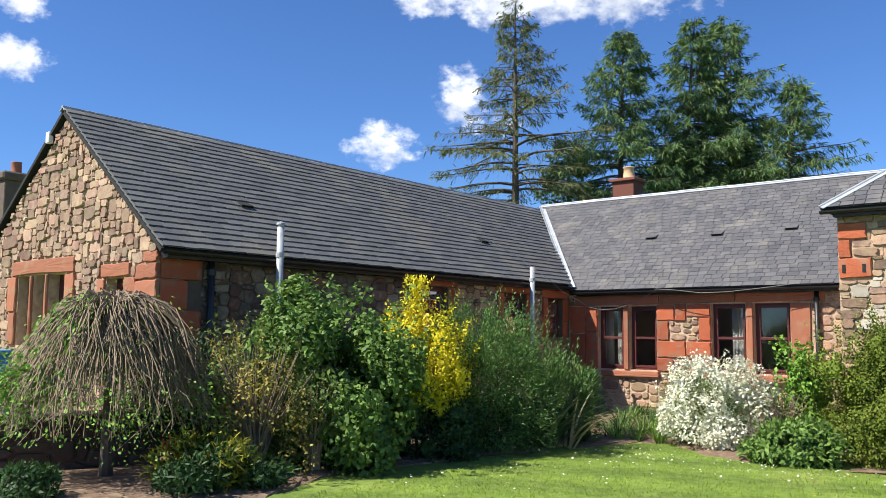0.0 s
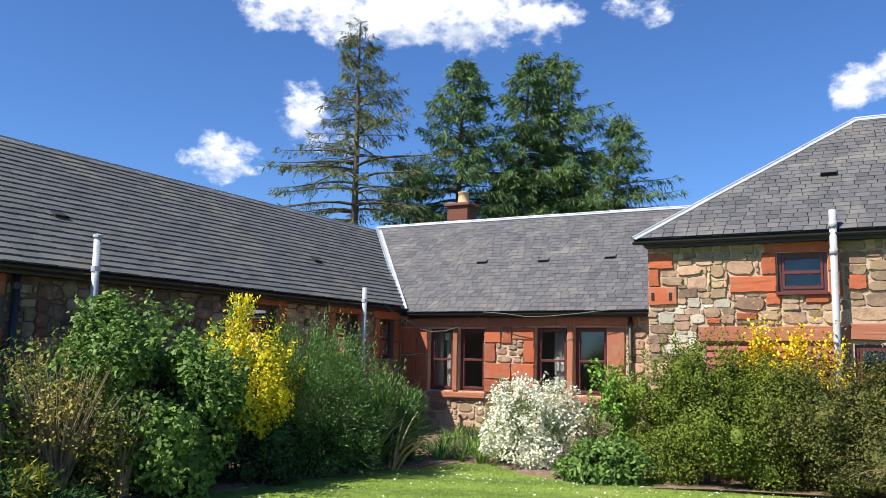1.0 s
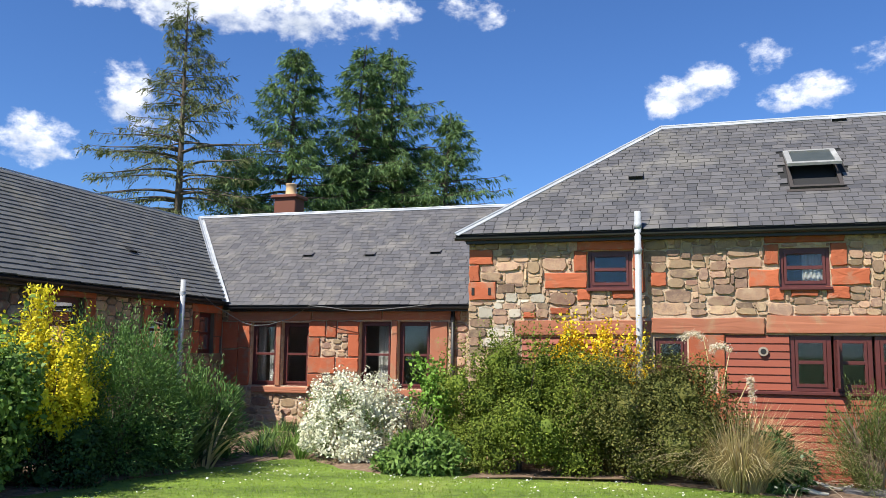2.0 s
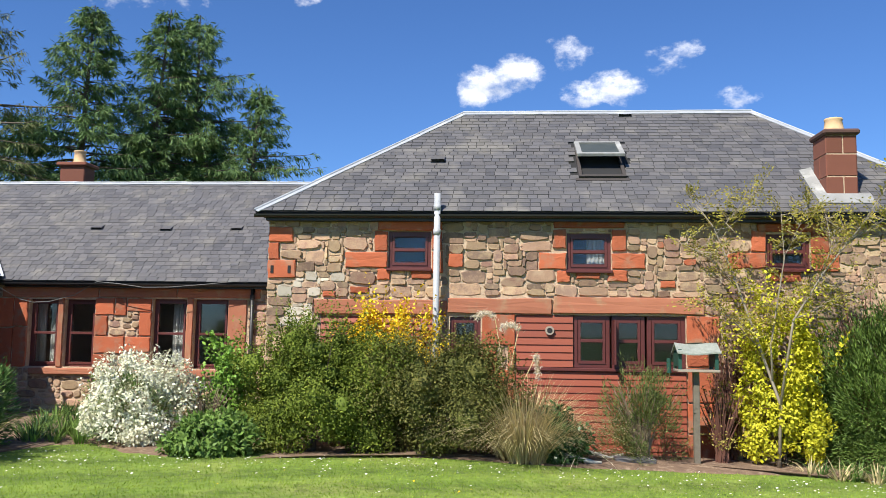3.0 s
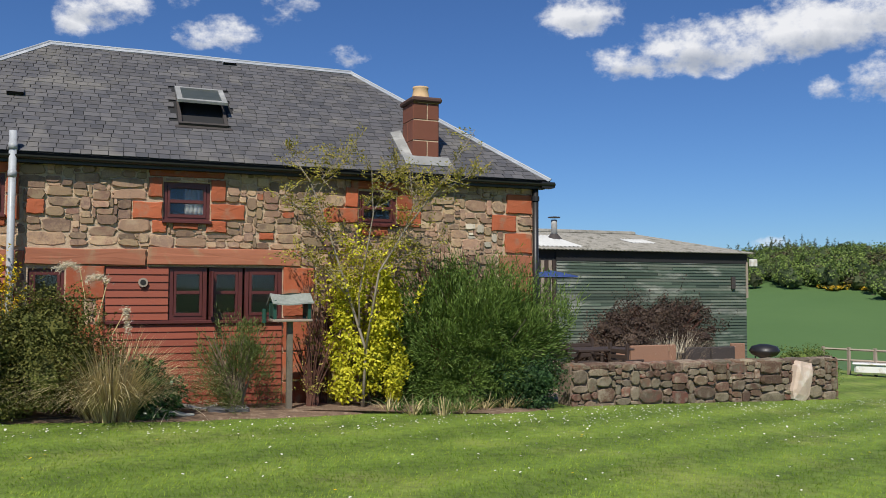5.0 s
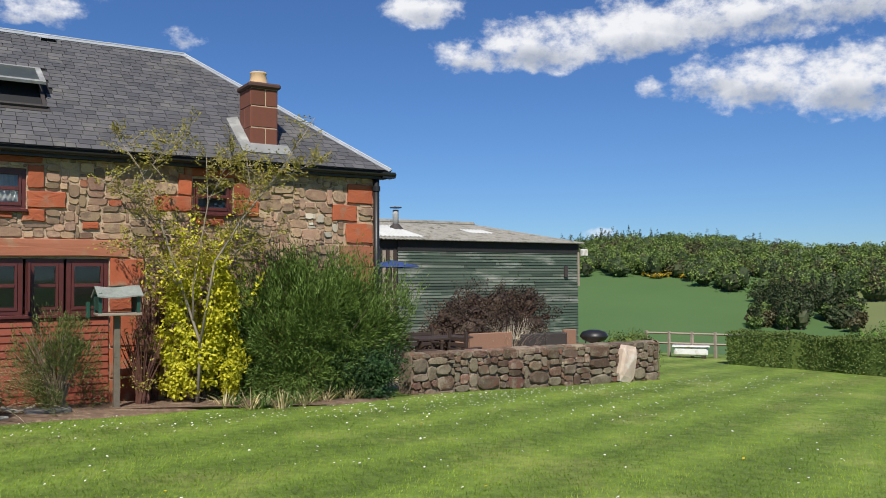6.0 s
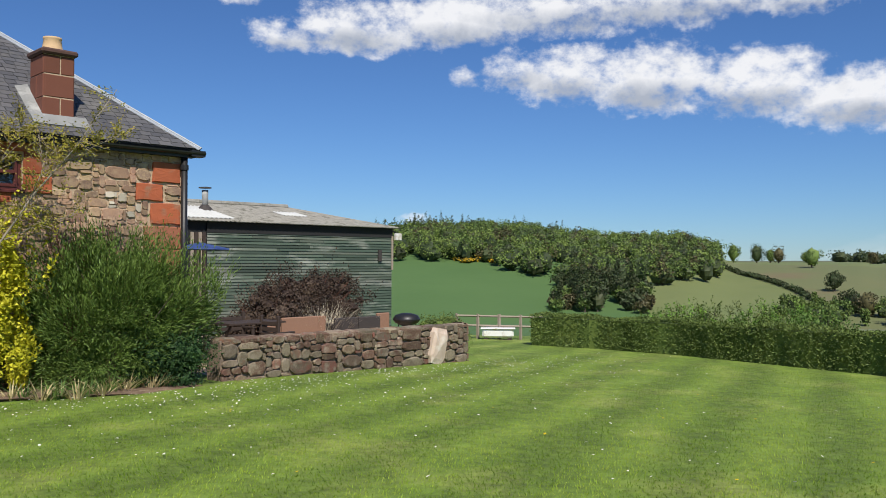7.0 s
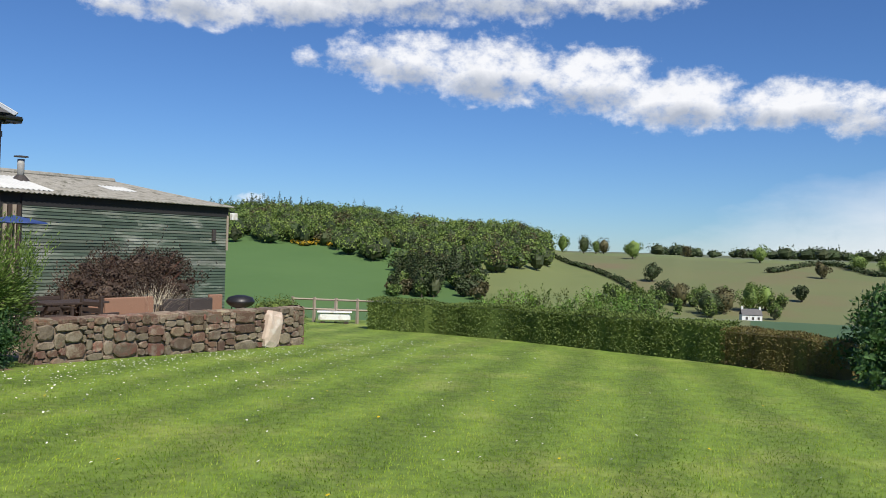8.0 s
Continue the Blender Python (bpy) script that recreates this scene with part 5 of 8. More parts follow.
stone_face(gw, (-13.35, GABLE_Y, -0.3), EAST, SOUTH, 98, 103, gable_inside, 0.06, (2, 8), (1, 6), M_GABLE, M_GABLE_J, 9, near=lambda u, v: abs(u - 3.8) * 0.7 - v, deep=(0.014, 0.055), soft=0.10, gap=0.004, wild=0.3)
for a, b, c, d in GHOLES:
    window(wing, (a, GABLE_Y, c), EAST, SOUTH, b - a, d - c, (), depth=0.2, frame_w=0.04, label="dark narrow window light in the gable")
Geo().box(-10.92, -10.80, GABLE_Y - 0.13, GABLE_Y - 0.04, 5.42, 5.62, c=0.01).make("lamp_box", M_WHITE, wing, "white box high on the gable")
WS = math.hypot(WRIDGE_X - WEAVE_X, WRIDGE_Z - WEAVE_Z)
WUP = Vector((WRIDGE_X - WEAVE_X, 0, WRIDGE_Z - WEAVE_Z)) / WS
G0 = GABLE_Y - 0.10
wroof = Geo().plate([(WEAVE_X, G0, WEAVE_Z), (WEAVE_X, LEAVE_Y, WEAVE_Z), (WRIDGE_X, LRIDGE_Y, WRIDGE_Z), (WRIDGE_X, G0, WRIDGE_Z)], (0.6, 0, 0.8), 0.06)
wroof.plate([(-13.6, 11.05, WEAVE_Z), (-13.6, G0, WEAVE_Z), (WRIDGE_X, G0, WRIDGE_Z), (WRIDGE_X, LRIDGE_Y, WRIDGE_Z)], (-0.6, 0, 0.8), 0.06)
wroof = wroof.make("roof", M_UNDER, wing, "long grey slate roof in even courses")
slate_roof(wroof, (WEAVE_X, G0, WEAVE_Z + 0.004), NORTH, WUP, 12, 24, WS / 24, lambda s: (0.0, LEAVE_Y - G0 + (LRIDGE_Y - LEAVE_Y) * s / WS), (0.26, 0.34), 0.028, M_TILE, M_TILE_J, 13, near=lambda u, s: u + 0.6 * s)
for y, z in ((-5.39, 4.32), (1.66, 4.32)):
    roof_vent(wroof, (WEAVE_X - (z - WEAVE_Z) / 0.819, y, z), NORTH, WUP, M_UNDER)
flashing(wroof, (WRIDGE_X, G0, WRIDGE_Z), (WRIDGE_X, LRIDGE_Y, WRIDGE_Z), (1, 0, -0.82), (-1, 0, -0.82), 0.11, lift=0.05)
# valley gutter between the two roofs
va, vb = Vector((WEAVE_X + 0.05, LEAVE_Y - 0.02, 3.29)), Vector((WRIDGE_X, LRIDGE_Y, 6.05))
flashing(lroof, va, vb, (0.9, 0.1, 0.12), (-0.25, -0.9, 0.15), 0.10, "white metal valley lining", 5.0, 0.06)
gutter(wing, (WEAVE_X + 0.0, G0, WEAVE_Z - 0.03), (WEAVE_X + 0.0, LEAVE_Y, WEAVE_Z - 0.03), EAST)
Geo().box(WX + 0.002, WEAVE_X - 0.02, G0 + 0.12, LEAVE_Y, WEAVE_Z - 0.13, WEAVE_Z - 0.04).make("soffit", M_BLACK, wing)
downpipe(wing, WX + 0.12, -6.81, 0.3, WEAVE_Z - 0.05, 0.055, dirn=(-1, 0))
for y, top, low in ((-5.70, 3.88, 1.2), (1.76, 3.72, 1.2)):
    fx = WEAVE_X + 0.17
    fl = Geo().tube([(fx, y, low), (fx, y, top)], 0.058, 12).make("metal_flue", M_PIPE, wing, "galvanised metal flue pipe in front of the eaves", True)
    for z in (3.42, 2.62):
        Geo().tube([(fx, y, z - 0.04), (fx, y, z + 0.04)], 0.07, 12).make("collar", M_PIPE, fl)
    Geo().box(WX, fx - 0.05, y - 0.02, y + 0.02, 2.6, 2.64).make("bracket", M_PIPE, fl)
    if y < 0:
        Geo().lathe((fx, y, top), [(0.05, -0.02), (0.05, 0.03), (0.075, 0.035), (0.07, 0.07), (0.02, 0.09)], 10).make("cowl", M_PIPE, fl)
# loose cable strung along the eaves
cable = thing("slack_cable", "thin grey cable sagging along the eaves", "cable")
pts = [(-8.3, 1.75, 4.42), (-7.8, 2.2, 4.05), (-7.16, 2.6, 3.5), (-7.0, 3.0, 3.2), (-6.9, 3.4, 3.05), (-6.75, 3.85, 2.85), (-6.5, 3.95, 2.78), (-6.1, 3.95, 2.80), (-5.5, 3.9, 2.95), (-4.9, 3.7, 3.24), (-4.4, 3.62, 3.2), (-3.8, 3.6, 3.12), (-3.2, 3.6, 3.13), (-2.4, 3.62, 3.2), (-1.8, 3.66, 3.27)]
Geo().tube(pts, 0.008, 5).make("cable", M_CABLE, cable)

# ---- plants: stems are tubes, foliage is many small single leaves ----
def leaf_mesh(name, pts, dirs, length, width, mat, parent, seed, droop=0.0, label="", fold=0.18, face=None):
    """Leaves at pts along dirs: each a folded diamond of four triangles' worth of face."""
    r = np.random.default_rng(seed)
    k = len(pts)
    d = dirs + r.normal(0, 0.35, (k, 3))
    d[:, 2] -= droop
    d /= np.linalg.norm(d, axis=1, keepdims=True) + 1e-9
    side = np.cross(d, r.normal(0, 1, (k, 3)) if face is None else face + r.normal(0, 0.45, (k, 3)))
    side /= np.linalg.norm(side, axis=1, keepdims=True) + 1e-9
    nrm = np.cross(side, d)
    ln = length * r.uniform(0.6, 1.3, (k, 1))
    wd = width * r.uniform(0.7, 1.25, (k, 1))
    v = np.empty((k, 4, 3))
    v[:, 0] = pts
    v[:, 1] = pts + d * ln * 0.5 + side * wd * 0.5 + nrm * wd * fold
    v[:, 2] = pts + d * ln
    v[:, 3] = pts + d * ln * 0.5 - side * wd * 0.5 + nrm * wd * fold
    f = np.arange(4 * k).reshape(k, 4)
    me = bpy.data.meshes.new(name)
    me.vertices.add(4 * k)
    me.vertices.foreach_set("co", v.reshape(-1))
    me.loops.add(4 * k)
    me.loops.foreach_set("vertex_index", f.reshape(-1))
    me.polygons.add(k)
    me.polygons.foreach_set("loop_start", np.arange(0, 4 * k, 4))
    me.update(calc_edges=True)
    me.materials.append(mat)
    ob = new(name, me)
    ob.parent = parent
    return tagged(ob, label)


def lumpy_points(r, count, lumps=26, depth=0.5, ball=0.34, seeds=None):
    """Points and outward directions in an uneven crown of unit half-size, made of many clumps with gaps between."""
    c = r.normal(0, 1, (lumps, 3))
    c /= np.linalg.norm(c, axis=1, keepdims=True)
    h = r.uniform(-0.42, 0.70, lumps)
    flat = c[:, :2] / (np.linalg.norm(c[:, :2], axis=1, keepdims=True) + 1e-9)
    c = np.column_stack([flat * (0.76 * np.sqrt(1 - (np.maximum(h, 0) / 0.76) ** 2) * np.sqrt(r.uniform(0.2, 1.0, lumps)))[:, None], h])
    size = ball * (0.65 + 0.7 * r.random(lumps))
    if seeds is not None:
        seeds += list(zip(c, size))
    which = r.choice(lumps, count, p=size ** 2 / (size ** 2).sum())
    d = r.normal(0, 1, (count, 3))
    d /= np.linalg.norm(d, axis=1, keepdims=True)
    p = c[which] + d * size[which][:, None] * (1 - depth * r.random((count, 1)) ** 2)
    return p, d * 0.6 + p * 0.8


def lumpy_core(g, r, base, half, high, half_y=None):
    """The dense inside of a crown: a bulging, uneven body."""
    rows, cols = 6, 9
    half_y = half_y or half
    a, b = r.uniform(0, 6.28, 2)
    pts = []
    for i in range(rows + 1):
        e = math.pi * (i / rows - 0.5)
        for j in range(cols):
            w = 6.2832 * j / cols
            k = 1 + 0.16 * math.sin(3 * w + a) * math.cos(e) + 0.14 * math.sin(4 * e + 2 * w + b) + r.uniform(-0.07, 0.07)
            pts.append((base[0] + half * k * math.cos(e) * math.cos(w), base[1] + half_y * k * math.cos(e) * math.sin(w), base[2] + high * 0.5 * (1 + k * math.sin(e))))
    g.add(pts, [(i * cols + j, i * cols + (j + 1) % cols, (i + 1) * cols + (j + 1) % cols, (i + 1) * cols + j) for i in range(rows) for j in range(cols)])


def shrub(name, label, x, y, half, height, leaf, leaf_len, leaf_w, count, seed, category="shrub", stem=None, upright=0.0, droop=0.0, lumps=26, ball=0.34, stems=9, z=None, spray=0, group="", bare=0.0, half_y=None, core=False):
    """A shrub on the ground at x, y: stems and a crown. spray adds shoots that break the outline; core adds solid
    bodies in the clumps that block light.
    """
    r = np.random.default_rng(seed)
    z0 = garden_z(x, y) - 0.03 if z is None else z
    ob = thing(name, label, category, group, at=(x, y, z0))
    half_y = half_y or half
    g = Geo()
    for _ in range(stems):
        a, s = r.uniform(0, 6.28), r.uniform(0.25, 0.8)
        tip = Vector((math.cos(a) * half * s, math.sin(a) * half_y * s, height * r.uniform(0.55, 0.95)))
        bend = Vector((tip.x * 0.35, tip.y * 0.35, tip.z * 0.5))
        g.tube([(r.uniform(-0.08, 0.08), r.uniform(-0.08, 0.08), 0), bend, tip], [0.022, 0.014, 0.004], 5)
    tagged(g.make("branchwork", stem or M_BARK, ob, "woody stems"), kind="stuff")
    seeds = []
    p, d = lumpy_points(r, count, lumps, ball=ball, seeds=seeds)
    p[:, 2] = (p[:, 2] + 0.62) / 1.62
    p = p * np.array([half, half_y, height])
    if core:
        # hidden solid bodies, added to stop light passing through the leaves
        inner = Geo()
        for c, size in seeds:
            w = size * 0.40
            lumpy_core(inner, r, (c[0] * half, c[1] * half_y, max(0.02, (c[2] - w + 0.62) / 1.62 * height)), w * half, 2 * w / 1.62 * height, w * half_y)
        tagged(inner.make("inner_growth", leaf, ob), kind="stuff")
    ph = r.uniform(0, 6.28, 5)
    turn = np.arctan2(p[:, 1], p[:, 0])
    p *= (1 + 0.07 * np.sin(3 * turn + ph[0]) + 0.05 * np.sin(5 * turn + ph[1] + 2 * p[:, 2]))[:, None]
    wave = 3.2 + 1.6 / max(half, 0.4)
    hollow = np.sin(p[:, 0] * wave * 1.3 + ph[2] + p[:, 2]) * np.sin(p[:, 1] * wave * 1.3 + ph[3]) * np.sin(p[:, 2] * wave * 1.7 + ph[4] + 1.5 * p[:, 0])
    keep = (p[:, 2] > 0.02 + bare) & ((hollow < 0.42 + 0.12 * r.normal(0, 1, len(p))) | core)
    p, d = p[keep], d[keep]
    d[:, 2] += upright
    if spray:
        q, e = [], []
        for _ in range(spray):
            a, s = r.uniform(0, 6.28), r.uniform(0.2, 0.95)
            base = np.array([math.cos(a) * half * s, math.sin(a) * half_y * s, height * (0.95 - 0.45 * s * s)])
            way = np.array([math.cos(a) * 0.35, math.sin(a) * 0.35, 1.0 - 0.6 * droop]) + r.normal(0, 0.2, 3)
            t = np.linspace(0, 1, 16)[:, None] * r.uniform(0.10, 0.24) * height
            q.append(base + way * t + r.normal(0, leaf_len * 0.25, (16, 3)))
            e.append(np.tile(way, (16, 1)))
        p, d = np.vstack([p, *q]), np.vstack([d, *e])
    outward = d / (np.linalg.norm(d, axis=1, keepdims=True) + 1e-9) + np.array([0, 0, 0.45])
    way = d * 0.35 + r.normal(0, 0.7, d.shape)
    tagged(leaf_mesh("foliage", p, way if upright < 0.3 else d, leaf_len, leaf_w, leaf, ob, seed + 1, droop, face=outward), kind="stuff")
    return ob


def blades(name, label, x, y, count, length, width, mat, seed, spread=0.2, lean=0.6, category="plant", arch=0.5, group="", part_name="tuft", z=None):
    """A tuft of long arching blades."""
    r = np.random.default_rng(seed)
    z0 = garden_z(x, y) - 0.02 if z is None else z
    ob = thing(name, label, category, group, at=(x, y, z0))
    g = Geo()
    for _ in range(count):
        a, ln, w = r.uniform(0, 6.28), length * r.uniform(0.55, 1.1), width * r.uniform(0.7, 1.2)
        out = Vector((math.cos(a), math.sin(a), 0))
        side = Vector((-math.sin(a), math.cos(a), 0))
        base = out * r.uniform(0, spread)
        l = lean * r.uniform(0.2, 1.2)
        pts = []
        for k in range(6):
            t = k / 5
            pts.append(base + out * (ln * (l * t + arch * l * t * t)) + Vector((0, 0, ln * (t - 0.55 * arch * l * t * t * (1 + t)))))
        ring = [p + side * w * (0.5 if k < 3 else 0.5 * (1 - (k - 2) / 3.02)) for k, p in enumerate(pts)] + [p - side * w * (0.5 if k < 3 else 0.5 * (1 - (k - 2) / 3.02)) for k, p in enumerate(pts)]
        g.add(ring, [(k, k + 1, k + 7, k + 6) for k in range(5)])
    tagged(g.make(part_name, mat, ob), kind="stuff")
    return ob


def conifer(name, label, x, y, top, leaf, seed, reach, low, gap=0.42, full=1.0, lean=0.0, spray_len=0.28, taper=0.8, sweep=0.0):
    """A tall conifer: trunk, whorls of spreading limbs that dip and turn up again, flat side twigs with hanging sprays."""
    r = np.random.default_rng(seed)
    z0 = ground_z(x, y)
    h = top - z0
    ob = thing(name, label, "tree", "conifers behind the wing", at=(x, y, z0))
    Geo().tube([(lean * t * t, 0, h * t) for t in np.linspace(0, 1, 9)], [0.34 * (1 - 0.95 * t) + 0.012 for t in np.linspace(0, 1, 9)], 8).make("trunk", M_BARK, ob, "straight dark trunk")
    limbs, pts, dirs = Geo(), [], []
    lobe = r.uniform(0, 6.28, 3)
    down = np.array([0.0, 0.0, -1.0])
    z = h * low
    while z < h - 0.25:
        t = z / h
        share = (1 - t) / (1 - low)
        for _ in range(int(r.integers(4, 7))):
            a = r.uniform(0, 6.28)
            ln = reach * share ** taper * r.uniform(0.55, 1.12) * (1 + 0.22 * math.sin(2 * a + lobe[0] + 5 * t) + 0.12 * math.sin(3 * a + lobe[1] - 9 * t)) + 0.25
            out = np.array([math.cos(a), math.sin(a), 0.0])
            side = np.array([-math.sin(a), math.cos(a), 0.0])
            base = np.array([lean * t * t, 0, z + r.uniform(-0.15, 0.15)])
            rise, dip, tip = 0.42 * (1 - share) + 0.04, 0.30 + 0.45 * share, 0.30 + 0.12 * share
            q = np.linspace(0, 1, 8)[:, None]
            path = base + out * (ln * q) + side * (0.12 * ln * q * q * r.normal()) - down * ln * (rise * q - dip * q * q * 1.15 + tip * q ** 3) + np.array([sweep, 0, 0]) * ln * q * q
            limbs.tube([tuple(p) for p in path], [(0.012 + 0.013 * ln) * (1 - 0.86 * k / 7) for k in range(8)], 4, False)
            m = int(full * (5 + ln * 7.0))
            at_q = r.uniform(0.12, 1.0, m) ** 0.8
            root = np.stack([np.interp(at_q, q[:, 0], path[:, c]) for c in range(3)], 1)
            flank = np.where(r.random(m) < 0.5, -1.0, 1.0)[:, None]
            tl = ((0.22 + 0.26 * ln * (1 - at_q)) * r.uniform(0.5, 1.25, m)).clip(0.15, 1.15)[:, None]
            way = out * r.uniform(0.45, 0.95, (m, 1)) + side * flank * r.uniform(0.3, 0.8, (m, 1)) + down * r.uniform(-0.1, 0.5, (m, 1))
            way /= np.linalg.norm(way, axis=1, keepdims=True)
            k = 5
            u = (np.linspace(0.1, 1.0, k)[None, :, None] + r.uniform(-0.07, 0.07, (m, k, 1)))
            p = root[:, None] + way[:, None] * tl[:, None] * u + down * (0.22 * tl[:, None] * u * u)
            pts.append((p + r.normal(0, 0.025, p.shape)).reshape(-1, 3))
            dirs.append((way[:, None] * 0.9 + down * r.uniform(0.0, 0.9, (m, k, 1)) + r.normal(0, 0.2, p.shape)).reshape(-1, 3))
        z += gap * r.uniform(0.6, 1.4) * (0.55 + 0.6 * share)
    tagged(limbs.make("branchwork", M_BARK, ob, "spreading limbs"), kind="stuff")
    p, d = np.vstack(pts), np.vstack(dirs)
    tagged(leaf_mesh("needle_foliage", p, d, spray_len, spray_len * 0.15, leaf, ob, seed + 1, 0.15, face=np.array([0, 0, 1.0]) + r.normal(0, 0.5, p.shape)), kind="stuff")
    return ob


conifer("larch_tree", "tall thin larch with sparse drooping limbs", -23.39, 25.0, 21.5, L_LARCH, 101, 8.8, 0.2, 0.55, 0.85, spray_len=0.35, taper=0.92)
for px, py, top, rc, lw, sd, ln, sw in ((-20.3, 31.6, 21.0, 7.6, 0.2, 102, 0.5, 0.05), (-17.7, 34.9, 22.0, 6.4, 0.22, 103, 1.1, 0.12), (-15.8, 37.9, 22.8, 10.0, 0.2, 104, -0.1, 0.02), (-12.0, 36.9, 17.6, 7.4, 0.16, 105, 0.6, 0.08), (-22.4, 29.2, 14.0, 6.6, 0.2, 106, 0.0, 0.0), (-17.2, 33.0, 13.6, 6.6, 0.15, 107, 0.0, 0.0), (-14.4, 35.8, 14.5, 7.2, 0.15, 108, 0.2, 0.05)):
    conifer("spruce_tree", "dense dark green spruce with layered limbs", px, py, top, L_SPRUCE, sd, rc, lw, 0.46, 0.86, ln, 0.46, 0.92, sw)


# ---- beds along the walls ----
def bed(name, label, outline, seed):
    """A low mound of soil over the lawn with an uneven rim."""
    r = np.random.default_rng(seed)
    c = np.array([np.mean([p[0] for p in outline]), (min(p[1] for p in outline) + max(p[1] for p in outline)) / 2])
    ring = []
    for (x0, y0), (x1, y1) in zip(outline, outline[1:] + outline[:1]):
        for k in range(6):
            ring.append((x0 + (x1 - x0) * k / 6 + r.uniform(-0.05, 0.05), y0 + (y1 - y0) * k / 6 + r.uniform(-0.05, 0.05)))
    n, levels = len(ring), ((1.0, -0.025), (0.92, 0.012), (0.8, 0.03), (0.5, 0.05))
    verts = [(c[0] + (x - c[0]) * s, c[1] + (y - c[1]) * s, garden_z(c[0] + (x - c[0]) * s, y) + z + r.uniform(-0.008, 0.008)) for s, z in levels for x, y in ring] + [(c[0], c[1], garden_z(*c) + 0.07)]
    faces = [(l * n + k, l * n + (k + 1) % n, (l + 1) * n + (k + 1) % n, (l + 1) * n + k) for l in range(len(levels) - 1) for k in range(n)] + [(3 * n + k, 3 * n + (k + 1) % n, len(verts) - 1) for k in range(n)]
    return tagged(Geo().add(verts, faces).make(name, M_SOIL), label, "flower bed", kind="structure")


bed("flower_bed", "dark soil bed along the long wing", [(-3.45, -8.9), (-3.95, -7.6), (-4.15, -6.6), (-3.8, -5.7), (-3.7, -4.5), (-3.25, -3.1), (-4.6, -2.6), (-7.3, -3.0), (-7.3, -11.5), (-4.4, -11.4)], 1)
bed("flower_bed", "brown soil bed below the linking wing", [(-3.3, -2.9), (-2.9, -1.6), (-2.4, -1.25), (-1.4, -2.25), (-0.6, -2.5), (0.3, -2.4), (0.3, 0.0), (-0.3, 3.9), (-7.2, 3.9), (-7.2, -2.8), (-4.6, -2.55)], 2)
bed("flower_bed", "brown soil bed under the house front", [(0.32, -2.42), (2.0, -1.9), (3.4, -1.9), (5.0, -2.05), (7.0, -1.8), (8.4, -1.5), (10.4, -1.9), (11.9, -1.45), (12.0, -0.03), (0.32, -0.03)], 3)

# long-wing bed
weeping = thing("weeping_tree", "small weeping tree with bare hanging twigs and fresh leaf", "tree", at=(-5.65, -9.35, garden_z(-5.65, -9.35)))
r_ = np.random.default_rng(31)
wz = 1.96
Geo().tube([(0, 0, -0.03), (0.02, -0.02, 0.5), (-0.03, 0.02, 1.05), (0.03, 0, 1.6), (0, 0, wz)], [0.085, 0.07, 0.065, 0.07, 0.05], 8).make("trunk", M_BARK, weeping, "short grey-brown trunk")
twigs, wp, wd_ = Geo(), [], []
for k in range(1150):
    a, reach = r_.uniform(0, 6.28), 1.16 * math.sqrt(r_.uniform(0.02, 1.0)) * (1 + 0.08 * math.sin(3 * k))
    rise, drop = r_.uniform(0.02, 0.26), r_.uniform(0.75, 1.2) * (0.16 + 0.9 * (reach / 1.16) ** 1.8)
    bend_ = r_.normal(0, 0.35)
    path = []
    for q in np.linspace(0.04, 1, 7):
        out = Vector((math.cos(a + bend_ * q), math.sin(a + bend_ * q), 0))
        path.append(Vector((0, 0, wz)) + out * (reach * q ** 0.85) + Vector((r_.normal(0, 0.03), r_.normal(0, 0.03), rise * math.sin(2.4 * q) * (1.3 - q) * 1.4 - drop * q ** 2.3 + r_.normal(0, 0.02))))
    for _ in range(2):
        path.append(path[-1] + Vector((r_.normal(0, 0.05), r_.normal(0, 0.05), -r_.uniform(0.08, 0.24))))
    path = [p if p.z > 0.62 else Vector((p.x, p.y, 0.62 + 0.15 * (p.z - 0.62))) for p in path]
    twigs.tube(path, [0.011, 0.010, 0.009, 0.008, 0.007, 0.006, 0.005, 0.0045, 0.0035], 3, False)
    for p in path[2:7:2]:
        e = Vector((r_.normal(0, 0.10), r_.normal(0, 0.10), -r_.uniform(0.05, 0.28)))
        twigs.tube([p, p + e * 0.5 + Vector((0.02, 0.01, 0.02)), p + e], [0.005, 0.004, 0.002], 3, False)
    for p in path[3:]:
        for _ in range(2 if math.cos(a + 2.1) > 0.45 else int(r_.random() < 0.3)):
            wp.append(np.array(p) + r_.normal(0, 0.05, 3))
            wd_.append(np.array([out.x * 0.5, out.y * 0.5, -0.6]))
for a, n, zc_ in ((-2.2, 1500, 1.05), (-1.7, 600, 1.2), (-0.35, 600, 0.82), (0.6, 250, 0.9)):
    c = np.array([math.cos(a) * 1.0, math.sin(a) * 1.0, zc_])
    q = r_.normal(0, 1, (n, 3)) * np.array([0.24, 0.24, 0.17])
    wp += list(c + q)
    wd_ += list(np.tile([math.cos(a), math.sin(a), -0.1], (n, 1)))
tagged(twigs.make("twig_curtain", M_TWIG, weeping, "bare hanging twigs"), kind="stuff")
leaf_mesh("foliage", np.array(wp), np.array(wd_), 0.055, 0.03, L_FRESH, weeping, 32, 0.1, "patches of fresh green leaf")

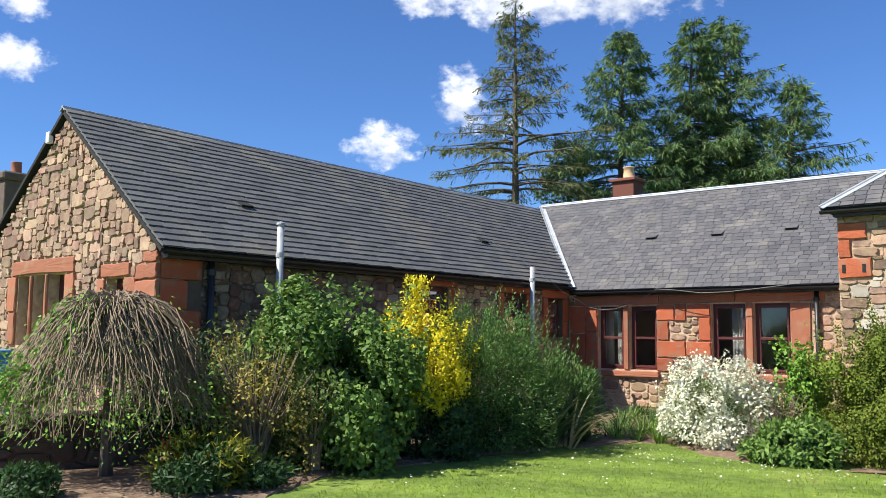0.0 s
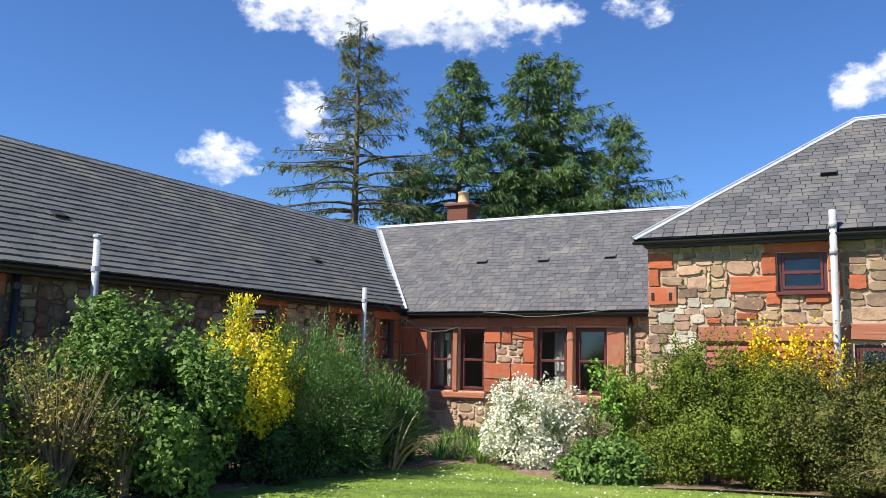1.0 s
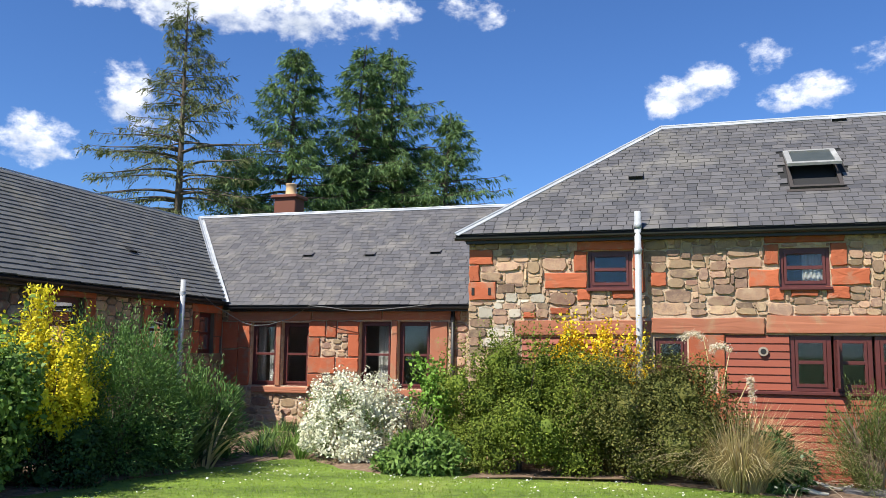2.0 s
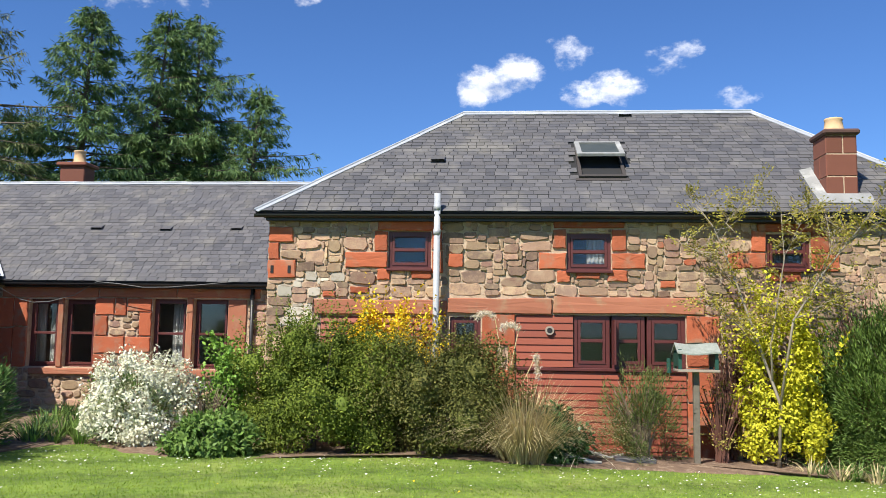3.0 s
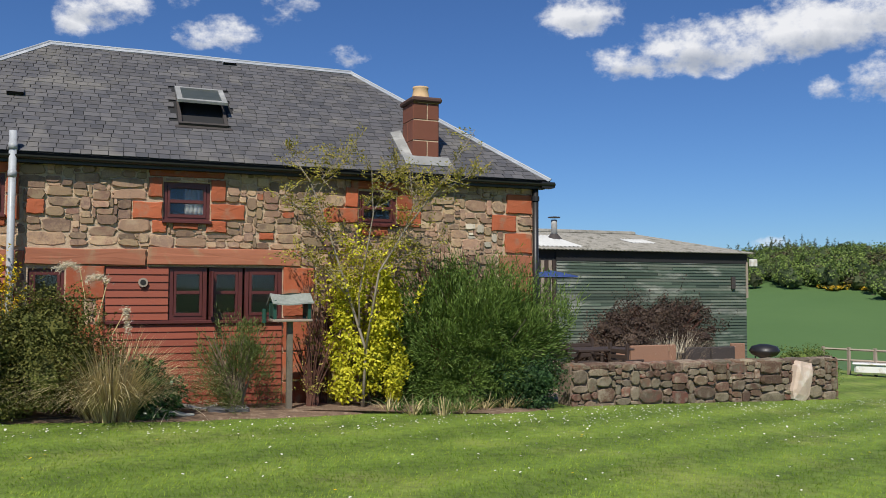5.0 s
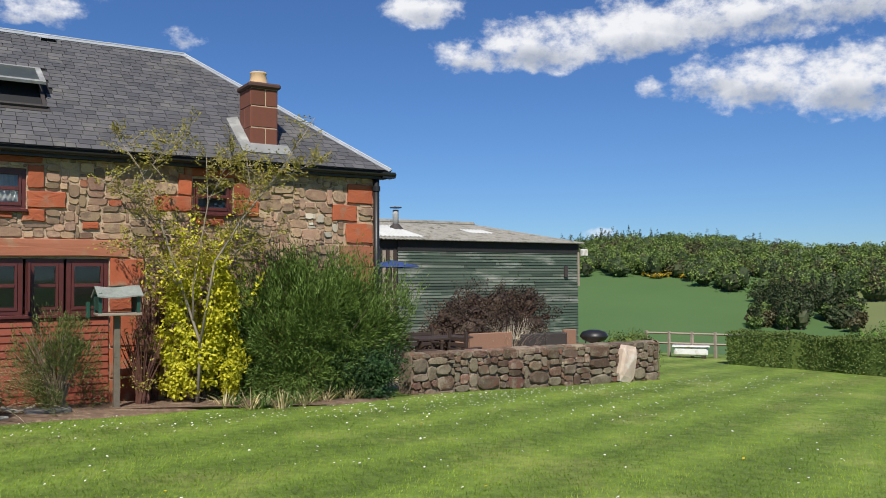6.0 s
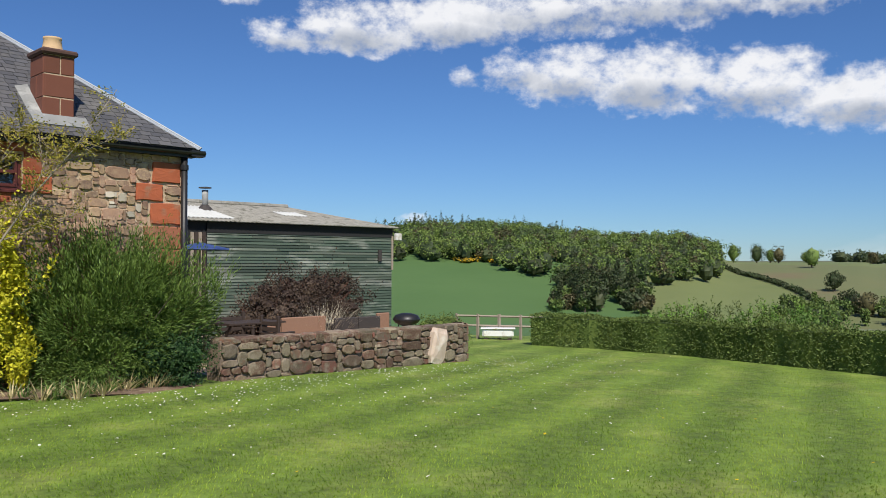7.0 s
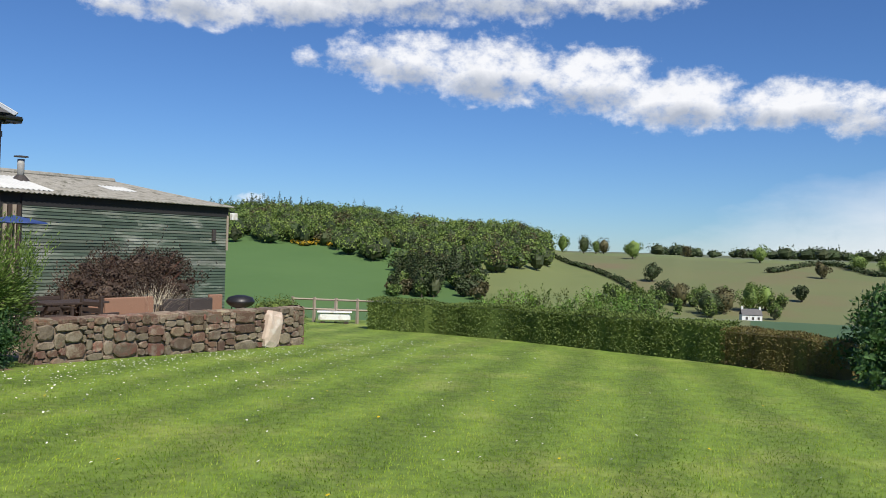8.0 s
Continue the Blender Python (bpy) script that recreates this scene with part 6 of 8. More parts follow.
shrub("low_conifer", "low golden-tipped spreading conifer in shade", -4.3, -9.0, 0.55, 0.66, L_GOLDCON, 0.11, 0.03, 2000, 41, stems=6, lumps=16, ball=0.36, upright=0.1)
# the conifer's body: its green, darkened for the shade it stands in
shrub("low_conifer", "dark green conifer body under golden tips, shade in its leaf", -4.2, -8.85, 0.66, 0.55, L_DARK, 0.11, 0.03, 4200, 40, stems=6, lumps=18, core=True)
shrub("low_conifer", "low dark green conifer at the bed's edge", -5.2, -10.75, 0.6, 0.42, L_DARK, 0.10, 0.03, 3000, 42, stems=5, lumps=14, core=True)
shrub("twiggy_shrub", "loose half-leafed shrub with bare brown twigs", -4.75, -7.9, 0.95, 1.75, L_BRONZE, 0.05, 0.03, 3200, 43, stem=M_TWIG, stems=90, lumps=30, ball=0.22, spray=30)
shrub("twiggy_shrub", "tall leggy olive shrub against the leafy one", -4.35, -7.35, 0.55, 1.3, L_OLIVE, 0.045, 0.025, 4200, 44, stem=M_TWIG, stems=60, lumps=24, ball=0.25, spray=30)
shrub("twiggy_shrub", "arching bare shrub beside the weeping tree", -5.9, -7.4, 0.8, 1.9, L_OLIVE, 0.05, 0.025, 1500, 45, stem=M_TWIG, stems=80, lumps=20, ball=0.25, spray=25)
shrub("leafy_shrub", "big broad dark green leafy shrub", -4.85, -6.6, 1.55, 2.42, L_MID, 0.09, 0.06, 30000, 46, lumps=50, ball=0.23, droop=0.25, spray=40, core=True)
shrub("leafy_shrub", "yellow-green leafy shrub beside golden one", -5.25, -5.4, 0.7, 2.05, L_FRESH, 0.08, 0.05, 5000, 47, lumps=22, ball=0.3, spray=16)
golden = shrub("golden_shrub", "upright bright golden yellow shrub", -4.42, -5.15, 0.92, 2.14, L_YELLOW, 0.055, 0.034, 15000, 48, lumps=34, ball=0.27, spray=36, upright=0.15, bare=0.7, core=True)
r_ = np.random.default_rng(49)
tall = np.stack([r_.normal(-0.15, 0.09, 900), r_.normal(0, 0.09, 900), r_.uniform(1.7, 2.62, 900)], 1)
leaf_mesh("tall_growth", tall, np.tile([0, 0, 0.8], (900, 1)), 0.055, 0.032, L_YELLOW, golden, 50, 0.0, "taller golden shoots")
shrub("fine_shrub", "rounded grey-green fine-leaved shrub", -4.2, -4.0, 1.32, 2.15, L_GREY, 0.058, 0.018, 42000, 51, lumps=50, ball=0.27, upright=0.35, spray=150)
shrub("fine_shrub", "lower grey-green willow-leaved shrub", -3.85, -2.2, 0.6, 1.45, L_GREY, 0.10, 0.02, 6500, 52, lumps=22, upright=0.5, spray=24, core=True)
# two dark-leaved fillers stand in for the deep shade low in the bed
shrub("dark_shrub", "dark leaf filler standing in for shade in the bed", -4.3, -5.1, 0.85, 1.15, L_DARK, 0.06, 0.035, 7000, 53, lumps=24, core=True)
shrub("dark_shrub", "dark leaf filler standing in for shade at the corner", -4.15, -3.6, 0.8, 1.0, L_DARK, 0.06, 0.03, 6000, 54, lumps=22, core=True)
blades("flax_plant", "strap-leaved flax with arching bronze-green blades", -3.75, -2.95, 150, 1.25, 0.045, L_BLADE, 55, 0.25, 0.75)
blades("flax_plant", "pale striped flax leaves leaning outward", -3.45, -2.8, 16, 1.3, 0.05, L_STRAW, 56, 0.2, 0.85)
for k, (px, py) in enumerate(((-2.95, -1.35), (-2.6, -1.2), (-2.2, -0.95), (-3.2, -1.5), (-1.9, -1.0))):
    blades("iris_clump", "low clump of green sword leaves", px, py, 46, 0.36, 0.022, L_FRESH if k > 2 else L_MID, 60 + k, 0.12, 0.5, group="sword-leaved clumps by the wing")

for k, (px, py) in enumerate(((-3.4, -1.15), (-3.75, -0.6), (-3.25, -0.5), (-4.0, 0.1), (-3.6, 0.5), (-4.4, 1.0), (-4.0, 1.5), (-4.8, 2.1), (-4.4, 2.7), (-5.1, 3.2), (-2.9, -0.7), (-3.1, 0.3))):
    blades("iris_clump", "low clump of green sword leaves", px, py, 70, 0.44, 0.026, L_MID if k % 3 else L_DARK, 320 + k, 0.26, 0.6, group="sword-leaved clumps by the wing")
# added leafy mass: carries the dark behind the weeping tree, hides the quoins
shrub("dark_shrub", "dark leafy shrub added to mask the gable foot", -6.25, -8.0, 0.85, 1.62, L_DARK, 0.06, 0.03, 9000, 340, lumps=30, spray=30)

# bed below the linking wing
white = shrub("white_spirea", "arching shrub covered in white blossom", -1.75, -1.05, 1.05, 1.42, L_WHITE, 0.058, 0.042, 13500, 70, stem=M_TWIG, stems=26, lumps=40, ball=0.25, droop=0.35, spray=60)
r_ = np.random.default_rng(71)
p, d = lumpy_points(r_, 6000, 30)
p[:, 2] = (p[:, 2] + 0.62) / 1.62
leaf_mesh("leaves", p * np.array([0.95, 0.95, 1.25]), d, 0.04, 0.02, L_MID, white, 72)
shrub("twiggy_shrub", "bare brown shrub beside white blossom", -0.75, -0.75, 0.5, 1.0, L_OLIVE, 0.035, 0.02, 1600, 73, stem=M_TWIG, stems=70, lumps=20)
shrub("fresh_shrub", "loose bright green leafy shrub", -0.72, 0.1, 0.62, 1.72, L_FRESH, 0.085, 0.055, 4200, 74, lumps=26, ball=0.26, stems=14, spray=18, bare=0.25)
shrub("twiggy_shrub", "thin brown shrub against the wall", 0.1, 0.35, 0.4, 1.75, L_BRONZE, 0.04, 0.025, 1500, 75, stem=M_TWIG, stems=50, lumps=20, half_y=0.25)
shrub("low_perennial", "low mound of divided bright green leaves", -0.15, -2.05, 0.66, 0.66, L_MID, 0.10, 0.045, 5200, 76, category="plant", lumps=26, stems=5, droop=0.15, core=True)

# bed under the house front
shrub("dense_shrub", "large dense small-leaved evergreen shrub", 1.2, -1.52, 1.52, 2.12, L_EVERGREEN, 0.044, 0.028, 60000, 80, lumps=46, ball=0.28, spray=110, half_y=0.95, core=True)
shrub("dense_shrub", "olive and bronze small-leaved evergreen shrub", 3.0, -1.52, 1.45, 1.84, L_DUSK, 0.044, 0.028, 54000, 81, lumps=46, ball=0.28, spray=110, half_y=0.92, core=True)
shrub("forsythia", "amber yellow flowering shrub against the wall", 2.25, -0.5, 1.0, 2.25, L_FORSY, 0.062, 0.042, 24000, 82, stem=M_TWIG, stems=40, lumps=44, ball=0.2, spray=110, half_y=0.35, bare=0.6)
blades("pampas_grass", "tall tuft of straw-coloured pampas grass", 4.4, -1.6, 1700, 1.5, 0.013, L_STRAW, 83, 0.40, 0.46, category="grass", arch=1.25)
plumes = thing("pampas_plumes", "tattered cream pampas plumes on tall stalks", "grass", at=(4.05, -1.35, 0.36))
r_ = np.random.default_rng(84)
for tx, tz, bx in ((-0.10, 2.12, 0.3), (0.55, 1.55, 0.1), (0.28, 1.95, 0.0)):
    st = Geo().tube([(bx * 0.5, 0, 0), (tx * 0.4 + bx * 0.3, 0, tz * 0.6), (tx, 0, tz)], [0.012, 0.009, 0.006], 5).make("stalk", L_STRAW, plumes)
    n = 420
    t_ = r_.uniform(0, 1, n)
    q = np.stack([tx + (t_ * 0.30 - 0.02) * (-1 if tx < 0.5 else 0.1) + r_.normal(0, 0.025, n), r_.normal(0, 0.03, n), tz - 0.02 + 0.10 * np.sin(t_ * 2.6) - t_ * (0.06 if tx < 0.5 else 0.4) + r_.normal(0, 0.025, n)], 1)
    tagged(leaf_mesh("plume", q, np.tile([-0.6, 0, -0.5], (n, 1)), 0.06, 0.008, L_PLUME, plumes, 85), kind="stuff")
shrub("glossy_shrub", "small glossy dark green shrub", 4.98, -1.55, 0.40, 0.88, L_LAUREL, 0.11, 0.04, 2600, 86, lumps=22, stems=6, droop=0.3, core=True)
blades("dry_grass", "fallen pale dry grass heads", 5.3, -1.15, 20, 0.6, 0.02, L_PLUME, 87, 0.1, 1.5, category="grass", arch=0.7)
shrub("heath_shrub", "feathery brown-green upright shrub", 6.2, -1.15, 0.72, 1.38, L_OLIVE, 0.07, 0.012, 12000, 88, stem=M_TWIG, stems=50, lumps=34, ball=0.25, upright=0.8, spray=60)
shrub("twiggy_shrub", "red-brown twiggy rose bush", 7.45, -0.85, 0.45, 1.35, L_BRONZE, 0.045, 0.025, 900, 89, stem=M_REDTWIG, stems=60, lumps=20, bare=0.3)
climber = shrub("climber", "bare red-brown climber clinging to the wall", 7.75, -0.22, 0.5, 2.3, L_BRONZE, 0.04, 0.025, 500, 90, stem=M_REDTWIG, stems=60, lumps=20, half_y=0.12, bare=0.4)
for k, (px, py, ln_, tilt) in enumerate(((5.15, -1.75, 0.75, 0.1), (5.5, -1.05, 0.62, -0.3), (5.7, -1.15, 0.45, 0.2))):
    r_ = np.random.default_rng(95 + k)
    pts = [Vector((px + math.cos(tilt) * ln_ * (t - 0.5), py + math.sin(tilt) * ln_ * (t - 0.5), garden_z(px, py) + 0.09 + 0.05 * math.sin(t * 5 + k))) for t in np.linspace(0, 1, 8)]
    tagged(Geo().tube(pts, [0.015 + 0.03 * math.sin(0.3 + 2.6 * t) * (0.7 + 0.4 * r_.random()) for t in np.linspace(0, 1, 8)], 7).make("driftwood", M_GREYWOOD, None, "", True), "bleached pale driftwood piece lying on soil", "driftwood", "driftwood in the bed")
tagged(Geo().box(5.75, 6.35, -1.5, -1.25, 0.30, 0.40, c=0.02).make("slate_slab", M_SLATE), "flat dark stone slab at the bed's edge", "stone")

# bird table
bird = thing("bird_table", "green bird table with weathered roof on post", "bird table", at=(7.0, -1.2, garden_z(7, -1.2)))
Geo().box(-0.045, 0.045, -0.045, 0.045, -0.05, 1.43, c=0.006).make("post", M_POST, bird, "weathered wooden post")
Geo().box(-0.30, 0.32, -0.2, 0.2, 1.42, 1.46, c=0.006).make("tray", M_TIMBER, bird)
for px in (-0.27, 0.27):
    for py in (-0.17, 0.17):
        Geo().box(px - 0.025, px + 0.025, py - 0.025, py + 0.025, 1.46, 1.76).make("upright", M_GREENPAINT, bird)
for px in (-0.27, 0.27):
    Geo().box(px - 0.02, px + 0.02, -0.145, 0.145, 1.50, 1.70).make("side_panel", M_GREENPAINT, bird)
for s in (-1, 1):
    pts = [(x, s * 0.26 * q, 1.85 - 0.14 * q + 0.015 * math.sin(x * 9 + s)) for q in (0, 1) for x in np.linspace(-0.32, 0.32, 9)]
    low_ = [(x, y, z - 0.022) for x, y, z in pts]
    Geo().add(pts + low_, [(k, k + 1, k + 10, k + 9) for k in range(8)] + [(k + 18, k + 27, k + 28, k + 19) for k in range(8)] + [(k + 9, k + 10, k + 28, k + 27) for k in range(8)] + [(0, 9, 27, 18), (8, 26, 35, 17)]).make("roof_board", M_FEEDROOF, bird, "lichened warped roof board")
Geo().tube([(-0.4, 0, 1.62), (-0.4, 0, 1.40)], 0.035, 8).make("feeder", M_GREENPAINT, bird)

# young tree with pale limbs
young = thing("young_tree", "slender young tree with pale limbs, bronze leaf", "tree", at=(8.22, -1.1, garden_z(8.22, -1.1)))
BOUGHS = [
    ([(0, 0, -0.03), (0.05, -0.02, 0.98), (-0.18, 0.05, 1.72), (-0.55, 0.15, 2.92), (-0.84, 0.22, 3.72), (-1.28, 0.31, 4.36)], 0.042),
    ([(0.03, -0.02, 0.9), (0.25, -0.08, 2.26), (0.68, -0.23, 3.0), (1.16, -0.41, 3.66), (1.72, -0.64, 4.62)], 0.034),
    ([(-0.06, 0.0, 1.35), (-0.05, 0.05, 1.9), (0.15, -0.05, 3.2), (0.12, -0.04, 3.95)], 0.026),
    ([(0.62, -0.2, 2.9), (0.85, -0.1, 3.4), (0.8, 0.0, 3.9)], 0.016), ([(-0.5, 0.15, 2.75), (-0.95, 0.0, 3.2), (-1.45, -0.1, 3.45)], 0.016),
    ([(0.95, -0.35, 3.4), (1.5, -0.3, 3.75), (1.85, -0.5, 3.95)], 0.014), ([(-0.2, 0.05, 1.8), (-0.7, -0.1, 2.3), (-1.2, -0.2, 2.55)], 0.016), ([(0.3, -0.1, 2.3), (0.9, 0.1, 2.55), (1.4, 0.1, 2.7)], 0.016),
    ([(-0.8, 0.2, 3.6), (-0.4, 0.1, 4.1), (-0.2, 0.0, 4.3)], 0.012), ([(0.15, 0, 3.2), (0.5, 0.2, 3.8), (0.65, 0.2, 4.1)], 0.012),
]
r_ = np.random.default_rng(120)
yp, yd = [], []
for path, rad in BOUGHS:
    n = len(path)
    Geo().tube(path, [0.72 * rad * (1 - 0.8 * k / (n - 1)) for k in range(n)], 6).make("limb", M_PALEBARK, young, "", True)
    pa = np.array(path)
    seg = np.linspace(0, 1, n)
    tw = Geo()
    for _ in range(34):
        q = r_.uniform(0.35 if rad > 0.02 else 0.1, 1.0)
        b = np.array([np.interp(q, seg, pa[:, c]) for c in range(3)])
        way = r_.normal(0, 1, 3) * np.array([0.8, 0.8, 0.4]) + np.array([0, 0, 0.35])
        e = b + way / np.linalg.norm(way) * r_.uniform(0.15, 0.5)
        tw.tube([b, (b + e) / 2 + r_.normal(0, 0.02, 3), e], [0.005, 0.004, 0.002], 3, False)
        k = int(r_.integers(16, 34))
        yp.append(b + (e - b) * r_.uniform(0.2, 1.05, (k, 1)) + r_.normal(0, 0.03, (k, 3)))
        yd.append(np.tile(way, (k, 1)))
    tagged(tw.make("twig_growth", M_PALEBARK, young), kind="stuff")
leaf_mesh("foliage", np.vstack(yp), np.vstack(yd), 0.045, 0.024, L_YOUNG, young, 121)
shrub("golden_privet", "airy lemon yellow leafed shrub", 8.4, -0.78, 0.95, 2.75, L_LEMON, 0.07, 0.046, 12000, 122, lumps=75, ball=0.15, stems=6, spray=70, half_y=0.5)
shrub("broom_shrub", "big feathery dark green spreading shrub", 10.5, -0.7, 2.0, 2.38, L_BROOM, 0.09, 0.018, 68000, 123, lumps=75, ball=0.22, upright=0.32, spray=420, half_y=0.95)
# dark-leaved filler stands in for the shade below the broom
shrub("dark_shrub", "dark leaf filler standing in for shade under spreading shrub", 11.1, -1.0, 0.95, 1.05, L_DARK, 0.06, 0.03, 9000, 124, lumps=30, half_y=0.55, core=True)
shrub("climber", "bare climber twigs against the house wall", 10.0, -0.2, 0.9, 3.1, L_BRONZE, 0.035, 0.02, 700, 125, stem=M_REDTWIG, stems=60, lumps=26, half_y=0.14, bare=1.6)
for k in range(17):
    px, py = 8.55 + k * 0.155, -1.5 - 0.28 * math.sin(k * 0.35) + 0.12 * math.sin(k * 2.1)
    blades("iris_clump", "low clump of grey-green sword leaves", px, py, 26, 0.40, 0.02, (L_MID, L_GREY, L_STRAW)[k % 3 if k % 5 else 2], 130 + k, 0.1, 0.8, group="sword-leaved clumps below the broom")

# ---- low boulder wall of the terrace ----
TA, TB = Vector((12.15, -1.05, 0)), Vector((19.0, -0.55, 0))
tu = (TB - TA).normalized()
tn = Vector((tu.y, -tu.x, 0))
tlen = (TB - TA).length
terrace_wall = thing("terrace_wall", "low wall of large rounded field stones", "wall", at=(0, 0, 0))
core = Geo()
for k in range(12):
    a, b = tlen * k / 12, tlen * (k + 1) / 12
    p, q = TA + tu * a, TA + tu * b
    zt = 0.78 - 0.10 * k / 12
    core.add([p - tn * 0.03 + UP * -0.35, q - tn * 0.03 + UP * -0.35, q - tn * 0.03 + UP * zt, p - tn * 0.03 + UP * zt, p - tn * 0.42 + UP * -0.35, q - tn * 0.42 + UP * -0.35, q - tn * 0.42 + UP * zt, p - tn * 0.42 + UP * zt],
             [(0, 1, 2, 3), (5, 4, 7, 6), (3, 2, 6, 7)] + ([(4, 0, 3, 7)] if k == 0 else []) + ([(1, 5, 6, 2)] if k == 11 else []))
core = core.make("wall_core", M_WALLMORTAR, terrace_wall)
PALE_U = 5.72


def terrace_inside(u, v):
    return v - 0.4 < 0.79 - 0.10 * u / tlen and u < tlen and not (PALE_U - 0.2 < u < PALE_U + 0.28 and v > 0.28)


stone_face(core, TA + UP * -0.4, tu, tn, 98, 18, terrace_inside, 0.07, (4, 11), (2, 6), M_DRY, M_STONE_J, 21, deep=(0.02, 0.06), soft=0.16, gap=0.004, limit=400, wild=0.1)
r_ = np.random.default_rng(22)
k = 0
x = 0.0
while x < tlen - 0.1:
    w = r_.uniform(0.25, 0.6)
    c = TA + tu * (x + w / 2) - tn * 0.2 + UP * (0.76 - 0.10 * x / tlen)
    sh_ = stone_shapes(1, r_, 0.25)[0]
    m = frame_of(c, tu, UP, -tn) @ Matrix.Diagonal((w - 0.015, 0.07, 0.46, 1))
    Geo().add([m @ Vector(q) for q in sh_[0]], sh_[1]).make("cope_stone", M_DRY, core)
    x += w
# the end of the wall and the tall pale stones
stone_face(core, TB + UP * -0.4, -tn, tu, 6, 17, lambda u, v: v < 1.12, 0.07, (2, 5), (2, 5), M_DRY, M_STONE_J, 23, deep=(0.05, 0.09), soft=0.3)
sh_ = stone_shapes(2, np.random.default_rng(24), 0.3)
m = frame_of(TA + tu * (PALE_U + 0.03) + tn * 0.05 + UP * 0.28, tu, tn, UP) @ Matrix.Rotation(radians(15), 4, "Y") @ Matrix.Diagonal((0.50, 0.13, 0.90, 1))
Geo().add([m @ Vector(q) for q in sh_[0][0]], sh_[0][1]).make("tall_stone", M_PINKSTONE, core, "tall pale pinkish leaning stone")

# ---- terrace floor and what stands on it ----
ter_z = 0.05
tagged(Geo().plate([(12.3, -0.66, ter_z), (18.9, -0.18, ter_z), (21.5, 7.9, ter_z - 0.02), (12.1, 7.9, ter_z - 0.02)], (0, 0, 1), 0.45).make("terrace", M_MORTAR), "gravelled terrace floor behind the low wall", "terrace", kind="structure")


def bench(x, y, long_, mat, label, seat=0.42, back=0.82, depth=0.5, rot=0.0, name="garden_bench"):
    ob = thing(name, label, "bench", at=(x, y, ter_z))
    ob.rotation_euler[2] = rot
    for px in (0.04, long_ - 0.04):
        for py in (0.04, depth - 0.04):
            Geo().box(px - 0.03, px + 0.03, py - 0.03, py + 0.03, 0, back if py > 0.2 else 0.62, c=0.005).make("leg", mat, ob)
        Geo().box(px - 0.035, px + 0.035, 0.0, depth, 0.6, 0.64, c=0.005).make("armrest", mat, ob)
    for k in range(4):
        Geo().box(0, long_, 0.02 + k * depth / 4.2, 0.02 + k * depth / 4.2 + 0.09, seat, seat + 0.03, c=0.004).make("seat_slat", mat, ob)
    for k in range(3):
        Geo().box(0.07, long_ - 0.07, depth - 0.05, depth - 0.02, seat + 0.12 + k * 0.12, seat + 0.2 + k * 0.12, c=0.004).make("back_slat", mat, ob)
    return ob


def sofa(x, y, w, mat, label, top=0.86):
    ob = thing("garden_armchair", label, "armchair", "woven garden seats", at=(x, y, ter_z))
    Geo().box(0, w, 0.0, 0.09, 0.08, top, c=0.02).make("backrest", mat, ob)
    Geo().box(0.10, w - 0.10, 0.09, 0.7, 0.08, 0.4, c=0.02).make("seat", mat, ob)
    for px in (0, w - 0.1):
        Geo().box(px, px + 0.1, 0.091, 0.7, 0.08, 0.62, c=0.02).make("arm", mat, ob)
        for py in (0.05, 0.62):
            Geo().box(px + 0.02, px + 0.08, py, py + 0.05, 0, 0.08).make("foot", M_CHARCOAL, ob)
    return ob


table = thing("garden_table", "dark wooden garden table", "table", at=(14.35, 1.6, ter_z))
for k in range(6):
    Geo().box(-0.7, 0.7, -0.42 + k * 0.14, -0.42 + k * 0.14 + 0.13, 0.80, 0.84, c=0.004).make("top_board", M_DARKWOOD, table)
for px in (-0.6, 0.6):
    for s in (-1, 1):
        Geo().tube([(px, -0.32 * s, 0), (px, 0.32 * s, 0.8)], 0.032, 4).make("leg", M_DARKWOOD, table)
bench(13.75, 2.4, 1.3, M_DARKWOOD, "dark wooden slatted garden bench", back=0.98)
bench(15.0, 0.75, 0.6, M_DARKWOOD, "dark wooden garden chair beside the table", back=0.98, rot=radians(100), name="garden_chair")
sofa(15.52, 2.0, 1.25, M_RUST, "tan woven garden sofa seen from behind", 0.84)
sofa(17.05, 2.0, 0.72, M_CHARCOAL, "dark woven garden armchair seen from behind", 0.76)
sofa(17.8, 2.0, 0.70, M_CHARCOAL, "dark woven garden armchair seen from behind", 0.76)
sofa(18.52, 2.15, 0.42, M_RUST, "tan woven garden armchair, low beside dark pair", 0.82)
bbq = thing("barbecue", "black dome-lidded barbecue on legs", "barbecue", at=(19.3, 1.9, ter_z - 0.02))
Geo().lathe((0, 0, 0.62), [(0.06, -0.16), (0.3, -0.05), (0.36, 0.03), (0.36, 0.05), (0.3, 0.15), (0.12, 0.2), (0.02, 0.205)], 18).make("bowl", M_BLACK, bbq, "", True)
for a in (0.4, 2.5, 4.6):
    Geo().tube([(0.2 * math.cos(a), 0.2 * math.sin(a), 0.55), (0.34 * math.cos(a), 0.34 * math.sin(a), 0)], 0.015, 6).make("leg", M_BLACK, bbq)
parasol = thing("parasol", "dark blue garden parasol, open, on a thin pole", "parasol", at=(13.75, 2.6, ter_z))
Geo().tube([(0, 0, 0), (0, 0, 2.55)], 0.022, 8).make("pole", M_TIMBER, parasol)
Geo().lathe((0, 0, 2.4), [(0.66, 0.0), (0.64, 0.03), (0.4, 0.08), (0.03, 0.16), (0.02, 0.14), (0.4, 0.06), (0.63, 0.0)], 8).make("canopy", M_BLUE, parasol, "dark blue canopy")
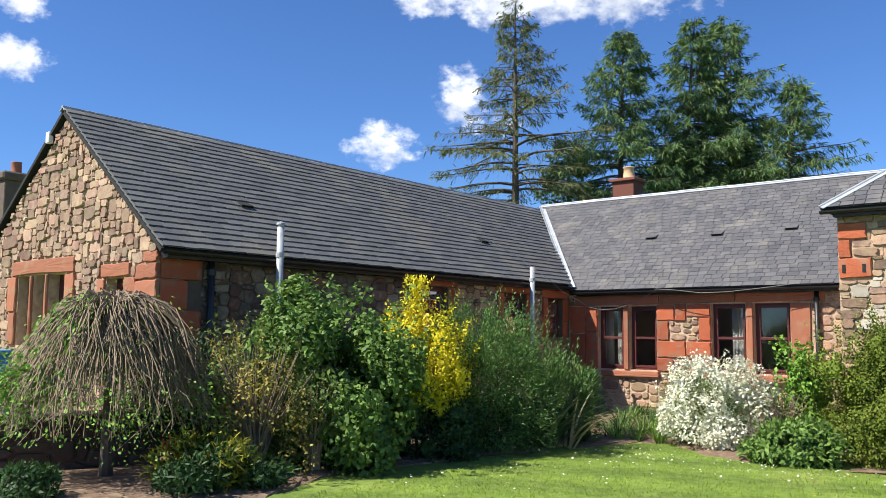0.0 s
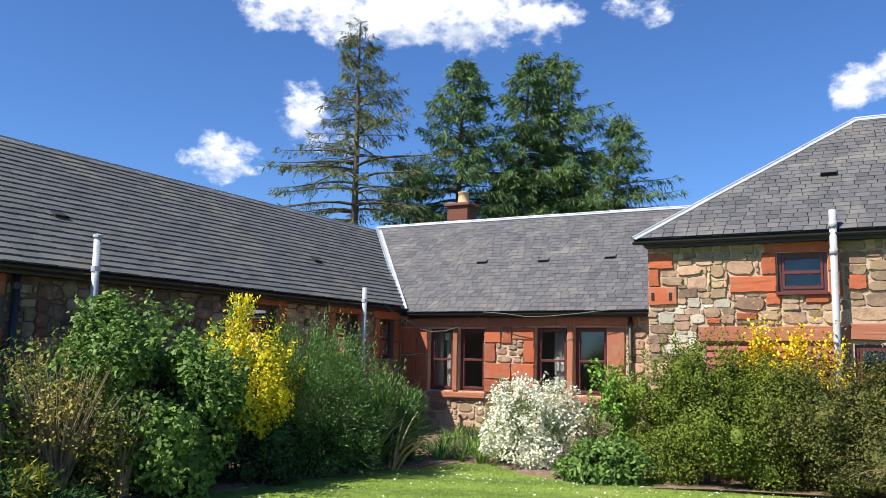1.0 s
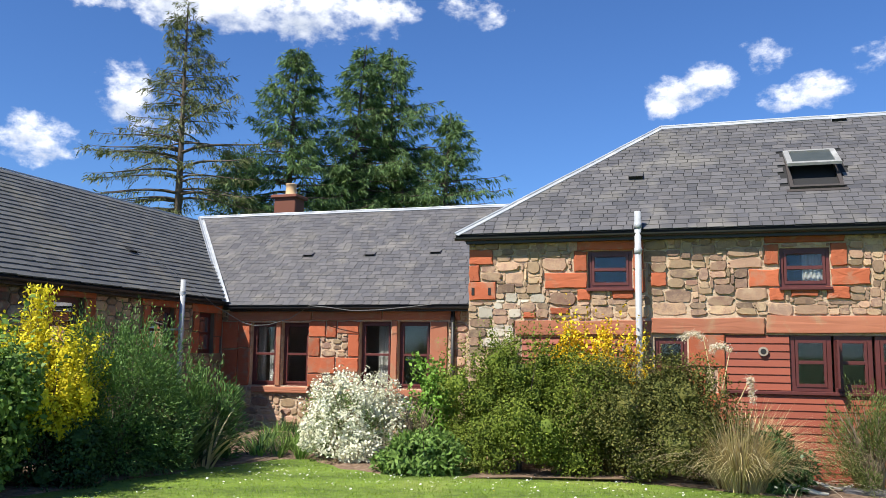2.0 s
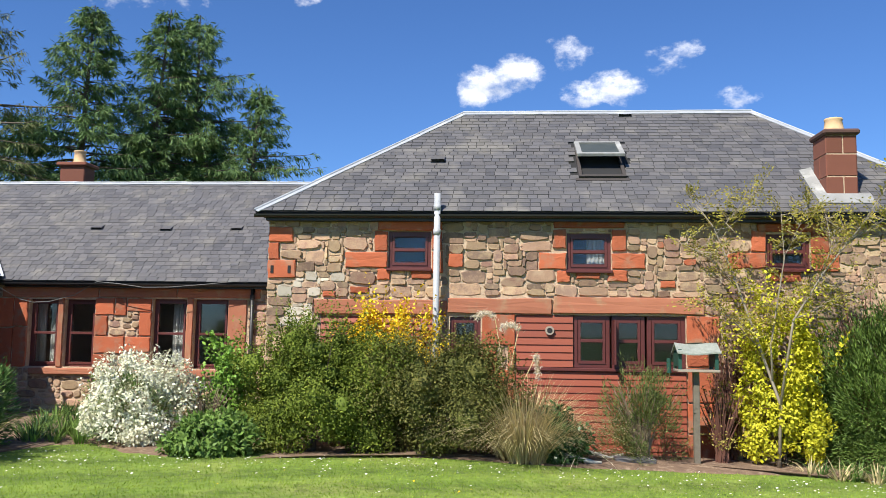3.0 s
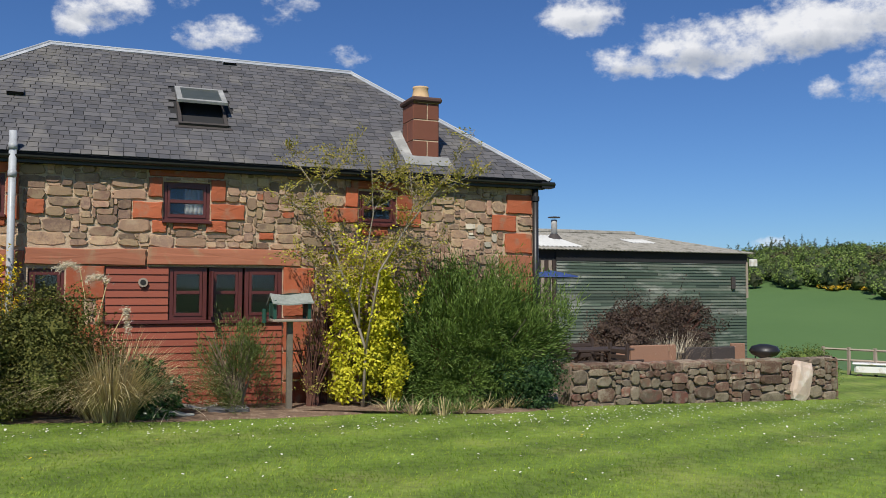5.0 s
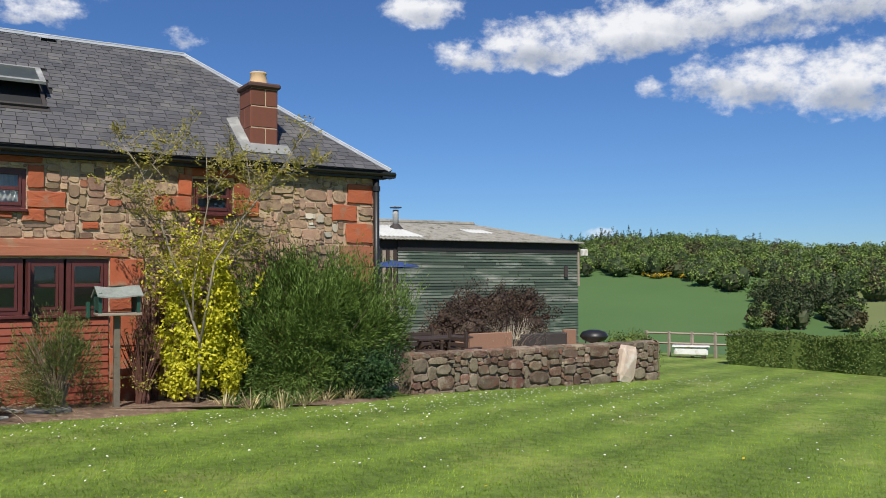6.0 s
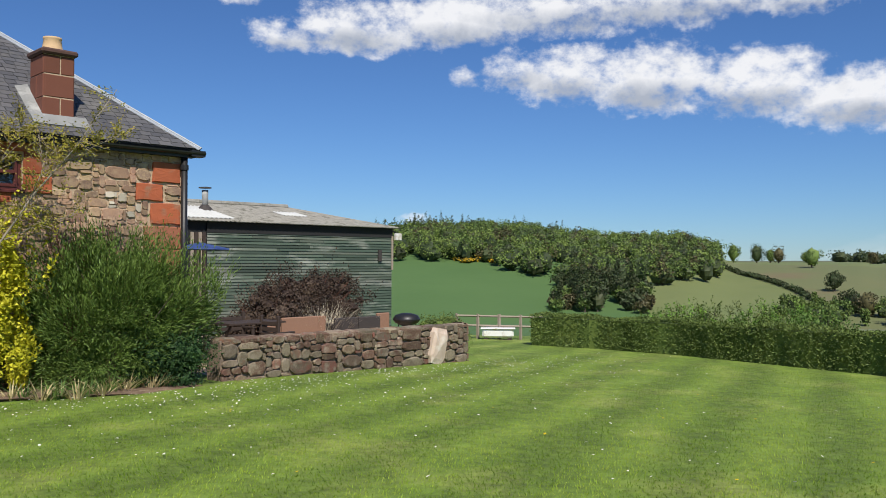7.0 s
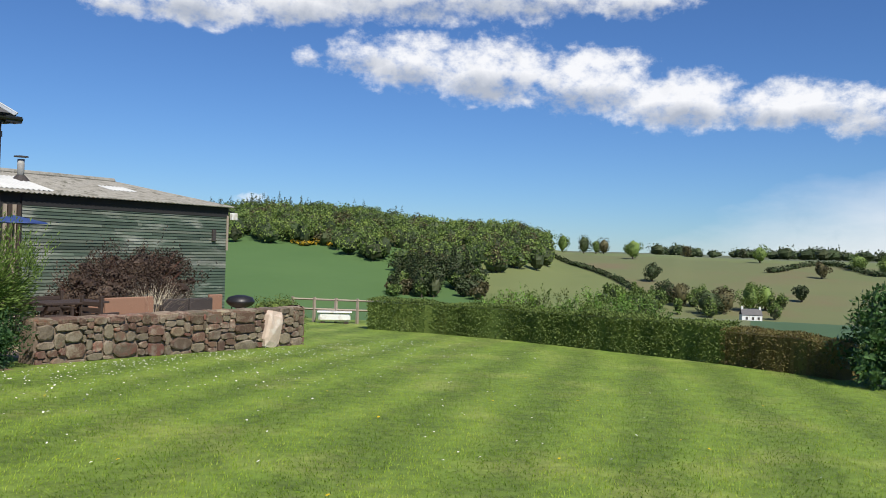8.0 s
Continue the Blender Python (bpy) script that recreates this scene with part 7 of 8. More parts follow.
for a in range(8):
    Geo().tube([(0, 0, 2.52), (0.62 * math.cos(a * 0.785), 0.62 * math.sin(a * 0.785), 2.41)], 0.008, 4).make("rib", M_BLACK, parasol)
Geo().lathe((0, 0, 0), [(0.28, 0.0), (0.28, 0.06), (0.05, 0.1)], 14).make("base", M_CHARCOAL, parasol)
shrub("purple_shrub", "rounded dark purple-brown twiggy shrub", 17.8, 4.2, 2.45, 2.05, L_PURPLE, 0.06, 0.035, 32000, 150, stem=M_REDTWIG, stems=50, lumps=80, ball=0.2, z=ter_z - 0.02, half_y=1.2, spray=24, core=True)
shrub("purple_shrub", "lower dark purple-brown shrub beside the larger", 16.1, 3.7, 1.2, 1.5, L_PURPLE, 0.07, 0.04, 5000, 151, stem=M_REDTWIG, stems=30, lumps=26, z=ter_z - 0.02, core=True)
blades("dry_grass", "pale dry ornamental grass tuft", 17.2, 2.75, 520, 1.3, 0.012, L_PLUME, 152, 0.55, 0.5, category="grass", arch=0.6, z=ter_z)
shrub("clipped_hedge", "short clipped green hedge block", 20.9, 2.3, 0.85, 0.95, L_HEDGE, 0.05, 0.03, 6000, 153, category="hedge", lumps=40, z=-0.2, core=True)

# ---- green boarded shed with a corrugated roof ----
shed = thing("timber_shed", "old green boarded shed with corrugated roof", "shed")
SX0, SX1, SY, SY1 = 16.5, 24.42, 8.3, 14.3
Geo().box(SX0, SX1, SY, SY + 0.12, -0.6, 3.38).make("wall", M_UNDER, shed)
Geo().box(SX0, SX1, SY1 - 0.12, SY1, -0.6, 3.38).make("wall", M_UNDER, shed)
Geo().plate([(SX1, SY + 0.13, -0.6), (SX1, SY1 - 0.13, -0.6), (SX1, SY1 - 0.13, 3.35), (SX1, SY + 0.13, 3.35)], EAST, 0.1).make("gable", M_SHED, shed)
r_ = np.random.default_rng(160)
z = -0.45
while z < 3.05:
    h = 0.10
    lim = [SX0 + 0.62, *sorted(r_.uniform(SX0 + 1.5, SX1 - 1, 2)), SX1]
    for a, b in zip(lim, lim[1:]):
        o_ = r_.uniform(0, 0.006)
        Geo().add([(a, SY - 0.03 - o_, z), (b - 0.006, SY - 0.03 - o_, z), (b - 0.006, SY - 0.006, z + h), (a, SY - 0.006, z + h), (a, SY, z), (b - 0.006, SY, z)],
                  [(0, 1, 2, 3), (0, 4, 5, 1)]).make("board", M_SHED, shed)
    z += h - 0.004
# near-black fascia paints in the shadow under the shed's eave
Geo().box(SX0 + 0.6, SX1 + 0.02, SY - 0.04, SY - 0.003, 3.05, 3.36).make("fascia", M_UNDER, shed, "fascia board coloured near-black for the eave's shadow")
for k in range(4):
    Geo().box(SX0 + 0.08 + k * 0.13, SX0 + 0.18 + k * 0.13, SY - 0.05, SY - 0.003, -0.4, 3.05).make("door_board", M_DARKWOOD if k % 2 else M_TIMBER, shed)
Geo().box(SX1 - 0.03, SX1 + 0.05, SY - 0.05, SY + 0.02, 1.9, 3.1).make("corner_board", M_TIMBER, shed, "pale corner board")


def corrugated(x0, x1, y0, z0, y1, z1, mat, label, lift=0.0, cut=0.0):
    n = int((x1 - x0) / 0.0375)
    top = []
    for (y, z, w) in ((y0, z0, 0.0), (y1, z1, cut)):
        top.append([(x0 + (x1 - w - x0) * k / n, y, z + lift + 0.022 * math.sin(k * math.pi / 2)) for k in range(n + 1)])
    low_ = [[(a, b, c - 0.012) for a, b, c in row] for row in top]
    v = top[0] + top[1] + low_[0] + low_[1]
    m_ = n + 1
    f = [(k, k + 1, m_ + k + 1, m_ + k) for k in range(n)] + [(2 * m_ + k, 3 * m_ + k, 3 * m_ + k + 1, 2 * m_ + k + 1) for k in range(n)] + [(k, 2 * m_ + k, 2 * m_ + k + 1, k + 1) for k in range(n)]
    return Geo().add(v, f).make("roof_sheet", mat, shed, label, True)


corrugated(SX0 - 0.1, SX1 + 0.18, SY - 0.22, 3.40, 11.3, 4.14, M_CORR, "lichened grey corrugated roof", cut=2.5)
corrugated(SX0 - 0.1, SX1 + 0.18, SY1 + 0.2, 3.40, 11.3, 4.14, M_CORR, "lichened grey corrugated roof", cut=2.5)
Geo().add([(SX1 + 0.18, SY - 0.22, 3.40), (SX1 + 0.18, SY1 + 0.2, 3.40), (SX1 - 2.4, 11.3, 4.15), (SX1 + 0.18, SY - 0.22, 3.37), (SX1 + 0.18, SY1 + 0.2, 3.37)], [(0, 1, 2), (0, 3, 4, 1)]).make("roof_hip", M_CORR, shed)
Geo().tube([(SX0 - 0.1, 11.3, 4.17), (SX1 - 2.4, 11.3, 4.17)], 0.09, 8).make("ridge_cap", M_CORR, shed)
for x0, x1, a, b in ((16.4, 18.1, 0.10, 0.72), (20.6, 21.6, 0.42, 0.62)):
    corrugated(x0, x1, SY - 0.22 + 3.22 * a, 3.40 + 0.74 * a, SY - 0.22 + 3.22 * b, 3.40 + 0.74 * b, M_CLEAR, "white translucent roof sheet", 0.03, cut=0.1)
fl = Geo().tube([(17.95, 9.9, 3.85), (17.95, 9.9, 4.45)], 0.10, 12).make("stove_flue", M_APRON, shed, "short metal stove flue", True)
Geo().tube([(17.95, 9.9, 3.8), (17.95, 9.9, 3.98)], [0.28, 0.12], 12).make("collar", M_CHARCOAL, fl)
Geo().lathe((17.95, 9.9, 4.51), [(0.2, 0), (0.2, 0.03), (0.03, 0.05)], 12).make("cap", M_CHARCOAL, fl)
lamp = Geo().box(24.5, 24.75, SY - 0.2, SY - 0.05, 2.95, 3.2, c=0.02).make("flood_lamp", M_WHITE, shed, "small white floodlight at the corner")
Geo().tube([(24.4, SY - 0.02, 3.3), (24.62, SY - 0.12, 3.2)], 0.02, 6).make("bracket", M_BLACK, lamp)
Geo().box(23.75, 23.9, SY - 0.10, SY - 0.03, 2.2, 2.6, c=0.01).make("hanging_tool", M_CHARCOAL, shed)

# ---- trough behind rails, hedge and laurel ----
trough = thing("bath_trough", "white bath used as a trough on rough blocks", "trough", at=(26.15, 4.75, ground_z(26.15, 4.75)))
trough.rotation_euler[2] = radians(-49)
trough.scale = (0.72, 0.72, 0.72)
Geo().box(-0.75, 0.75, -0.33, 0.33, 0.10, 0.52, c=0.08).make("tub", M_WHITE, trough)
Geo().box(-0.82, 0.82, -0.40, 0.40, 0.50, 0.56, c=0.02).make("rim", M_WHITE, trough)
for px in (-0.55, 0.55):
    Geo().box(px - 0.1, px + 0.1, -0.25, 0.25, -0.05, 0.10).make("block", M_DARKWOOD, trough)
rails = thing("post_rail_fence", "pale wooden post and rail fence", "fence")
fa, fb = Vector((25.35, 5.95, 0)), Vector((27.3, 3.75, 0))
for k in range(5):
    p = fa + (fb - fa) * k / 4
    z0 = ground_z(p.x, p.y)
    Geo().box(p.x - 0.04, p.x + 0.04, p.y - 0.04, p.y + 0.04, z0 - 0.1, z0 + 0.85).make("post", M_TIMBER, rails)
    if k < 4:
        q = fa + (fb - fa) * (k + 1) / 4
        for h in (0.45, 0.78):
            Geo().tube([p + UP * (z0 + h), q + UP * (ground_z(q.x, q.y) + h)], 0.035, 4).make("rail", M_TIMBER, rails)


def hedge(name, label, path, high, half, mat, count, seed, leaf_len=0.07):
    """A clipped hedge along a path: woody core and a rough skin of leaves."""
    r = np.random.default_rng(seed)
    ob = thing(name, label, "hedge", at=(0, 0, 0))
    pa = np.array(path, float)
    seg = np.r_[0, np.cumsum(np.linalg.norm(np.diff(pa, axis=0), axis=1))]
    s = r.uniform(0, seg[-1], count)
    c = np.stack([np.interp(s, seg, pa[:, k]) for k in range(2)], 1)
    step = np.stack([np.interp(np.minimum(s + 0.1, seg[-1]), seg, pa[:, k]) for k in range(2)], 1) - np.stack([np.interp(np.maximum(s - 0.1, 0), seg, pa[:, k]) for k in range(2)], 1)
    step /= np.linalg.norm(step, axis=1, keepdims=True)
    n = np.stack([step[:, 1], -step[:, 0]], 1)
    a = r.uniform(0, 1, count)
    bulge = half * (1 + 0.12 * np.sin(s * 2.3) + 0.10 * np.sin(s * 5.1 + 1))
    side = np.where(a < 0.42, -1.0, np.where(a < 0.62, 1.0, r.uniform(-1, 1, count)))
    hh = high * (1 + 0.04 * np.sin(s * 1.7) + 0.03 * np.sin(s * 4.3))
    up = np.where(a < 0.62, r.uniform(0.02, 1.0, count), 1.0 + r.normal(0, 0.02, count)) * hh
    xy = c + n * (side * bulge * r.uniform(0.86, 1.06, count))[:, None]
    z0 = np.array([ground_z(x, y) for x, y in c])
    p = np.column_stack([xy, z0 + up])
    d = np.column_stack([n * side[:, None] * 0.7, np.where(a < 0.62, 0.25, 0.9)])
    tagged(leaf_mesh("foliage", p, d * 0.3 + r.normal(0, 0.7, d.shape), leaf_len, leaf_len * 0.55, mat, ob, seed + 1, face=d + np.array([0, 0, 0.5])), kind="stuff")
    g = Geo()
    k = 30
    for i in range(k):
        q0, q1 = [np.array([np.interp(seg[-1] * t, seg, pa[:, c]) for c in range(2)]) for t in (i / k, (i + 1) / k)]
        t_ = (q1 - q0) / np.linalg.norm(q1 - q0)
        m_ = np.array([t_[1], -t_[0]]) * half * 0.8
        za, zb = ground_z(*q0), ground_z(*q1)
        g.add([(*(q0 - m_), za - 0.1), (*(q1 - m_), zb - 0.1), (*(q1 - m_), zb + high * 0.93), (*(q0 - m_), za + high * 0.93), (*(q0 + m_), za - 0.1), (*(q1 + m_), zb - 0.1), (*(q1 + m_), zb + high * 0.93), (*(q0 + m_), za + high * 0.93)],
              [(0, 1, 2, 3), (5, 4, 7, 6), (3, 2, 6, 7)] + ([(4, 0, 3, 7)] if i == 0 else []) + ([(1, 5, 6, 2)] if i == k - 1 else []))
    g.make("twig_core", mat, ob)
    return ob


hedge("garden_hedge", "long clipped dark green garden hedge", [(25.2, 2.35), (25.75, -0.2), (25.75, -2.6), (25.0, -6.3), (24.35, -9.0)], 0.92, 0.38, L_HEDGE, 36000, 170, 0.068)
hedge("garden_hedge", "russet brown end of the clipped hedge", [(24.35, -9.0), (23.6, -10.6), (23.1, -11.7)], 0.80, 0.36, L_RUSSET, 10000, 172, 0.055)
shrub("laurel_bush", "rounded glossy dark laurel bush", 22.6, -12.8, 1.4, 1.98, L_LAUREL, 0.13, 0.055, 8000, 174, lumps=44, ball=0.26, z=-0.2, core=True)
for k in range(34):
    t = k / 33
    px, py = 27.5 - 2.6 * t + 0.8 * math.sin(k * 2.3), 0.5 - 12.5 * t
    tall_ = 1.05 + 0.28 * math.sin(k * 2.9) + 0.25 * math.exp(-((t - 0.35) / 0.2) ** 2) - 0.7 * smooth_step(0.45, 0.66, t)
    shrub("rough_shrub", "rough scrub bush beyond the hedge", px + 1.2, py, 0.75 + 0.3 * math.sin(k * 1.7), tall_, (L_MID, L_HEDGE, L_FRESH, L_OLIVE, L_MID, L_FRESH)[k % 6], 0.075, 0.04, 1900, 180 + k, lumps=20, ball=0.24, spray=16, z=ground_z(px + 1.2, py) - 0.05, group="scrub beyond the hedge")

# retaining wall at the foot of the gable, its shade coloured into dark stone
ret = thing("retaining_wall", "low retaining wall, its stone darkened for the shade on it", "wall")
RA, RB = Vector((-8.0, -12.6, 0)), Vector((-6.05, -8.4, 0))
ru = (RB - RA).normalized()
rn = Vector((ru.y, -ru.x, 0))
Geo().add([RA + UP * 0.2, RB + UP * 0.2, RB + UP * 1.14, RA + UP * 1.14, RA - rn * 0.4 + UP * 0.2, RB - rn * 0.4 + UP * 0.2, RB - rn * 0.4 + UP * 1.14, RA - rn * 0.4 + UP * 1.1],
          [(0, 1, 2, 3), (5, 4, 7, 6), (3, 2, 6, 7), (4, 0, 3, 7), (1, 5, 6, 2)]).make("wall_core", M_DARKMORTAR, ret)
stone_face(ret.children[0], RA + UP * 0.3, ru, rn, 66, 11, lambda u, v: True, 0.07, (3, 8), (2, 5), M_SHADESTONE, M_SHADESTONE, 25, deep=(0.03, 0.06))
for k in range(8):
    a = 4.6 * k / 8
    m = frame_of(RA + ru * (a + 0.29) - rn * 0.19 + UP * 1.10, ru, UP, -rn) @ Matrix.Diagonal((0.56, 0.07, 0.5, 1))
    sh_ = stone_shapes(1, np.random.default_rng(300 + k), 0.15)[0]
    Geo().add([m @ Vector(q) for q in sh_[0]], sh_[1]).make("cope_stone", M_SHADESTONE, ret)
bin_ = thing("water_butt", "light blue plastic barrel beside the gable", "barrel", at=(-7.55, -9.95, 0.45))
Geo().lathe((0, 0, 0), [(0.26, 0), (0.3, 0.3), (0.31, 0.7), (0.29, 1.1), (0.27, 1.42)], 16).make("drum", M_LIGHTBLUE, bin_, "", True)
Geo().lathe((0, 0, 1.42), [(0.29, 0), (0.29, 0.05), (0.05, 0.07)], 16).make("lid", M_LIGHTBLUE, bin_)

# ---- neighbour's roof and chimney beyond the gable ----
nb = thing("neighbour_house", "neighbouring stone house with slate roof and chimney", "house", at=(-24.5, -6.5, garden_z(-24.5, -6.5)))
Geo().box(-3, 3.2, -6, 6, -0.3, 3.0).make("wall", M_STONE_J, nb)
Geo().plate([(3.5, -6.2, 2.9), (3.5, 6.2, 2.9), (0.1, 6.2, 5.4), (0.1, -6.2, 5.4)], (0.6, 0, 0.8), 0.12).make("roof", M_SLATE, nb)
Geo().plate([(-3.3, 6.2, 2.9), (-3.3, -6.2, 2.9), (0.1, -6.2, 5.4), (0.1, 6.2, 5.4)], (-0.6, 0, 0.8), 0.12).make("roof", M_SLATE, nb)
nch = Geo().box(2.0, 2.95, 2.6, 3.6, 2.9, 6.1, c=0.02).make("chimney_stack", M_DARKMORTAR, nb, "sooty stone chimney")
Geo().box(1.9, 3.05, 2.5, 3.7, 6.1, 6.35, c=0.05).make("cope", M_DARKMORTAR, nch)
Geo().lathe((2.5, 3.1, 6.35), [(0.17, 0), (0.15, 0.05), (0.14, 0.35), (0.16, 0.38), (0.1, 0.38)], 12).make("chimney_pot", M_TERRA, nch, "terracotta pot", True)
ant = Geo().tube([(2.9, 4.0, 3.0), (2.9, 4.0, 6.8)], 0.02, 6).make("aerial_mast", M_BLACK, nb, "television aerial")
for k in range(5):
    Geo().tube([(2.6, 3.9 + k * 0.12, 6.7), (3.2, 3.9 + k * 0.12, 6.7)], 0.012, 4).make("aerial_rod", M_BLACK, ant)
Geo().tube([(2.9, 3.85, 6.7), (2.9, 4.45, 6.7)], 0.014, 4).make("aerial_boom", M_BLACK, ant)

# ---- far woods and field trees ----
def polar(a, r):
    x, y = EYE_XY[0] - r * math.sin(radians(a)), EYE_XY[1] + r * math.cos(radians(a))
    return x, y, ground_z(x, y)


def crown_points(r, centre, half, high, count, pointed=False):
    d = r.normal(0, 1, (count, 3))
    d /= np.linalg.norm(d, axis=1, keepdims=True)
    if pointed:
        p = d * r.uniform(0.7, 1.0, (count, 1)) * np.array([half, half, high * 0.5])
    else:
        n = int(r.integers(9, 15))
        c = r.normal(0, 1, (n, 3))
        c = c / np.linalg.norm(c, axis=1, keepdims=True) * r.uniform(0.35, 0.85, (n, 1))
        c[:, 2] = c[:, 2] * 0.85 - 0.05
        which = r.integers(0, n, count)
        p = (c[which] + d * r.uniform(0.28, 0.5, n)[which][:, None] * r.uniform(0.8, 1.0, (count, 1))) * np.array([half, half, high * 0.5])
    if pointed:
        t = (p[:, 2] / (high * 0.5) + 1) / 2
        p[:, :2] *= np.clip(1.15 - t, 0.05, 1)[:, None] * 1.3
    return p + np.array(centre) + np.array([0, 0, high * 0.5]), d


def woods(name, label, trees, mat, seed, size=1.1):
    """One mass of tree crowns and trunks; trees: (bearing, distance, half width, height, leaves, pointed)."""
    r = np.random.default_rng(seed)
    ob = tagged(thing(name, label, "wood"), kind="stuff")
    pts, dirs, faces_, g, cores = [], [], [], Geo(), Geo()
    for a, dist, half, high, n, pointed in trees:
        x, y, z = polar(a, dist)
        p, d = crown_points(r, (x, y, z + high * 0.08), half, high, n, pointed)
        pts.append(p)
        dirs.append(r.normal(0, 1, d.shape))
        faces_.append(d + np.array([0, 0, 0.4]))
        g.tube([(x, y, z - 0.5), (x, y, z + high * 0.5)], [0.4, 0.2], 4, False)
        if not pointed:
            lumpy_core(cores, r, (x, y, z + high * 0.08), half * 0.60, high * 0.68)
    g.make("trunk_mass", M_BARK, ob)
    if cores.v:
        # dark leaf on the cores paints the shade between clumps
        cores.make("inner_growth", L_WOODDARK, ob)
    leaf_mesh("canopy", np.vstack(pts), np.vstack(dirs), size, size * 0.8, mat, ob, seed + 1, face=np.vstack(faces_))
    return ob


r_ = np.random.default_rng(200)
lit, dark, points_, pale, brown = [], [], [], [], []
for _ in range(700):
    a = r_.uniform(-63.0, -37)
    near_edge = float(np.interp(a, [-64, -60, -54, -50, -46, -42, -36], [420, 405, 405, 425, 455, 470, 470]))
    dist = near_edge + (r_.random() ** 0.9) * (700 - near_edge)
    q = r_.random()
    (lit if q < 0.46 else pale if q < 0.80 else brown if q < 0.88 else dark).append((a, dist, r_.uniform(4.2, 7.6), r_.uniform(9, 14.5), 270, False))
for _ in range(60):
    points_.append((r_.uniform(-47, -40), r_.uniform(610, 700), r_.uniform(2.0, 3.0), r_.uniform(13, 19), 90, True))
for a in (-49.8, -50.4, -52.6, -53.0):
    points_.append((a, 660, 2.6, 18, 90, True))
for k in range(80):
    a, dist = r_.uniform(-58.8, -52.6), r_.uniform(330, 400)
    fall = 1 - 0.5 * (abs(a + 55.7) / 3.1) ** 2
    if k % 3 == 0:
        points_.append((a, dist, r_.uniform(1.8, 2.8), fall * r_.uniform(11, 18), 330, True))
    else:
        (dark if k % 3 == 1 else lit if k % 2 else brown).append((a, dist, r_.uniform(2.6, 4.6), fall * r_.uniform(6, 12), 420, False))
woods("hill_wood", "mixed spring-green wood covering the far hill", lit, L_WOOD, 201, 1.2)
woods("hill_wood", "pale yellow-green trees in the hill wood", pale, L_WOODPALE, 209, 1.2)
woods("hill_wood", "brownish budding trees in the hill wood", brown, L_WOODBROWN, 211, 1.2)
woods("hill_wood", "darker trees and copse on the far hill", dark, L_WOODDARK, 203, 1.1)
woods("hill_wood", "pointed dark conifers on the hill's brow", points_, L_WOODDARK, 205, 0.9)
woods("gorse_bank", "orange-yellow gorse along the wood's foot", [(a, 462 + 6 * math.sin(a * 3), 3.2, 2.6, 120, False) for a in np.linspace(-51.2, -46, 16)], L_GORSE, 207, 0.9)
FIELD_TREES = [(-63.9, 660, 5.5, 16), (-65.3, 670, 6.0, 16), (-66.6, 670, 5.0, 14), (-68.2, 690, 3.8, 10), (-68.5, 560, 6.0, 15), (-69.8, 430, 4.5, 10), (-71.9, 640, 4.0, 9), (-76.4, 560, 6.0, 12), (-66.1, 690, 4, 12),
               (-70.8, 360, 4.2, 10), (-71.6, 350, 4.0, 11), (-67.7, 360, 3.4, 7), (-68.6, 340, 3.2, 7), (-73.4, 330, 5.5, 10), (-74.3, 335, 5.0, 11), (-75.9, 345, 4.6, 12), (-76.8, 350, 4.5, 11), (-78.9, 380, 3.6, 8), (-80.0, 470, 4.0, 9), (-82.0, 520, 5.5, 10), (-83.5, 500, 5.0, 10)]
for k, (a, dist, half, high) in enumerate(FIELD_TREES):
    x, y, z = polar(a, dist)
    t = thing("field_tree", "distant rounded broadleaf tree in the fields", "tree", "field trees", at=(x, y, z))
    rr = np.random.default_rng(220 + k)
    Geo().tube([(0, 0, -0.4), (0, 0, high * 0.3), (0.3, 0.2, high * 0.6)], [0.5, 0.4, 0.15], 6).make("trunk", M_BARK, t)
    p, d = crown_points(rr, (0, 0, high * 0.03), half * 1.1, high * 0.98, 1300, False)
    core_ = Geo()
    lumpy_core(core_, rr, (0, 0, high * 0.12), half * 0.62, high * 0.66)
    core_.make("inner_growth", (L_WOOD, L_WOODDARK, L_WOODBROWN, L_WOOD)[k % 4], t, "", True)
    leaf_mesh("crown", p, rr.normal(0, 1, d.shape), 0.75, 0.55, (L_WOOD, L_WOODDARK, L_WOODBROWN, L_WOOD)[k % 4], t, 240 + k, face=d + np.array([0, 0, 0.4]))
# hedgerow lines between fields and woods along the skyline
woods("hedgerow", "dark hedgerow running down between two fields", [(-61.0 - 8.5 * smooth_step(640, 330, d), d, 1.8, 2.6, 40, False) for d in np.linspace(340, 660, 110)], L_WOODDARK, 260, 1.1)
woods("valley_scrub", "thickets and bushes along the valley bottom", [(-66.5 - 11 * q + r_.normal(0, 0.3), 318 + r_.uniform(0, 50), r_.uniform(1.8, 3.6), r_.uniform(3.5, 8), 420, False) for q in list(r_.uniform(0, 0.72, 42)) + [0.97, 1.0, 1.03]], L_WOOD, 266, 0.8)
woods("hedgerow", "dark tree belts on the skyline", [(r_.uniform(-100, -70), r_.uniform(900, 1500), r_.uniform(8, 14), r_.uniform(9, 16), 60, False) for _ in range(220)], L_WOODDARK, 262, 2.4)
woods("hedgerow", "hedges across the valley fields", [(a, 520 + 30 * math.sin(a), 2.5, 3.0, 40, False) for a in np.linspace(-96, -77, 90)], L_WOODDARK, 264, 1.2)
cot = thing("cottage", "small white cottage with grey roof across the valley", "house", at=polar(-75.95, 314))
cot.rotation_euler[2] = radians(-62)
Geo().box(-3.4, 3.4, -2, 2, -0.5, 2.6).make("wall", M_WHITE, cot)
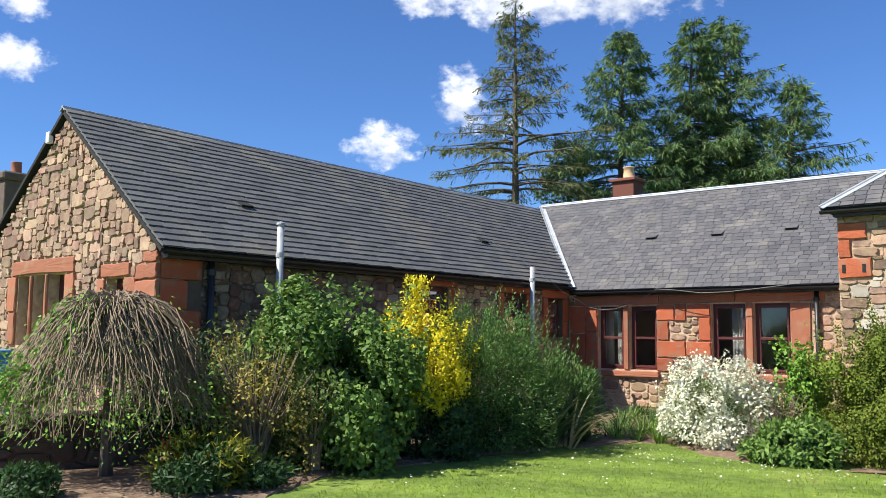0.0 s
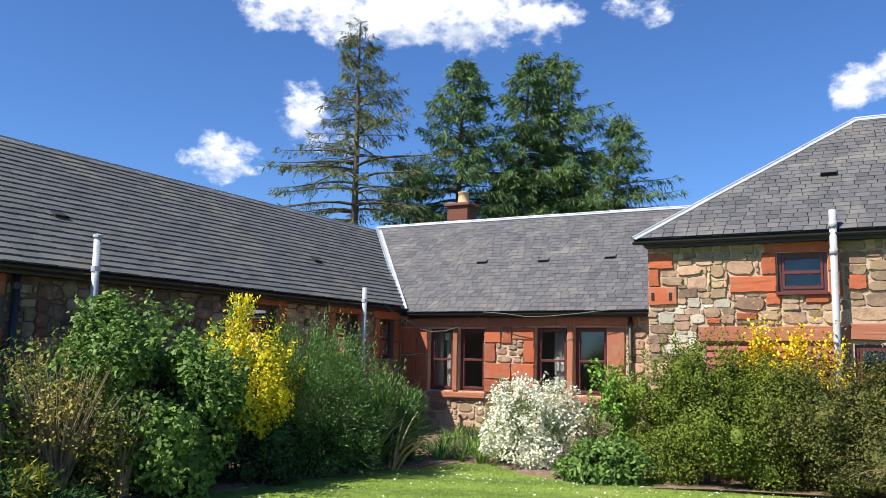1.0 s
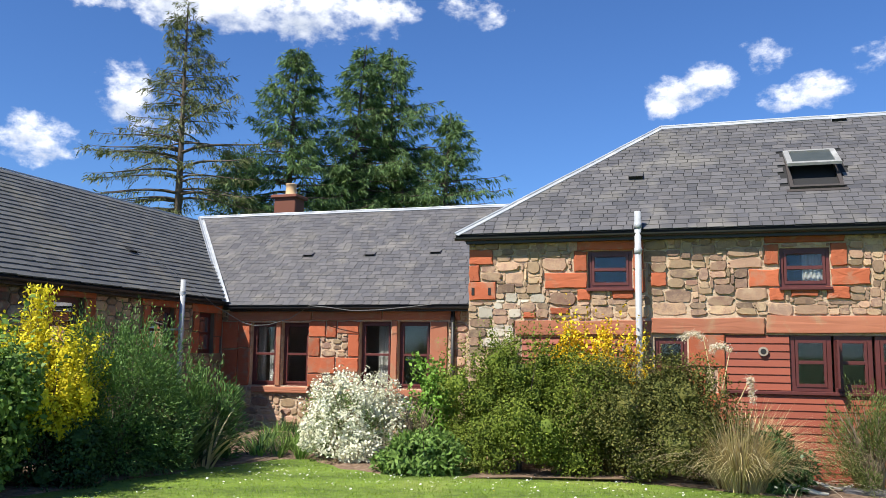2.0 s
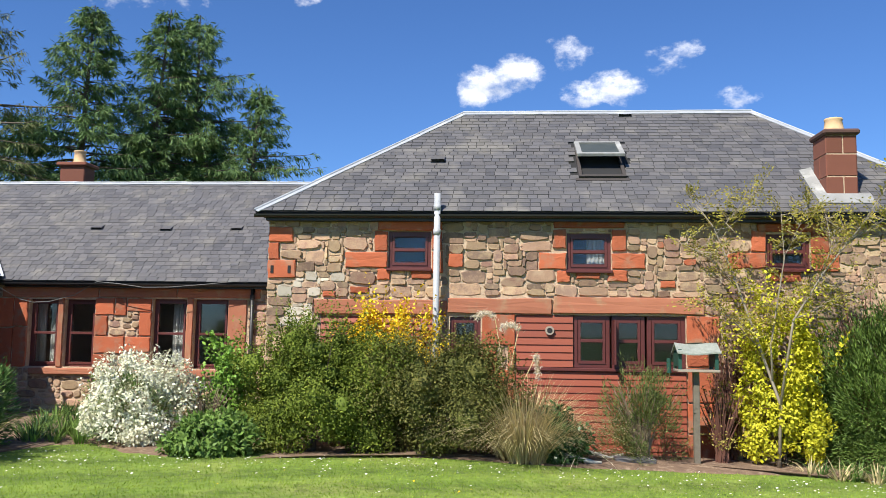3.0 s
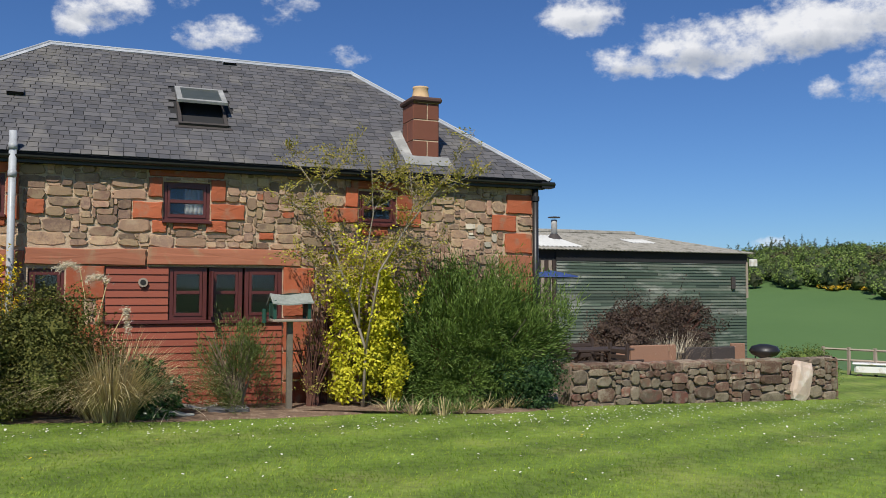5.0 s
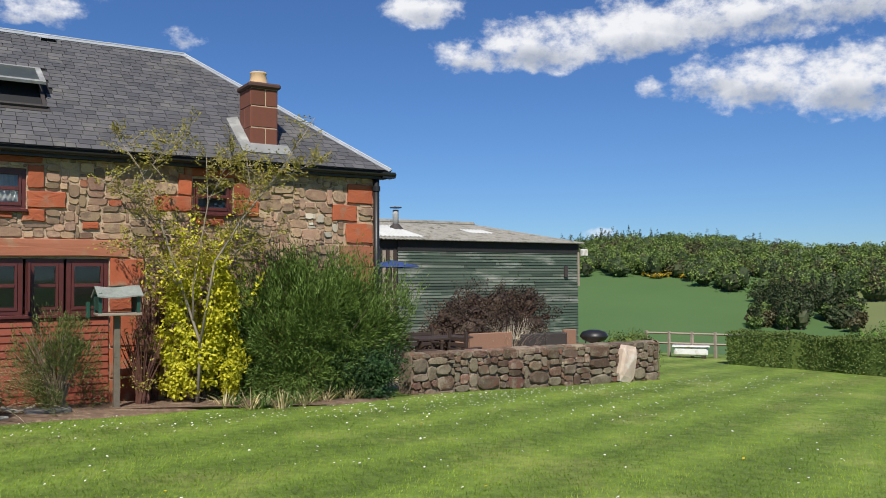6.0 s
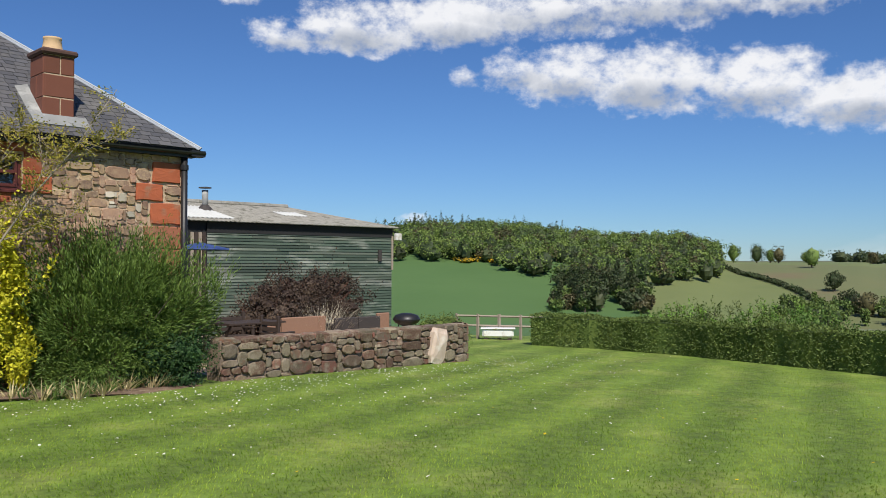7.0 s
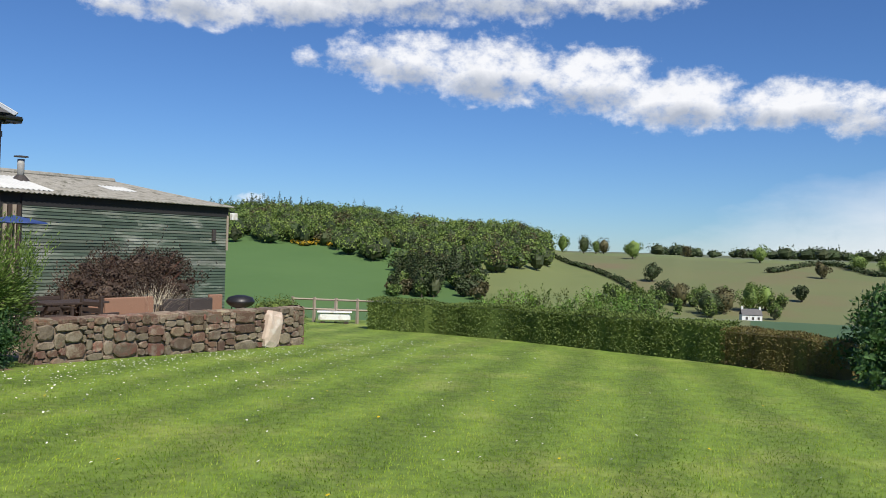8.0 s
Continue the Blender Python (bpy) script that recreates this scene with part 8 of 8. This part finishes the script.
Geo().plate([(-3.5, -2.2, 2.5), (3.5, -2.2, 2.5), (3.5, 0, 4.6), (-3.5, 0, 4.6)], (0, -0.6, 0.8), 0.15).make("roof", M_SLATE, cot)
Geo().plate([(3.5, 2.2, 2.5), (-3.5, 2.2, 2.5), (-3.5, 0, 4.6), (3.5, 0, 4.6)], (0, 0.6, 0.8), 0.15).make("roof", M_SLATE, cot)
for x in (-1.8, 0.3, 2.2):
    Geo().box(x - 0.35, x + 0.35, -2.05, -1.99, 0.9, 1.9).make("window", M_CHARCOAL, cot)
for x in (-3, 3):
    Geo().box(x - 0.3, x + 0.3, -0.3, 0.3, 4.2, 5.4).make("chimney_stack", M_WHITE, cot)

# ---- lawn: grass blades near the path, daisies and dandelions ----
BED_X = [-3.6, -3.2, -2.9, -2.4, -1.4, -0.6, 0.3, 2.0, 3.4, 5.0, 7.0, 8.4, 10.4, 11.9, 12.2]
BED_Y = [-4.5, -2.9, -1.6, -1.25, -2.25, -2.5, -2.4, -1.9, -1.9, -2.05, -1.8, -1.5, -1.9, -1.45, -1.1]


def in_bed(x, y):
    if x < 12.2 and y > float(np.interp(x, BED_X, BED_Y)) - 0.04:
        return True
    if x < -3.3 and y > -9.5 or x < -3.0 and y > -4.5:
        return True
    return y > -1.15 + 0.07 * (x - 12) and 12.1 < x < 19.3


def scatter(count, box, seed, power=1.0):
    r = np.random.default_rng(seed)
    out = []
    while len(out) < count:
        x, y = r.uniform(box[0], box[1]), r.uniform(box[2], box[3])
        d = math.hypot(x - 4.2, y + 14.4)
        if in_bed(x, y) or d < 5.0 or r.random() > (8.5 / max(d, 8.5)) ** power:
            continue
        out.append((x, y))
    return np.array(out)


xy = scatter(165000, (-3.5, 23.5, -13.8, -0.6), 270, 1.5)
pz = 0.42 - 0.034 * (np.maximum(xy[:, 0], 3) - 3) - 0.008 * (xy[:, 1] + 6)
grass = tagged(thing("grass", "short mown lawn grass blades", "grass"), kind="stuff")
stripe = np.sin(-0.36 * 4.4 * xy[:, 0] + 0.93 * 4.4 * xy[:, 1] + 2.5) + np.random.default_rng(5).normal(0, 0.35, len(xy))
lean = np.column_stack([0.45 * np.sign(stripe), 0.16 * np.sign(stripe), np.full(len(xy), 0.8)])
# darker and lighter blade colours paint the sheen of the mowing stripes
for sel, mt, sd in ((stripe < 0.25, L_GRASS, 271), (stripe >= 0.25, L_GRASSLIT, 272)):
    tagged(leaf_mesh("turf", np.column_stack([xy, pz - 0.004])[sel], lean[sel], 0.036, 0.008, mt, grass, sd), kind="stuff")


def flowers(name, label, pts, size, mat, seed):
    ob = tagged(thing(name, label, "flower"), kind="stuff")
    g = Geo()
    r = np.random.default_rng(seed)
    for x, y in pts:
        z, s = garden_z(x, y) + r.uniform(0.03, 0.055), size * r.uniform(0.7, 1.2)
        t = r.normal(0, 0.25, 2)
        ring = [(x + s * math.cos(k * 1.047), y + s * math.sin(k * 1.047), z + s * (t[0] * math.cos(k * 1.047) + t[1] * math.sin(k * 1.047))) for k in range(6)]
        g.add(ring + [(x, y, z + s * 0.35)], [(k, (k + 1) % 6, 6) for k in range(6)])
    g.make("bloom", mat, ob)


r_ = np.random.default_rng(280)
da = []
for cx, cy, sx, sy, n in ((14, -1.9, 2.2, 0.35, 260), (19.5, -1.8, 2.0, 0.8, 170), (10.5, -2.7, 1.6, 0.3, 90), (4, -2.9, 4.5, 0.4, 260), (-1.8, -3.2, 1.4, 0.6, 90), (9, -5, 4, 1.6, 120), (15, -3.8, 3.0, 1.0, 170), (-2.6, -5.5, 0.7, 1.2, 50), (8.5, -10.0, 2.5, 1.3, 26), (13.5, -9.5, 3.0, 1.5, 22)):
    for _ in range(n):
        x, y = r_.normal(cx, sx), r_.normal(cy, sy)
        if not in_bed(x, y + 0.1) and x > -3.4 and y < -1.2 + 0.07 * max(0, x - 12):
            da.append((x, y))
flowers("daisies", "white daisies scattered in the lawn", da, 0.015, L_DAISY, 281)
flowers("dandelions", "yellow dandelions scattered in the lawn", scatter(34, (-2, 20, -12.5, -3), 282, 0.4), 0.018, L_DANDELION, 283)
